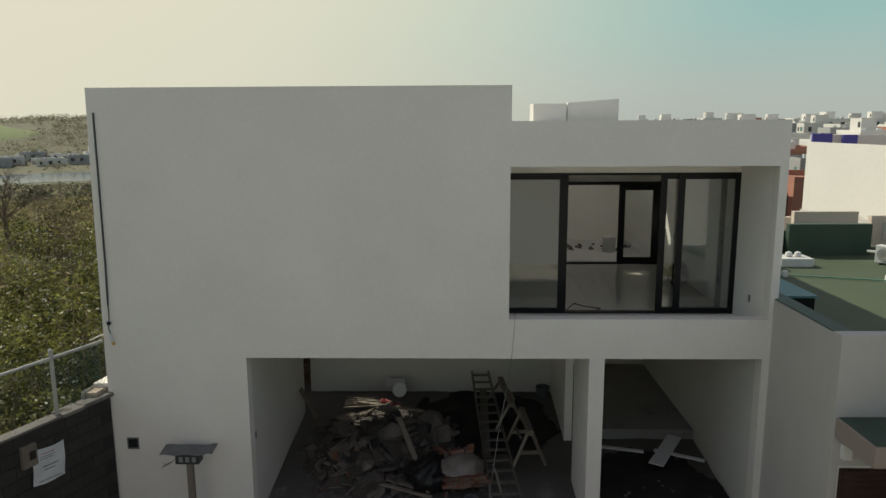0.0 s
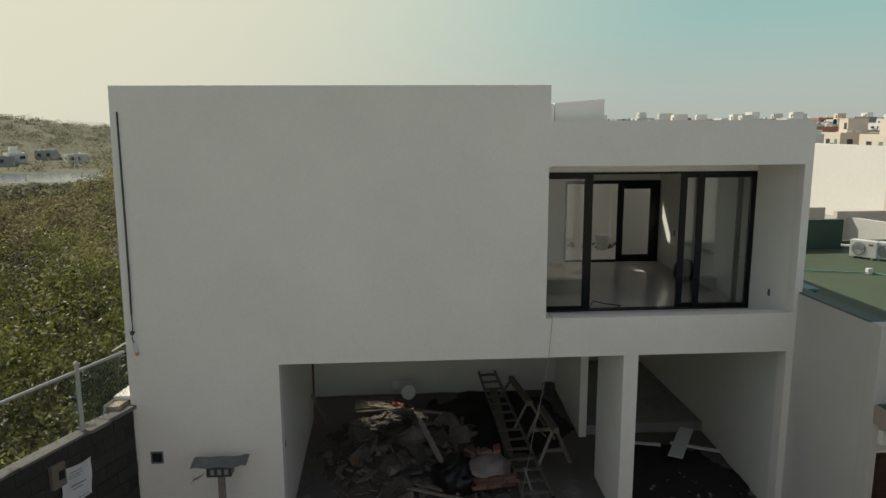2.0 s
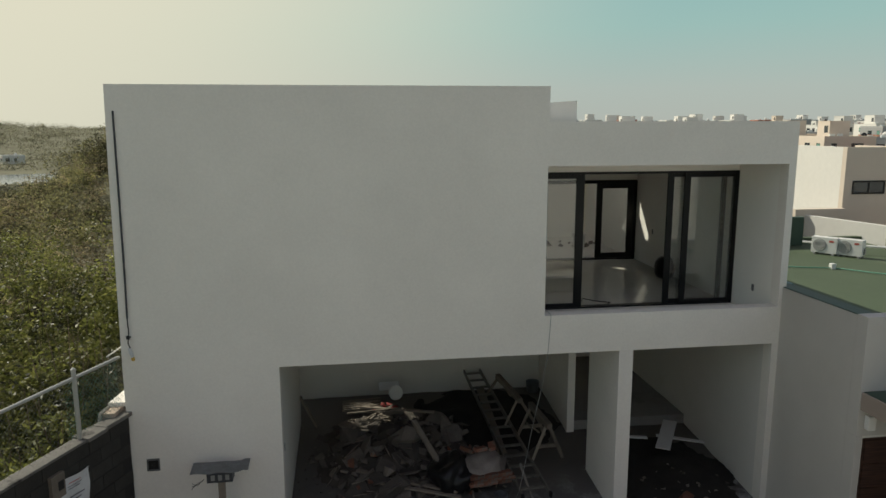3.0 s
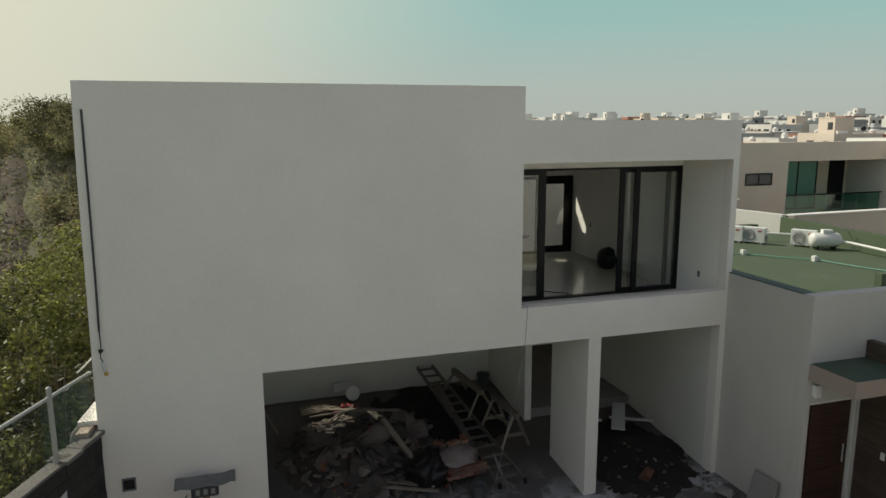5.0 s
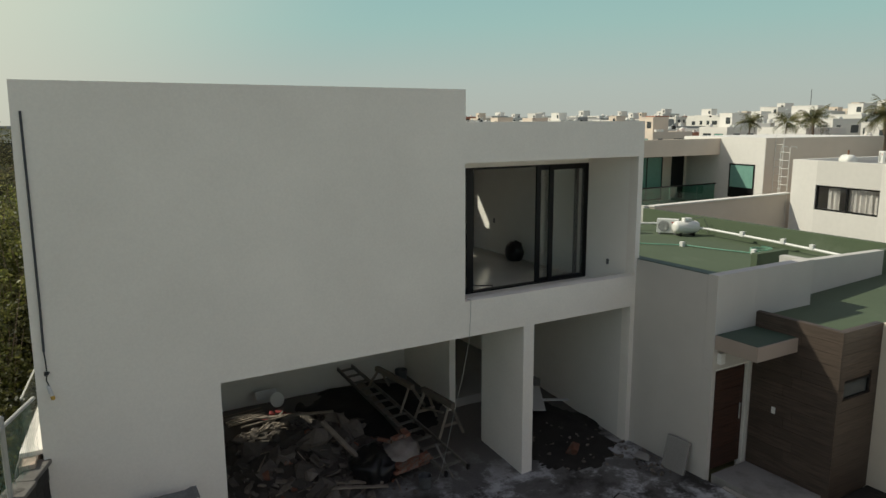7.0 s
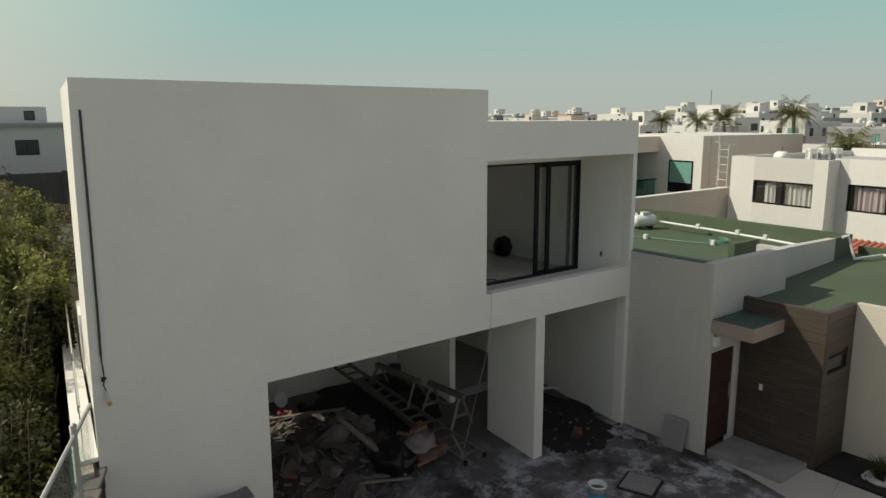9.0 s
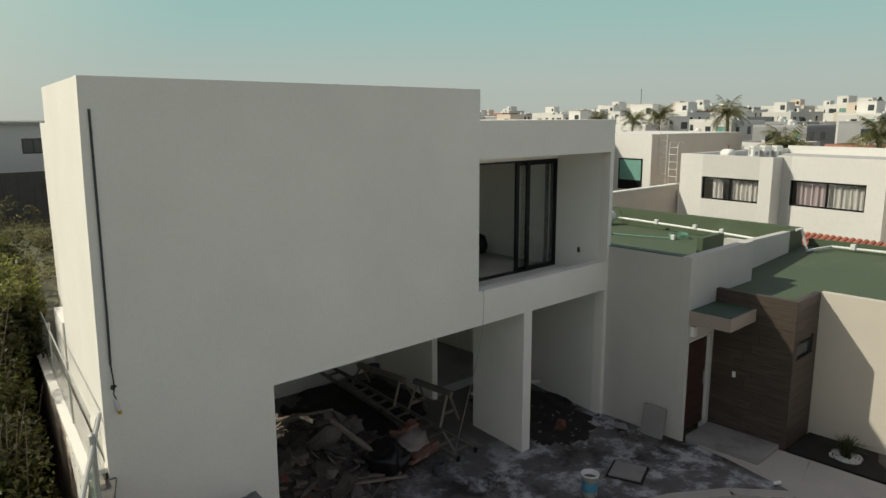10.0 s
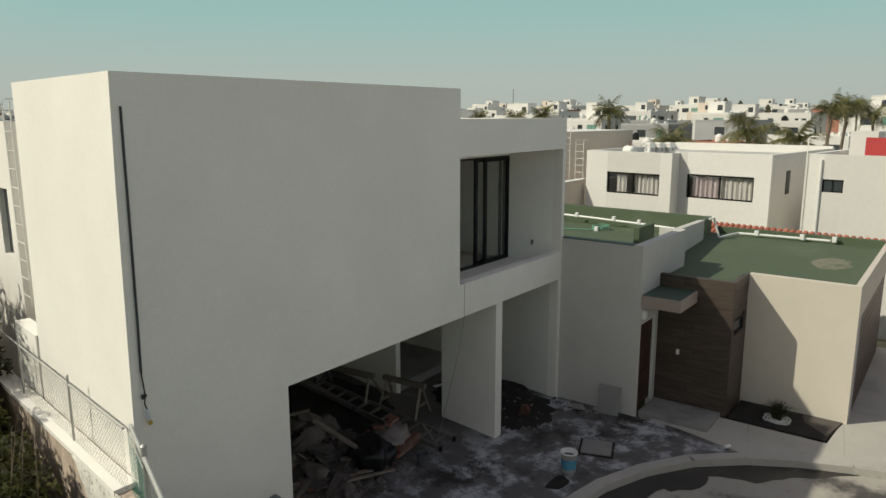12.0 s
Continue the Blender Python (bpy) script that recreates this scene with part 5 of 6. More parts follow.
part("blue_wall", boxes((0, 1.5, -0.3, -0.02, 3.6, 5.3), (2.3, 3.4, -0.3, -0.02, 4.2, 5.2)), FAR_BLUE, blue)


def palm(at, h, crown, rng, label="coconut palm with drooping grey-green fronds"):
    """A leaning trunk and a crown of fronds, each a rib with leaflets."""
    p = thing("palm_tree", label, "palm tree", "palms of the town", at=at)
    lean = Vector((rng.uniform(-0.5, 0.5), rng.uniform(-0.5, 0.5), 0))
    pts = [lean * (k / 6) ** 2 + Vector((0, 0, h * k / 6)) for k in range(7)]
    part("trunk", tube(bmesh.new(), pts, [0.2, 0.16, 0.14, 0.13, 0.12, 0.12, 0.14], 8), BARK, p, "", True)
    top = pts[-1]
    vs, fs = [], []
    for f in range(30):
        a = f * 2.4 + rng.uniform(-0.2, 0.2)
        rise, bend = rng.uniform(-0.35, 1.45), rng.uniform(0.9, 1.9)
        L = crown * rng.uniform(0.8, 1.15)
        d = Vector((math.cos(a), math.sin(a), 0))
        prev = None
        for k in range(15):
            s = k / 14
            tip_fall = rise - bend * s ** 1.3
            c = prev + (d * math.cos(tip_fall) + Vector((0, 0, math.sin(tip_fall)))) * (L / 14) if k else top
            if k:
                side = Vector((-d.y, d.x, 0))
                wl = crown * 0.24 * math.sin(math.pi * min(1, s * 0.92 + 0.08)) + 0.05
                for sg in (-1, 1):
                    tip = c + side * sg * wl + d * wl * 0.5 + Vector((0, 0, -wl * rng.uniform(0.35, 0.9)))
                    q = len(vs)
                    vs += [prev, prev + (c - prev) * 0.55, tip, tip - d * 0.02]
                    fs.append((q, q + 1, q + 2, q + 3))
            prev = c
    me = mesh_from_arrays("crown", np.array([tuple(v) for v in vs]), np.array(fs), PALM)
    shared("crown", me, p)
    return p


def bearing(px, dist, t_az=53.15):
    a = radians(t_az) + math.atan((px - 784) / 1233)
    return -8.2 + dist * math.sin(a), 2.7 + dist * math.cos(a)


for px, py, dist in ((1078, 186, 60), (962, 196, 78), (1196, 232, 40), (1330, 218, 44), (1392, 228, 43), (1452, 186, 62), (1478, 182, 70), (905, 200, 95), (1540, 198, 85), (1300, 205, 110), (845, 200, 120), (1505, 185, 120)):
    x, y = bearing(px, dist)
    z = 6.4 + (203 - py) * dist / 1233
    g = terrain(x, y)
    palm((x, y, g - 0.3), max(1.5, z - g - 0.2), 1.35 + dist * 0.010, rng)
for px, py, dist in ((1253, 182, 210), (1274, 175, 210), (1300, 180, 215), (1348, 186, 220)):
    x, y = bearing(px, dist)
    g = terrain(x, y)
    top = 6.4 + (203 - py) * dist / 1233
    t = thing("pine_tree", "dark feathery casuarina tree on the skyline", "tree", "skyline trees", at=(x, y, g - 0.3))
    part("trunk", tube(bmesh.new(), [(0, 0, 0), (0.2, 0.1, (top - g) * 0.9)], [0.3, 0.08], 7), BARK, t)
    nr = np.random.default_rng(int(px))
    fz = nr.random(1500) ** 0.8
    tall = top - g
    spread = (1.5 * np.sin(np.pi * (0.12 + 0.86 * fz)) + 0.15) * (0.75 + 0.35 * np.sin(fz * 31)) * nr.random(1500) ** 0.5
    turn = nr.uniform(0, 6.283, 1500)
    c = np.stack([spread * np.cos(turn), spread * np.sin(turn), tall * (0.35 + 0.68 * fz)], 1)
    v, f = leaves(nr, c, 0.5, -0.3, 0.25)
    shared("crown", mesh_from_arrays("crown", v, f, LEAF_FAR), t)
for az in (-38.4, -37.6, -37.2, -36.5, -35.9, -35.1):
    x, y = 640 * math.sin(radians(az)), 640 * math.cos(radians(az))
    palm((x, y, terrain(x, y) - 0.3), 6.5 + 1.5 * math.sin(az * 7), 2.6, rng, "distant palm on the ridge beyond the river")
mast = thing("radio_mast", "thin radio mast rising over the rooftops", "mast", at=(*bearing(906, 260), 2.0))
part("pole", tube(bmesh.new(), [(0, 0, 0), (0, 0, 14)], 0.12, 6), DARK_METAL, mast)
ap = thing("antenna_pole", "thin dark antenna pole beside the green roof", "antenna", at=(9.0, 20.5, 2.0))
part("pole", tube(bmesh.new(), [(0, 0, 0), (0.05, 0, 3.9)], 0.022, 6), DARK_METAL, ap)
part("plate", boxes((-0.12, 0.12, -0.12, 0.12, 3.85, 3.93)), DARK_METAL, ap)
cty = tagged(part("yard_wall", boxes((9.5, 14.3, 23.0, 23.2, -2, 3.2), (10.9, 12.8, 20.6, 20.8, -2, 3.68), (13.2, 15.0, 20.6, 20.8, -2, 3.55)), PLASTER_BEIGE), "beige yard wall beyond the green roof", "wall", kind="structure")

# ---------------------------------------------------------------- river and vegetation
banks = [(236, a) for a in range(-56, -9, 4)] + [(284, a) for a in range(-12, -57, -4)]
river = tagged(part("river", prism(bmesh.new(), [(d * math.sin(radians(a)) + 3 * math.sin(a), d * math.cos(radians(a)) + 3 * math.cos(a * 2)) for d, a in banks][::-1], -12.0, -9.62), WATER), "pale river beyond the scrub", "river", kind="structure")
FAIRWAY = material("mown meadow", (0.15, 0.19, 0.06), 0.9, 0, 0.2, 0.03, 0.4, 0.0, stain=(0.09, 0.11, 0.045), stain_scale=0.02, stain_at=0.55)
mw = part("meadow", sheet(-330, -205, 300, 430, 0.12, lambda x, y: terrain(x, y) + 1.2 - 6 * max(0.0, math.hypot((x + 275) / 46, (y - 366) / 40 + 0.3 * math.sin(x * 0.07)) - 0.9)), FAIRWAY, None, "", True)
tagged(mw, "mown green meadow on the far hillside", "meadow", kind="structure")
nr = np.random.default_rng(11)
LEAF_MID = leaf_material("olive scrub leaves", [(0.07, 0.077, 0.032), (0.16, 0.16, 0.06), (0.235, 0.22, 0.085), (0.29, 0.24, 0.12)], 0.7)


def fence_x(y):
    return -5.05 + 0.14 * (y - 9.7) if y > 9.7 else -5.05 + 0.386 * (y - 9.7)


near, mid, dry, far, mound, hill = [], [], [], [], [], []
for _ in range(330):
    y = nr.uniform(5.5, 30)
    back = nr.random() ** 1.5 * (5 + y * 0.55)
    x = fence_x(y) - 0.55 - back
    h = nr.uniform(0.5, 2.1) * (1 + 0.25 * (y > 13)) + (0.7 if back < 1.6 and y > 10 else 0)
    near.append((x, y, terrain(x, y) - 0.05, nr.uniform(0.7, 1.4), h))
for _ in range(110):
    y = 9.5 + 20 * nr.random() ** 1.3
    x = fence_x(y) - 0.75 - abs(nr.normal(0, 0.9))
    near.append((x, y, terrain(x, y) - 0.1, nr.uniform(0.6, 1.1), nr.uniform(1.5, 2.2) + 0.09 * (y - 9.5)))
for _ in range(130):
    y = 15.6 + 12 * nr.random()
    x = fence_x(y) - 0.5 - abs(nr.normal(0, 0.5))
    top = 4.1 - 0.05 * (y - 15) + nr.normal(0, 0.35)
    near.append((x, y, terrain(x, y) - 0.1, nr.uniform(0.6, 0.95), top * 0.55))
    near.append((x + nr.normal(0, 0.2), y + nr.normal(0, 0.3), top * 0.45, nr.uniform(0.55, 0.85), top * 0.55))
for _ in range(70):
    y = nr.uniform(10.5, 17)
    x = fence_x(y) - 0.5 - abs(nr.normal(0, 0.45))
    near.append((x, y, terrain(x, y) - 0.1, nr.uniform(0.6, 0.9), nr.uniform(2.2, 2.9)))
for _ in range(45):
    y = nr.uniform(13, 24)
    x = fence_x(y) - 0.45 - abs(nr.normal(0, 0.5))
    near.append((x, y, terrain(x, y) - 0.1, nr.uniform(0.6, 1.0), nr.uniform(2.6, 3.6)))
for _ in range(60):                        # tall bushes leaning over the fence behind the tall block
    y = nr.uniform(14.7, 17.8)
    x = fence_x(y) + 0.25 - 0.8 * nr.random()
    near.append((x, y, 0.8 + 1.2 * nr.random(), nr.uniform(0.5, 0.75), nr.uniform(1.9, 2.3)))
for _ in range(75):
    y = nr.uniform(18, 36)
    x = fence_x(y) - 0.6 - 3.2 * nr.random()
    near.append((x, y, terrain(x, y) - 0.1, nr.uniform(0.8, 1.3), nr.uniform(2.6, 3.7)))
for _ in range(1300):
    a, d = radians(nr.uniform(-37, 2)), 18 + 72 * nr.random() ** 0.8
    x, y = d * math.sin(a), d * math.cos(a)
    if x > fence_x(y) - 1:
        continue
    (mid if nr.random() < 0.28 else dry).append((x, y, terrain(x, y) - 0.1, nr.uniform(0.6, 1.6), nr.uniform(0.5, 1.7)))
for _ in range(1500):
    a, d = radians(nr.uniform(-40, -14)), 80 + 112 * nr.random() ** 0.8
    x, y = d * math.sin(a), d * math.cos(a)
    far.append((x, y, terrain(x, y) - 0.2, nr.uniform(1.2, 3.0), nr.uniform(0.8, 2.6) if d < 130 else nr.uniform(0.4, 1.2)))
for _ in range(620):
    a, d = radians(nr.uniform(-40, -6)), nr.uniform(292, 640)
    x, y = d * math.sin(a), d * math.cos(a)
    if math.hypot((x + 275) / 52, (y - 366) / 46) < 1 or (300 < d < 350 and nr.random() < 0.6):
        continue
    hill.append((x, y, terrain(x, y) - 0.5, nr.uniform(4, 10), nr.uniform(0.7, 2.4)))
for _ in range(330):
    x, y = nr.normal(-11.5, 7.5), nr.normal(47, 8)
    mound.append((x, y, terrain(x, y) - 0.1, nr.uniform(0.8, 1.9), nr.uniform(0.7, 1.6)))
# a dirt path across the field; nothing grows on it
PATH_LINE = [(-9.6, 24.0), (-10.4, 28.0), (-11.6, 34.0), (-12.9, 40.0), (-14.0, 44.5)]


def path_x(y):
    for (x0, y0), (x1, y1) in zip(PATH_LINE, PATH_LINE[1:]):
        if y0 <= y <= y1:
            return x0 + (x1 - x0) * (y - y0) / (y1 - y0)
    return None


def clear_of_path(row):
    px_ = path_x(row[1])
    return px_ is None or abs(row[0] - px_) > 0.5 + 0.55 * row[3]


near, mid, dry, mound = [[r for r in rows if clear_of_path(r)] for rows in (near, mid, dry, mound)]
PATH_SOIL = material("trodden earth", (0.115, 0.09, 0.068), 0.95, 0, 0.25, 1.5, 20, 0.4, stain=(0.07, 0.066, 0.035), stain_scale=1.6, stain_at=0.5)
bm = bmesh.new()
strip = []
for k in range(41):
    y = 24 + 0.5 * k
    c = path_x(y)
    w = 0.75 + 0.25 * math.sin(y * 1.1)
    strip.append([bm.verts.new((c + w * j, y, terrain(c + w * j, y) + 0.14 - 0.25 * abs(j) ** 3)) for j in (-1, -0.5, 0, 0.5, 1)])
for a, b in zip(strip, strip[1:]):
    for j in range(4):
        bm.faces.new((a[j], a[j + 1], b[j + 1], b[j]))
tagged(part("dirt_path", bm, PATH_SOIL, None, "", True), "trodden brown dirt path through the scrub", "path", kind="structure")
for name, spots_, per, size, mat, label in (
        ("shrubs", near, 740, 0.10, LEAF_NEAR, "dense leafy green shrubs behind the boundary fence"),
        ("green_scrub", mid, 230, 0.15, LEAF_MID, "green bushes scattered over the field"),
        ("dry_scrub", dry, 210, 0.14, LEAF_DRY, "dry yellow-brown scrub over the field"),
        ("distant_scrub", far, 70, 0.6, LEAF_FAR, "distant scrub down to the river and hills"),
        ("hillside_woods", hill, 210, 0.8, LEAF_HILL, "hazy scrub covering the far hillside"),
        ("hill_scrub", mound, 420, 0.15, LEAF_MOUND, "bushes covering the low hill")):
    centres = clumps(nr, spots_, per, size)
    if name == "shrubs":                   # kept behind the boundary
        cy = centres[:, 1]
        edge = np.where(cy > 9.7, -5.0 + 0.14 * (cy - 9.7), -5.0 + 0.386 * (cy - 9.7))
        edge = edge + np.where(cy > 14.3, 0.38, 0.0)
        centres = centres[centres[:, 0] < edge]
    v, f = leaves(nr, centres, size)
    tagged(new(name, mesh_from_arrays(name, v, f, mat)), label, "bushes", kind="stuff")
# stems and bare twigs
bm = bmesh.new()
for x, y, z, r, h in near[::3] + mid[::6] + mound[::12]:
    for k in range(4):
        e = Vector((x + nr.normal(0, 0.4) * r, y + nr.normal(0, 0.4) * r, z + h * nr.uniform(0.9, 1.3)))
        tube(bm, [(x, y, z - 0.1), tuple((Vector((x, y, z)) + e) / 2 + Vector((nr.normal(0, 0.1), nr.normal(0, 0.1), 0.1))), tuple(e)], [0.018, 0.012, 0.004], 4)
tagged(part("stems", bm, TWIG), "bare brown stems standing in the scrub", "twigs", kind="stuff")
bt = thing("bare_tree", "leafless grey tree standing in the scrub", "tree", at=(-17.5, 27.0, terrain(-17.5, 27.0)))
bm = bmesh.new()


def limb(p, d, L, r, depth):
    q = p + d * L
    tube(bm, [tuple(p), tuple(p + d * L * 0.5 + Vector((nr.normal(0, 0.04), nr.normal(0, 0.04), 0)) * L), tuple(q)], [r, r * 0.8, r * 0.6], 5)
    if depth:
        for _ in range(3):
            nd = (d + Vector((nr.normal(0, 0.55), nr.normal(0, 0.55), nr.normal(0.1, 0.3)))).normalized()
            limb(q, nd, L * nr.uniform(0.6, 0.8), r * 0.58, depth - 1)


limb(Vector((0, 0, -0.2)), Vector((0.1, 0, 1)).normalized(), 1.5, 0.11, 5)
part("bare_crown", bm, TWIG, bt)
v, f = leaves(nr, clumps(nr, [(0, 0, 0, 0.55, 0.8), (0.5, -0.3, -0.1, 0.45, 0.6)], 260, 0.17), 0.19, 0.2, 0.6)
pl = thing("broad_leaf_plant", "bright yellow-green broad-leaved plant at the fence", "plant", at=(-6.3, 7.9, 1.15))
shared("leaf_crown", mesh_from_arrays("leaf_crown", v, f, LEAF_BRIGHT), pl)
part("stem", tube(bmesh.new(), [(0, 0, -1.2), (0.05, 0, 0.4)], [0.03, 0.012], 6), TWIG, pl)


# ---------------------------------------------------------------- in and before the garage
cr = random.Random(21)


def heap_z(x, y, cx, cy, rx, ry, h, seed):
    d = ((x - cx) / rx) ** 2 + ((y - cy) / ry) ** 2 + 0.5 * abs(noise.noise(Vector((x * 1.6, y * 1.6, seed + 3)))) + 0.25 * abs(noise.noise(Vector((x * 5, y * 5, seed))))
    return h * max(0.0, 1 - d) ** 0.8 * (0.8 + 0.45 * noise.noise(Vector((x * 1.9, y * 1.9, seed)))) if d < 1 else 0.0


def heap(name, label, category, cx, cy, rx, ry, h, seed, mat, base):
    def zf(x, y):
        e = heap_z(x, y, cx, cy, rx, ry, h, seed)
        return base(x, y) + (e + 0.03 * noise.noise(Vector((x * 7, y * 7, seed))) if e > 0.01 else -0.06)
    t = thing(name, label, category)
    part("mound", sheet(cx - rx, cx + rx, cy - ry, cy + ry, 11, zf), mat, t, "", True)
    return t


def scatter(t, name, meshes, count, cx, cy, rx, ry, top, lift, rng, smin=0.6, smax=1.3):
    """Pieces dropped over an oval, each lying on the surface that top gives."""
    for i in range(count):
        a, r = rng.uniform(0, 6.283), rng.random() ** 0.6
        x, y = cx + rx * r * math.cos(a), cy + ry * r * math.sin(a)
        o = shared(name, rng.choice(meshes), t, pose(x, y, top(x, y) + lift, rng.uniform(-40, 40), rng.uniform(-40, 40), rng.uniform(0, 360)) @ Matrix.Scale(rng.uniform(smin, smax), 4))


def piece_meshes(count, size, mat, rng, name):
    out = []
    for i in range(count):
        bm = chunk(rng, size[0] * rng.uniform(0.7, 1.3), size[1] * rng.uniform(0.7, 1.3), size[2] * rng.uniform(0.7, 1.3), 13)
        bmesh.ops.recalc_face_normals(bm, faces=bm.faces)
        me = bpy.data.meshes.new(name)
        bm.to_mesh(me)
        bm.free()
        me.materials.append(mat)
        out.append(me)
    return out


def rubble_top(x, y):
    return garage_z(x, y) + heap_z(x, y, -0.5, 12.0, 1.65, 1.7, 0.50, 3.3)


soil_heap = heap("soil_heap", "heap of dark soil against the garage's back wall", "soil heap", 1.25, 13.0, 1.8, 1.5, 0.24, 9.1, SOIL, garage_z)
rub = heap("rubble_heap", "heap of broken masonry and mortar on the garage floor", "rubble", -0.5, 12.0, 1.65, 1.7, 0.50, 3.3, RUBBLE, garage_z)
mort = piece_meshes(7, (0.22, 0.17, 0.09), RUBBLE, cr, "rubble_piece")
slabs = piece_meshes(5, (0.42, 0.32, 0.06), RUBBLE, cr, "broken_slab")
bricks = piece_meshes(4, (0.20, 0.11, 0.06), BRICK, cr, "brick_fragment")
small = piece_meshes(5, (0.09, 0.07, 0.05), RUBBLE, cr, "rubble_bit")
scatter(rub, "rubble_piece", mort, 120, -0.55, 11.8, 1.6, 1.7, rubble_top, 0.03, cr)
scatter(rub, "broken_slab", slabs, 46, -0.3, 11.7, 1.4, 1.4, rubble_top, 0.05, cr)
scatter(rub, "brick_fragment", bricks, 18, -0.3, 11.3, 1.5, 1.2, rubble_top, 0.05, cr)
crumb = piece_meshes(5, (0.05, 0.04, 0.025), RUBBLE, cr, "crumb")
scatter(rub, "crumb", crumb, 290, -0.4, 11.4, 2.0, 1.7, rubble_top, 0.006, cr)
sunk = piece_meshes(5, (0.5, 0.42, 0.26), RUBBLE, cr, "mortar_lump")
scatter(rub, "mortar_lump", sunk, 34, -0.5, 11.9, 1.4, 1.4, rubble_top, -0.02, cr)
splint = piece_meshes(4, (0.42, 0.035, 0.02), WOOD, cr, "splinter")
scatter(rub, "splinter", splint, 40, -0.3, 11.3, 1.5, 1.3, rubble_top, 0.07, cr)
scatter(rub, "rubble_bit", small, 110, -0.3, 11.6, 2.0, 1.9, rubble_top, 0.01, cr)
scatter(rub, "brick_fragment", bricks, 12, 0.75, 11.2, 0.5, 0.4, lambda x, y: garage_z(x, y) + 0.16, 0.0, cr)



def plank(p, q, w, th, label, mat=WOOD, name="plank", category="plank", group="loose planks"):
    """A sawn board from p to q, lying flat side up."""
    p, q = Vector(p), Vector(q)
    d = q - p
    L = d.length
    bm = bmesh.new()
    box(bm, 0, L, -w / 2, w / 2, -th / 2, th / 2, 0.004)
    o = part(name, bm, mat)
    x = d.normalized()
    y = Vector((0, 0, 1)).cross(x).normalized()
    z = x.cross(y)
    o.matrix_world = Matrix(((x.x, y.x, z.x, p.x), (x.y, y.y, z.y, p.y), (x.z, y.z, z.z, p.z), (0, 0, 0, 1)))
    return tagged(o, label, category, group)


plank((-0.25, 11.6, 1.0), (0.35, 10.35, 0.22), 0.09, 0.05, "weathered wooden plank sticking out of the rubble")
plank((-1.3, 11.1, 0.36), (0.1, 10.5, 0.24), 0.10, 0.03, "grey wooden plank lying before the rubble")
plank((-0.9, 10.7, 0.30), (0.4, 10.25, 0.20), 0.07, 0.03, "narrow wooden batten lying by the rubble")
plank((-1.2, 12.7, 0.86), (0.2, 12.2, 0.88), 0.07, 0.03, "pale wooden batten on the rubble's top")
plank((-1.45, 12.65, 0.76), (-0.4, 12.4, 0.92), 0.05, 0.025, "pale wooden batten catching the sun")
plank((-2.35, 12.9, 1.05), (-2.05, 12.9, 0.42), 0.16, 0.03, "grey board leaning on the garage wall")
for i in range(7):
    plank((-1.55, 13.30 + i * 0.075, 0.55 + 0.01 * (i % 3)), (-0.75, 13.36 + i * 0.075, 0.57 + 0.01 * (i % 2)), 0.045, 0.03, "pale wooden slat in a low stack", WOOD, "slat", "slat", "stack of slats")
for i in range(22):
    a = cr.uniform(-0.5, 0.5)
    x, y = cr.uniform(-1.45, -0.5), cr.uniform(12.3, 12.85)
    plank((x, y, rubble_top(x, y) + 0.08), (x + 0.3 * math.cos(a), y + 0.3 * math.sin(a), rubble_top(x, y) + 0.1 + cr.uniform(-0.03, 0.06)), 0.04, 0.02, "pale splintered wood offcut on the rubble", WOOD, "offcut", "offcut", "wood offcuts")
lid = thing("bucket_lid", "round pale plastic lid standing in the rubble", "lid", at=(-0.43, 13.75, 0.70))
part("disc", lathe(bmesh.new(), [(0.05, 0), (0.15, 0.006), (0.155, 0.02), (0.13, 0.03), (0.02, 0.03)], 24), WHITE_PLASTIC, lid).matrix_local = pose(0, 0, 0, 70, 0, 10)
pb = tagged(part("panel_board", boxes((-0.22, 0.22, -0.015, 0.015, -0.09, 0.09), bevel=0.004), PAPER), "pale board offcut leaning behind the rubble", "board")
pb.matrix_world = pose(-0.55, 14.1, 0.72, -25, 0, 4)
for i in range(5):
    bm = chunk(cr, 0.16, 0.12, 0.05, 12)
    o = tagged(part("red_scrap", bm, RED_CLOTH), "crumpled red scrap among the rubble", "scrap", "red scraps")
    x, y = -0.85 + 0.12 * i, 13.1 + 0.04 * (i % 2)
    o.matrix_world = pose(x, y, rubble_top(x, y) + 0.12, cr.uniform(-30, 30), cr.uniform(-30, 30), cr.uniform(0, 180))


def ladder(p, q, w, rungs, label, head=None):
    """A plain ladder from its foot p to its head q, narrowing towards the head."""
    head = head or w
    p, q = Vector(p), Vector(q)
    d = (q - p)
    L = d.length
    x = d.normalized()
    y = Vector((0, 0, 1)).cross(x).normalized()
    z = x.cross(y)
    l = thing("ladder", label, "ladder")
    l.matrix_world = Matrix(((x.x, y.x, z.x, p.x), (x.y, y.y, z.y, p.y), (x.z, y.z, z.z, p.z), (0, 0, 0, 1)))
    for s in (-1, 1):
        bm = boxes((0, L, -0.018, 0.018, -0.04, 0.04), bevel=0.006)
        for v in bm.verts:
            v.co.y += s * (w + (head - w) * v.co.x / L) / 2
        part("stile", bm, ALU, l)
    for i in range(rungs):
        c = L * (i + 0.6) / rungs
        half = (w + (head - w) * c / L) / 2 - 0.018
        part("rung", boxes((c - 0.03, c + 0.03, -half, half, -0.014, 0.014), bevel=0.005), ALU, l)
    for s in (-w / 2, w / 2):
        part("foot", boxes((-0.05, 0.01, s - 0.024, s + 0.024, -0.05, 0.05), bevel=0.008), BLACK, l)
    return l


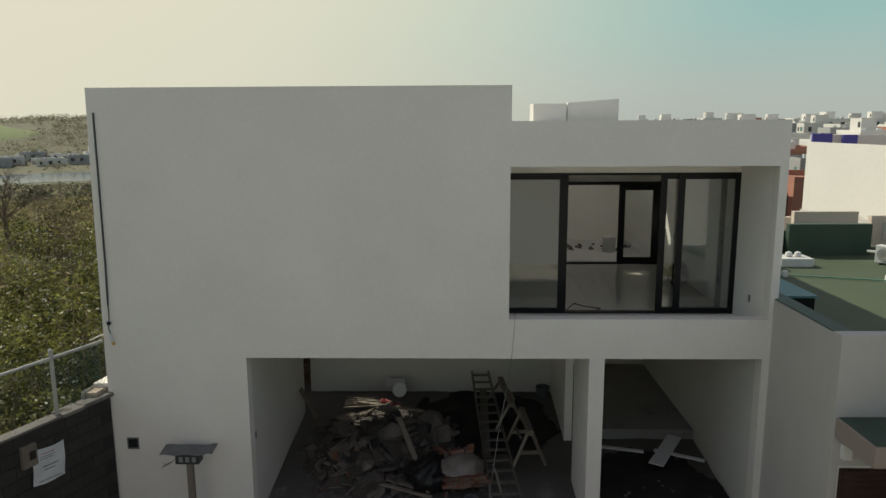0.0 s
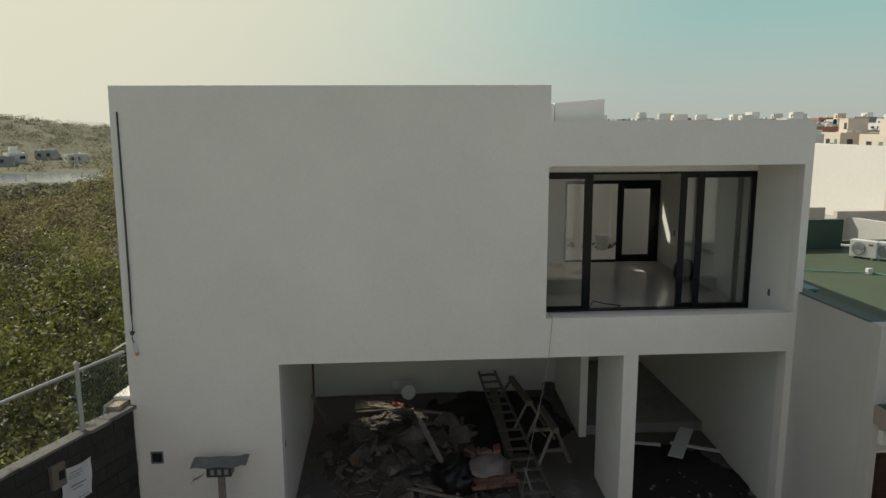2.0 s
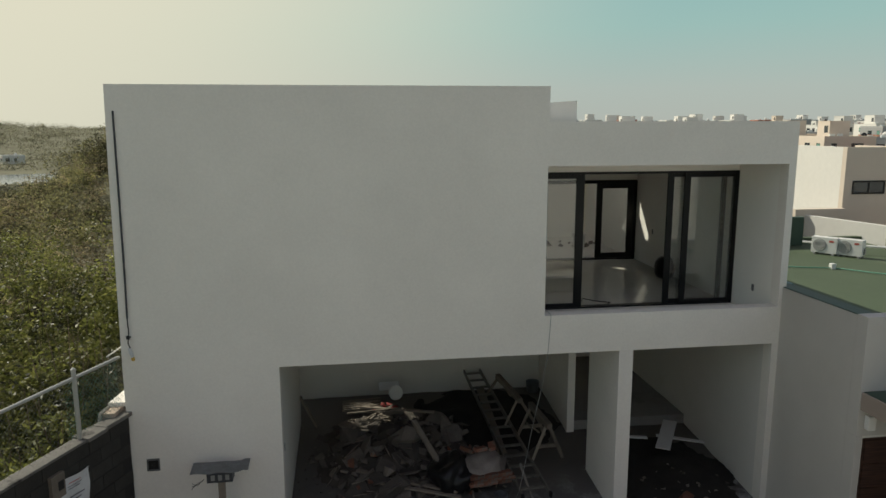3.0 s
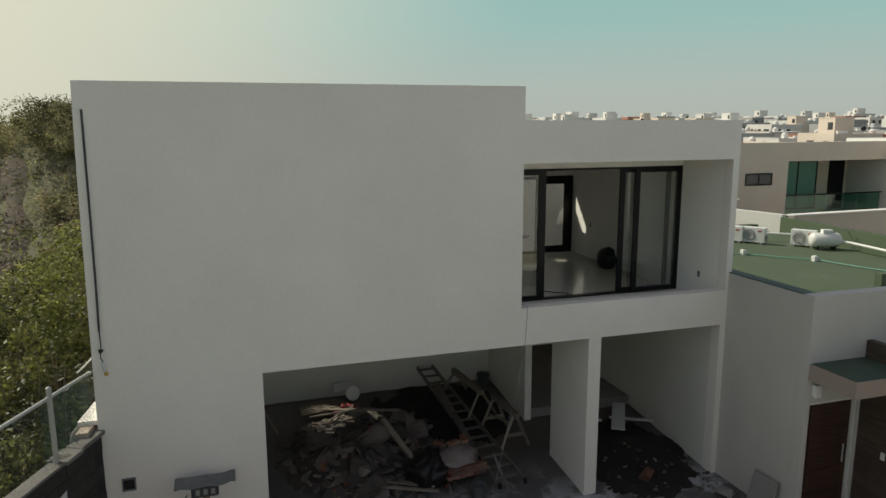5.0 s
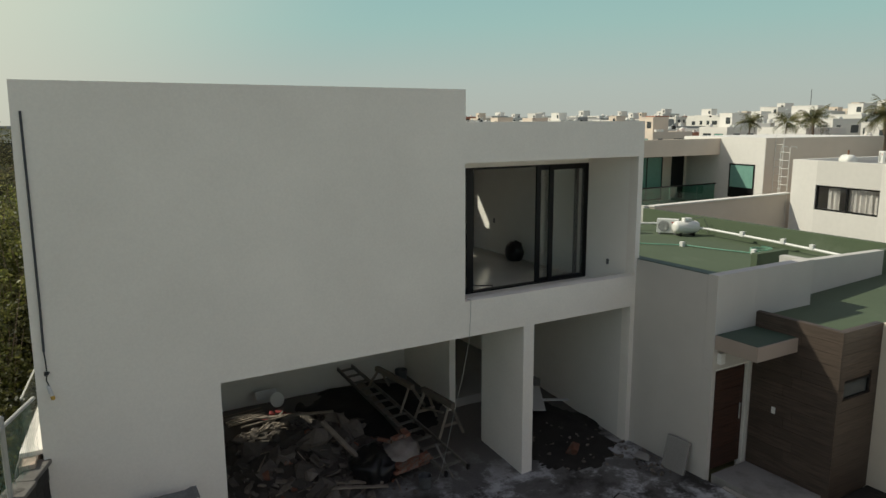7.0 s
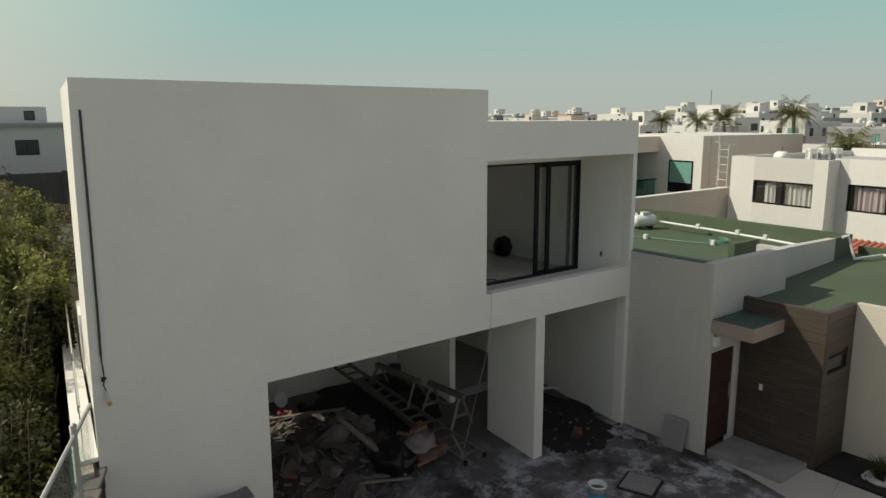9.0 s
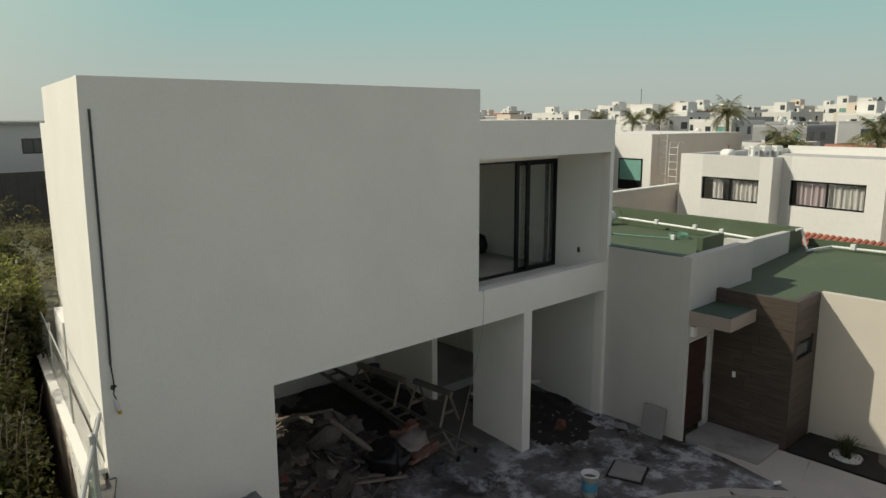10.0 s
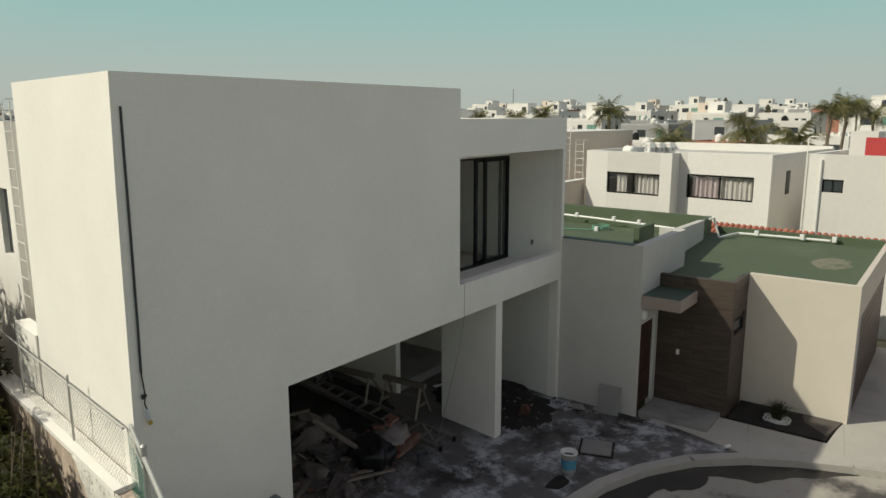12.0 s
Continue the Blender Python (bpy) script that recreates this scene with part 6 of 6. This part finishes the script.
ladder((1.62, 10.0, 0.28), (1.31, 14.30, 0.90), 0.48, 14, "long dusty aluminium ladder lying over the soil heap", 0.36)
plank((1.36, 13.6, 0.76), (1.34, 11.3, 0.40), 0.16, 0.03, "wide weathered plank lying beside the ladder")

trestle = thing("trestle", "rough wooden sawhorse standing on the soil", "sawhorse", at=(2.05, 11.4, 0.42), rz=-86)
part("beam", boxes((-0.52, 0.52, -0.05, 0.05, 0.58, 0.68), bevel=0.006), WOOD, trestle)
for x in (-0.42, 0.42):
    for s in (-1, 1):
        part("leg", tube(bmesh.new(), [(x, s * 0.03, 0.60), (x * 1.1, s * 0.28, 0.0)], 0.032, 4), WOOD, trestle)
    part("tie", boxes((x - 0.02, x + 0.02, -0.2, 0.2, 0.20, 0.26)), WOOD, trestle)
part("brace", tube(bmesh.new(), [(-0.42, -0.1, 0.3), (0.42, -0.16, 0.5)], 0.022, 4), WOOD, trestle)
tr2 = thing("trestle", "tipped wooden sawhorse behind the ladder", "sawhorse", at=(1.78, 12.75, 0.72), rz=-84)
part("beam", boxes((-0.7, 0.7, -0.05, 0.05, 0.30, 0.40), bevel=0.006), WOOD, tr2)
for x in (-0.6, 0.6):
    for s in (-1, 1):
        part("leg", tube(bmesh.new(), [(x, s * 0.03, 0.33), (x * 1.15, s * 0.3, -0.12)], 0.03, 4), WOOD, tr2)

# sack of bricks, with loose ones on top
sack = thing("brick_sack", "split pale sack holding stacked orange bricks", "sack", at=(0.86, 10.72, 0.22), rz=8)
bm = bmesh.new()
bmesh.ops.create_icosphere(bm, subdivisions=3, radius=1.0)
for v in bm.verts:
    f = 1 + 0.22 * noise.noise(v.co * 2.0) + 0.10 * noise.noise(v.co * 5.0)
    v.co = Vector((v.co.x * 0.42 * f, v.co.y * 0.34 * f, (v.co.z * 0.5 + 0.35) * 0.62 * f if v.co.z > -0.6 else 0.0))
part("bag", bm, CLEAR_BAG, sack, "dusty translucent bag", True)
bk = bmesh.new()
box(bk, -0.12, 0.12, -0.06, 0.06, -0.03, 0.03, 0.006)
b0 = part("brick", bk, BRICK, sack)
b0.matrix_local = pose(-0.22, -0.31, 0.12)
for r in range(3):
    for c in range(3):
        if r + c:
            shared("brick", b0.data, sack, pose(-0.22 + 0.25 * c + 0.06 * (r % 2), -0.31 - 0.01 * r, 0.12 + 0.068 * r, cr.uniform(-4, 4), 0, cr.uniform(-5, 5)))
for x, y, z, a in ((-0.05, 0.0, 0.58, 20), (0.2, 0.1, 0.56, 75), (-0.25, 0.1, 0.55, 130)):
    shared("brick", b0.data, sack, pose(x, y, z, cr.uniform(-20, 20), cr.uniform(-15, 15), a))
bag = thing("rubbish_bag", "crumpled black plastic sheet draped over rubble", "plastic bag", at=(0.32, 10.72, 0.18))
bm = bmesh.new()
bmesh.ops.create_icosphere(bm, subdivisions=4, radius=1.0)
for v in bm.verts:
    f = 1 + 0.30 * noise.noise(v.co * 1.7 + Vector((4, 1, 2))) + 0.16 * abs(noise.noise(v.co * 3.1 + Vector((2, 5, 1))))
    v.co = Vector((v.co.x * 0.36 * f, v.co.y * 0.42 * f, max(0.0, (v.co.z + 0.5) * 0.34 * f)))
part("sheet", bm, BLACK_BAG, bag, "", True)
pst = tagged(part("pvc_offcut", tube(bmesh.new(), [(1.45, 10.45, 0.62), (1.62, 10.12, 0.06)], 0.022, 10), ALU), "pale plastic pipe offcut leaning on the sack", "pipe")
pail = thing("paint_pail", "small dirty metal pail beside the sack", "pail", at=(1.05, 10.12, 0.06))
part("body", lathe(bmesh.new(), [(0.10, 0), (0.12, 0.22), (0.11, 0.22), (0.09, 0.03)], 16), DARK_METAL, pail)
cable = tagged(part("white_cable", tube(bmesh.new(), [(1.70, 9.95, 3.42), (1.69, 9.66, 3.43), (1.68, 9.64, 3.3), (1.64, 9.62, 2.8), (1.56, 9.68, 2.2), (1.46, 9.8, 1.5), (1.40, 9.92, 0.9), (1.33, 10.02, 0.35), (1.27, 10.06, 0.16), (1.2, 10.08, 0.12)], 0.0045, 6), GREY_PLASTIC), "thin white cable hanging from the balcony sill", "cable")
bit = thing("corner_bucket", "grey bucket in the garage's back corner", "bucket", at=(2.68, 14.2, 0.30))
part("body", lathe(bmesh.new(), [(0.12, 0), (0.15, 0.32), (0.135, 0.32), (0.11, 0.03)], 18), DARK_METAL, bit)

# right-hand bay
s2 = heap("soil_heap", "low spread of dark soil in the narrow bay", "soil heap", 4.25, 10.6, 1.3, 1.6, 0.18, 5.7, SOIL, garage_z)
scatter(s2, "rubble_bit", small, 34, 4.4, 9.9, 1.0, 0.9, lambda x, y: max(garage_z(x, y), 0) + heap_z(x, y, 4.25, 10.6, 1.3, 1.6, 0.18, 5.7), 0.01, cr, 0.4, 1.0)
bl = part("block_lump", chunk(cr, 0.34, 0.26, 0.24, 16), BRICK)
bl.matrix_world = pose(4.10, 9.73, 0.14, 10, 5, 30)
tagged(bl, "broken lump of orange masonry on the soil", "rubble")
plank((4.30, 11.05, 0.40), (4.92, 12.05, 0.47), 0.26, 0.02, "pale board lying on the narrow bay's floor", PAPER, "board", "board", "loose boards")
plank((3.45, 11.7, 0.42), (4.2, 11.5, 0.42), 0.10, 0.02, "pale batten on the narrow bay's floor", PAPER, "board", "board", "loose boards")
plank((4.4, 11.55, 0.43), (5.2, 11.2, 0.40), 0.10, 0.02, "pale batten beside the board", PAPER, "board", "board", "loose boards")

# forecourt
deb = thing("plaster_debris", "scattered plaster crumbs along the wall's foot", "debris")
scatter(deb, "rubble_bit", small, 70, 5.1, 9.1, 0.36, 0.9, lambda x, y: 0.012, 0.01, cr, 0.3, 1.0)
scatter(deb, "rubble_bit", small, 40, 4.1, 8.9, 1.2, 0.8, lambda x, y: 0.008, 0.004, cr, 0.15, 0.4)
scatter(deb, "rubble_bit", small, 30, 1.0, 9.4, 2.4, 0.5, lambda x, y: 0.008, 0.004, cr, 0.2, 0.6)
fl = part("stone_flake", chunk(cr, 0.42, 0.34, 0.06, 14), SCREED)
fl.matrix_world = pose(5.12, 8.95, 0.06, 4, 3, 20)
tagged(fl, "flat pale stone flake on the forecourt", "stone")
ls = tagged(part("stone_slab", boxes((-0.03, 0.03, -0.24, 0.24, 0.0, 0.62), bevel=0.012), SCREED), "pale stone slab leaning on the neighbour's wall", "stone slab")
ls.matrix_world = pose(5.27, 8.36, 0.0, 0, 14, 4)
bucket = thing("paint_bucket", "white paint bucket with a blue label, open", "bucket", at=(2.52, 7.90, 0.0))
part("shell", lathe(bmesh.new(), [(0.125, 0), (0.150, 0.36), (0.158, 0.36), (0.158, 0.39), (0.142, 0.39), (0.12, 0.05)], 28), WHITE_PLASTIC, bucket, "", True)
part("label_band", lathe(bmesh.new(), [(0.1325, 0.08), (0.1475, 0.27), (0.1485, 0.27), (0.1335, 0.08)], 28), BLUE_LABEL, bucket)
part("dried_paint", lathe(bmesh.new(), [(0.02, 0.05), (0.135, 0.3), (0.02, 0.305)], 20), RUBBLE, bucket)
part("wire_handle", tube(bmesh.new(), [(0.16 * math.cos(a), 0.02 + 0.16 * math.sin(a) * 0.2 - 0.02, 0.33 - 0.15 * math.sin(a)) for a in [math.pi * k / 10 for k in range(11)]], 0.004, 5), STEEL, bucket)
hat = thing("manhole_cover", "square grey concrete cover set in the forecourt", "manhole cover", at=(3.64, 7.86, 0), rz=20)
part("frame", boxes((-0.33, 0.33, -0.33, -0.29, 0, 0.02), (-0.33, 0.33, 0.29, 0.33, 0, 0.02), (-0.33, -0.29, -0.29, 0.29, 0, 0.02), (0.29, 0.33, -0.29, 0.29, 0, 0.02)), SOIL, hat)
part("lid", boxes((-0.285, 0.285, -0.285, 0.285, 0, 0.045), bevel=0.008), SCREED, hat)
for i, (x, y) in enumerate(((2.05, 7.85),)):
    o = tagged(part("dirt_patch", chunk(cr, 0.6, 0.35, 0.03, 16), SOIL), "patch of dark dirt on the forecourt", "dirt", "dirt patches")
    o.matrix_world = pose(x, y, 0.005, 0, 0, 30 * i)
wc = tagged(part("paper_cup", lathe(bmesh.new(), [(0.03, 0), (0.042, 0.13), (0.036, 0.13), (0.025, 0.01)], 12), WHITE_PLASTIC), "white paper cup lying by the kerb", "cup")
wc.matrix_world = pose(5.1, 5.85, 0.045, 90, 0, 60)

# potted corner: grass in a ring of white stones
gt = thing("ornamental_grass", "spiky grass plant inside a ring of white pebbles", "plant", at=(7.12, 5.33, 0.02))
vs, fs = [], []
for i in range(170):
    a, tilt, L = cr.uniform(0, 6.283), cr.uniform(0.1, 1.1), cr.uniform(0.3, 0.58)
    d = Vector((math.cos(a), math.sin(a), 0))
    s = Vector((-d.y, d.x, 0)) * 0.008
    b = d * cr.uniform(0, 0.07)
    m1 = b + d * L * 0.45 * math.sin(tilt) + Vector((0, 0, L * 0.6 * math.cos(tilt * 0.6)))
    e = b + d * L * math.sin(tilt) + Vector((0, 0, L * 0.8 * math.cos(tilt)))
    q = len(vs)
    vs += [b - s, b + s, m1 + s, m1 - s, e + s * 0.2, e - s * 0.2]
    fs += [(q, q + 1, q + 2, q + 3), (q + 3, q + 2, q + 4, q + 5)]
shared("blades", mesh_from_arrays("blades", np.array([tuple(v) for v in vs]), np.array(fs), GRASS_BLADE), gt)
ring = thing("pebble_ring", "ring of white pebbles round the grass plant", "pebbles", at=(7.12, 5.33, 0.02))
pm = piece_meshes(4, (0.05, 0.045, 0.03), STONE_WHITE, cr, "pebble")
for i in range(280):
    a, r = i * 2.39996, 0.10 + 0.19 * ((i * 37) % 17) / 17
    shared("pebble", cr.choice(pm), ring, pose(r * math.cos(a), r * math.sin(a), 0.015, cr.uniform(0, 90), cr.uniform(0, 90), 0))

# ---------------------------------------------------------------- on the facade
meter = thing("electric_meter_post", "electric meter box on a post under a bent metal sheet", "meter", at=(-3.24, 9.38, 0))
part("post", boxes((-0.045, 0.045, -0.045, 0.045, 0, 1.32), bevel=0.008), WOOD, meter)
mb = part("meter_box", boxes((-0.19, 0.17, -0.09, 0.10, 1.25, 1.40), bevel=0.012), CONDUIT, meter)
for x in (-0.13, -0.03, 0.07):
    part("meter_window", boxes((x, x + 0.055, -0.096, -0.088, 1.29, 1.37)), GREY_PLASTIC, mb)
bm = bmesh.new()
g = []
for j in range(2):
    g.append([bm.verts.new((-0.40 + 0.8 * i / 12, -0.15 + 0.27 * j, 1.43 + 0.04 * j + 0.010 * math.sin(i * 1.3) * (0.3 + 0.7 * (1 - j)) + (0.02 if i > 10 else 0))) for i in range(13)])
for i in range(12):
    bm.faces.new((g[0][i], g[0][i + 1], g[1][i + 1], g[1][i]))
r = bmesh.ops.extrude_face_region(bm, geom=bm.faces[:])
bmesh.ops.translate(bm, vec=(0, 0, 0.006), verts=[v for v in r["geom"] if isinstance(v, bmesh.types.BMVert)])
part("cover_sheet", bm, DARK_METAL, meter, "bent grey metal cover sheet")
wires = bmesh.new()
for k in range(3):
    tube(wires, [(-0.24, -0.05 + 0.03 * k, 1.28), (-0.32, -0.08, 1.26 - 0.02 * k), (-0.40, -0.10 + 0.03 * k, 1.18 + 0.03 * k)], 0.004, 4)
part("loose_wires", wires, BLACK, meter)
jb = thing("wall_socket_box", "open square junction box let into the white wall", "junction box", at=(-4.245, FY, 1.40))
part("frame", boxes((-0.09, 0.09, -0.012, 0.0, -0.095, -0.07), (-0.09, 0.09, -0.012, 0.0, 0.07, 0.095), (-0.09, -0.07, -0.012, 0.0, -0.07, 0.07), (0.07, 0.09, -0.012, 0.0, -0.07, 0.07)), DARK_METAL, jb)
part("inside", boxes((-0.07, 0.07, -0.006, 0.0, -0.07, 0.07)), BLACK, jb)
part("wire_tangle", tube(bmesh.new(), [(0.03 * math.cos(k * 1.1), -0.01 - 0.008 * math.sin(k * 0.7), 0.035 * math.sin(k * 1.7)) for k in range(14)], 0.006, 5), BLACK, jb)
co = thing("conduit", "dark conduit running down the facade to a loose lamp socket", "conduit")
part("pipe", tube(bmesh.new(), [(-4.406, FY - 0.008, 6.48), (-4.416, FY - 0.012, 5.2), (-4.426, FY - 0.015, 4.2), (-4.438, FY - 0.02, 3.62)], 0.014, 8), CONDUIT, co)
part("wire", tube(bmesh.new(), [(-4.438, FY - 0.02, 3.62), (-4.43, FY - 0.035, 3.45), (-4.43, FY - 0.05, 3.36), (-4.445, FY - 0.05, 3.27), (-4.42, FY - 0.05, 3.2)], 0.008, 6), BLACK, co)
part("joint", chunk(cr, 0.07, 0.06, 0.07, 14), BLACK, co).matrix_local = pose(-4.43, FY - 0.04, 3.35)
part("socket", lathe(bmesh.new(), [(0.018, 0), (0.024, 0.05), (0.022, 0.12), (0.012, 0.15)], 12), PAPER, co).matrix_local = pose(-4.40, FY - 0.045, 3.06, 0, -14, 0)
part("socket_tip", lathe(bmesh.new(), [(0.014, 0), (0.024, 0.01), (0.024, 0.045), (0.018, 0.055)], 12), YELLOW, co).matrix_local = pose(-4.388, FY - 0.045, 3.01, 0, -14, 0)
for x, y, z, ax in ((5.436, 10.41, 3.56, "x"), (5.436, 14.4, 3.92, "x"), (-2.388, 9.95, 1.43, "g")):
    p = tagged(part("socket_hole", boxes((-0.006, 0.006, -0.03, 0.03, -0.055, 0.055)), DARK_METAL), "empty grey socket box in the white wall", "socket", "socket boxes")
    p.matrix_world = pose(x, y, z)

# on the block wall
banner = part("banner", bmesh.new(), PAPER)
bm = bmesh.new()
g = [[bm.verts.new((0.60 * i / 8, 0.012 * math.sin(i * 0.9 + j) , -0.62 * j / 8 - 0.02 * math.sin(i * 0.4))) for i in range(9)] for j in range(9)]
for j in range(8):
    for i in range(8):
        bm.faces.new((g[j][i], g[j][i + 1], g[j + 1][i + 1], g[j + 1][i]))
r = bmesh.ops.extrude_face_region(bm, geom=bm.faces[:])
bmesh.ops.translate(bm, vec=(0, 0.004, 0), verts=[v for v in r["geom"] if isinstance(v, bmesh.types.BMVert)])
bm.to_mesh(banner.data)
bm.free()
banner.matrix_world = wm @ pose(0.82, 0.115, 1.88, 0, 4, 180) @ pose(-0.55, 0, -0.02) @ Matrix.Scale(0.82, 4)
tagged(banner, "white printed banner tied to the dark block wall", "banner")
for k, (x0, x1, z, h, mt) in enumerate(((0.10, 0.42, -0.10, 0.02, RED_INK), (0.08, 0.45, -0.15, 0.016, INK), (0.08, 0.40, -0.19, 0.016, INK), (0.12, 0.50, -0.33, 0.03, INK), (0.16, 0.44, -0.39, 0.025, INK), (0.05, 0.55, -0.57, 0.02, INK), (0.47, 0.55, -0.11, 0.07, RED_INK))):
    part("print_bar", boxes((x0 + 0.04, x1 - 0.04, -0.022, -0.018, z - h / 4, z + h / 4)), mt, banner)
hb = tagged(part("wooden_box", boxes((-0.11, 0.11, -0.01, 0.05, -0.16, 0.16), bevel=0.01), WOOD), "small weathered wooden box fixed to the block wall", "box")
hb.matrix_world = wm @ pose(1.42, 0.085, 1.86)
# Flat black plate stands in for the shade inside the hole.
hd = part("opening_shade", boxes((-0.08, 0.01, 0.046, 0.054, -0.06, 0.06)), BLACK, hb)

# ---------------------------------------------------------------- upper room and courtyard
sb = thing("black_sack", "full black bag on the upper room's floor", "bag", at=(5.18, 13.2, 3.134))
bm = bmesh.new()
bmesh.ops.create_icosphere(bm, subdivisions=3, radius=1.0)
for v in bm.verts:
    f = 1 + 0.12 * noise.noise(v.co * 2.1 + Vector((1, 7, 2)))
    v.co = Vector((v.co.x * 0.2 * f, v.co.y * 0.26 * f, max(0.0, (v.co.z + 0.75) * 0.27 * f)))
part("body", bm, BLACK_BAG, sb, "", True)
fc = tagged(part("floor_cable", tube(bmesh.new(), [(2.7, 11.25, 3.145), (2.9, 11.7, 3.142), (3.05, 11.5, 3.142), (3.3, 11.35, 3.142), (3.2, 11.22, 3.15)], 0.008, 5), BLACK), "thin dark cable curled on the pale floor", "cable")
cd = thing("courtyard_debris", "broken plaster and scraps on the rear terrace floor", "debris")
scatter(cd, "rubble_piece", mort, 45, 3.6, 17.4, 1.7, 0.7, lambda x, y: 3.13, 0.02, cr, 0.4, 0.9)
wb = thing("white_bucket", "white plastic bucket on the rear terrace", "bucket", at=(4.62, 17.0, 3.12))
part("shell", lathe(bmesh.new(), [(0.14, 0), (0.17, 0.36), (0.178, 0.36), (0.178, 0.40), (0.16, 0.40), (0.13, 0.04)], 24), WHITE_PLASTIC, wb, "", True)

# stacked bricks in the yard behind the garage's corner
pier = thing("brick_stack", "stack of orange clay bricks behind the garage corner", "bricks", at=(-2.62, 14.98, 0.0), rz=4)
first_brick = part("brick", boxes((-0.12, 0.12, -0.06, 0.06, 0, 0.062), bevel=0.006), BRICK, pier)
first_brick.matrix_local = pose(0, 0, -0.12)
for r in range(1, 24):
    for c in range(2):
        shared("brick", first_brick.data, pier, pose(-0.13 + 0.25 * c + 0.05 * (r % 2), cr.uniform(-0.01, 0.01), -0.12 + 0.066 * r, 0, 0, cr.uniform(-5, 5)))
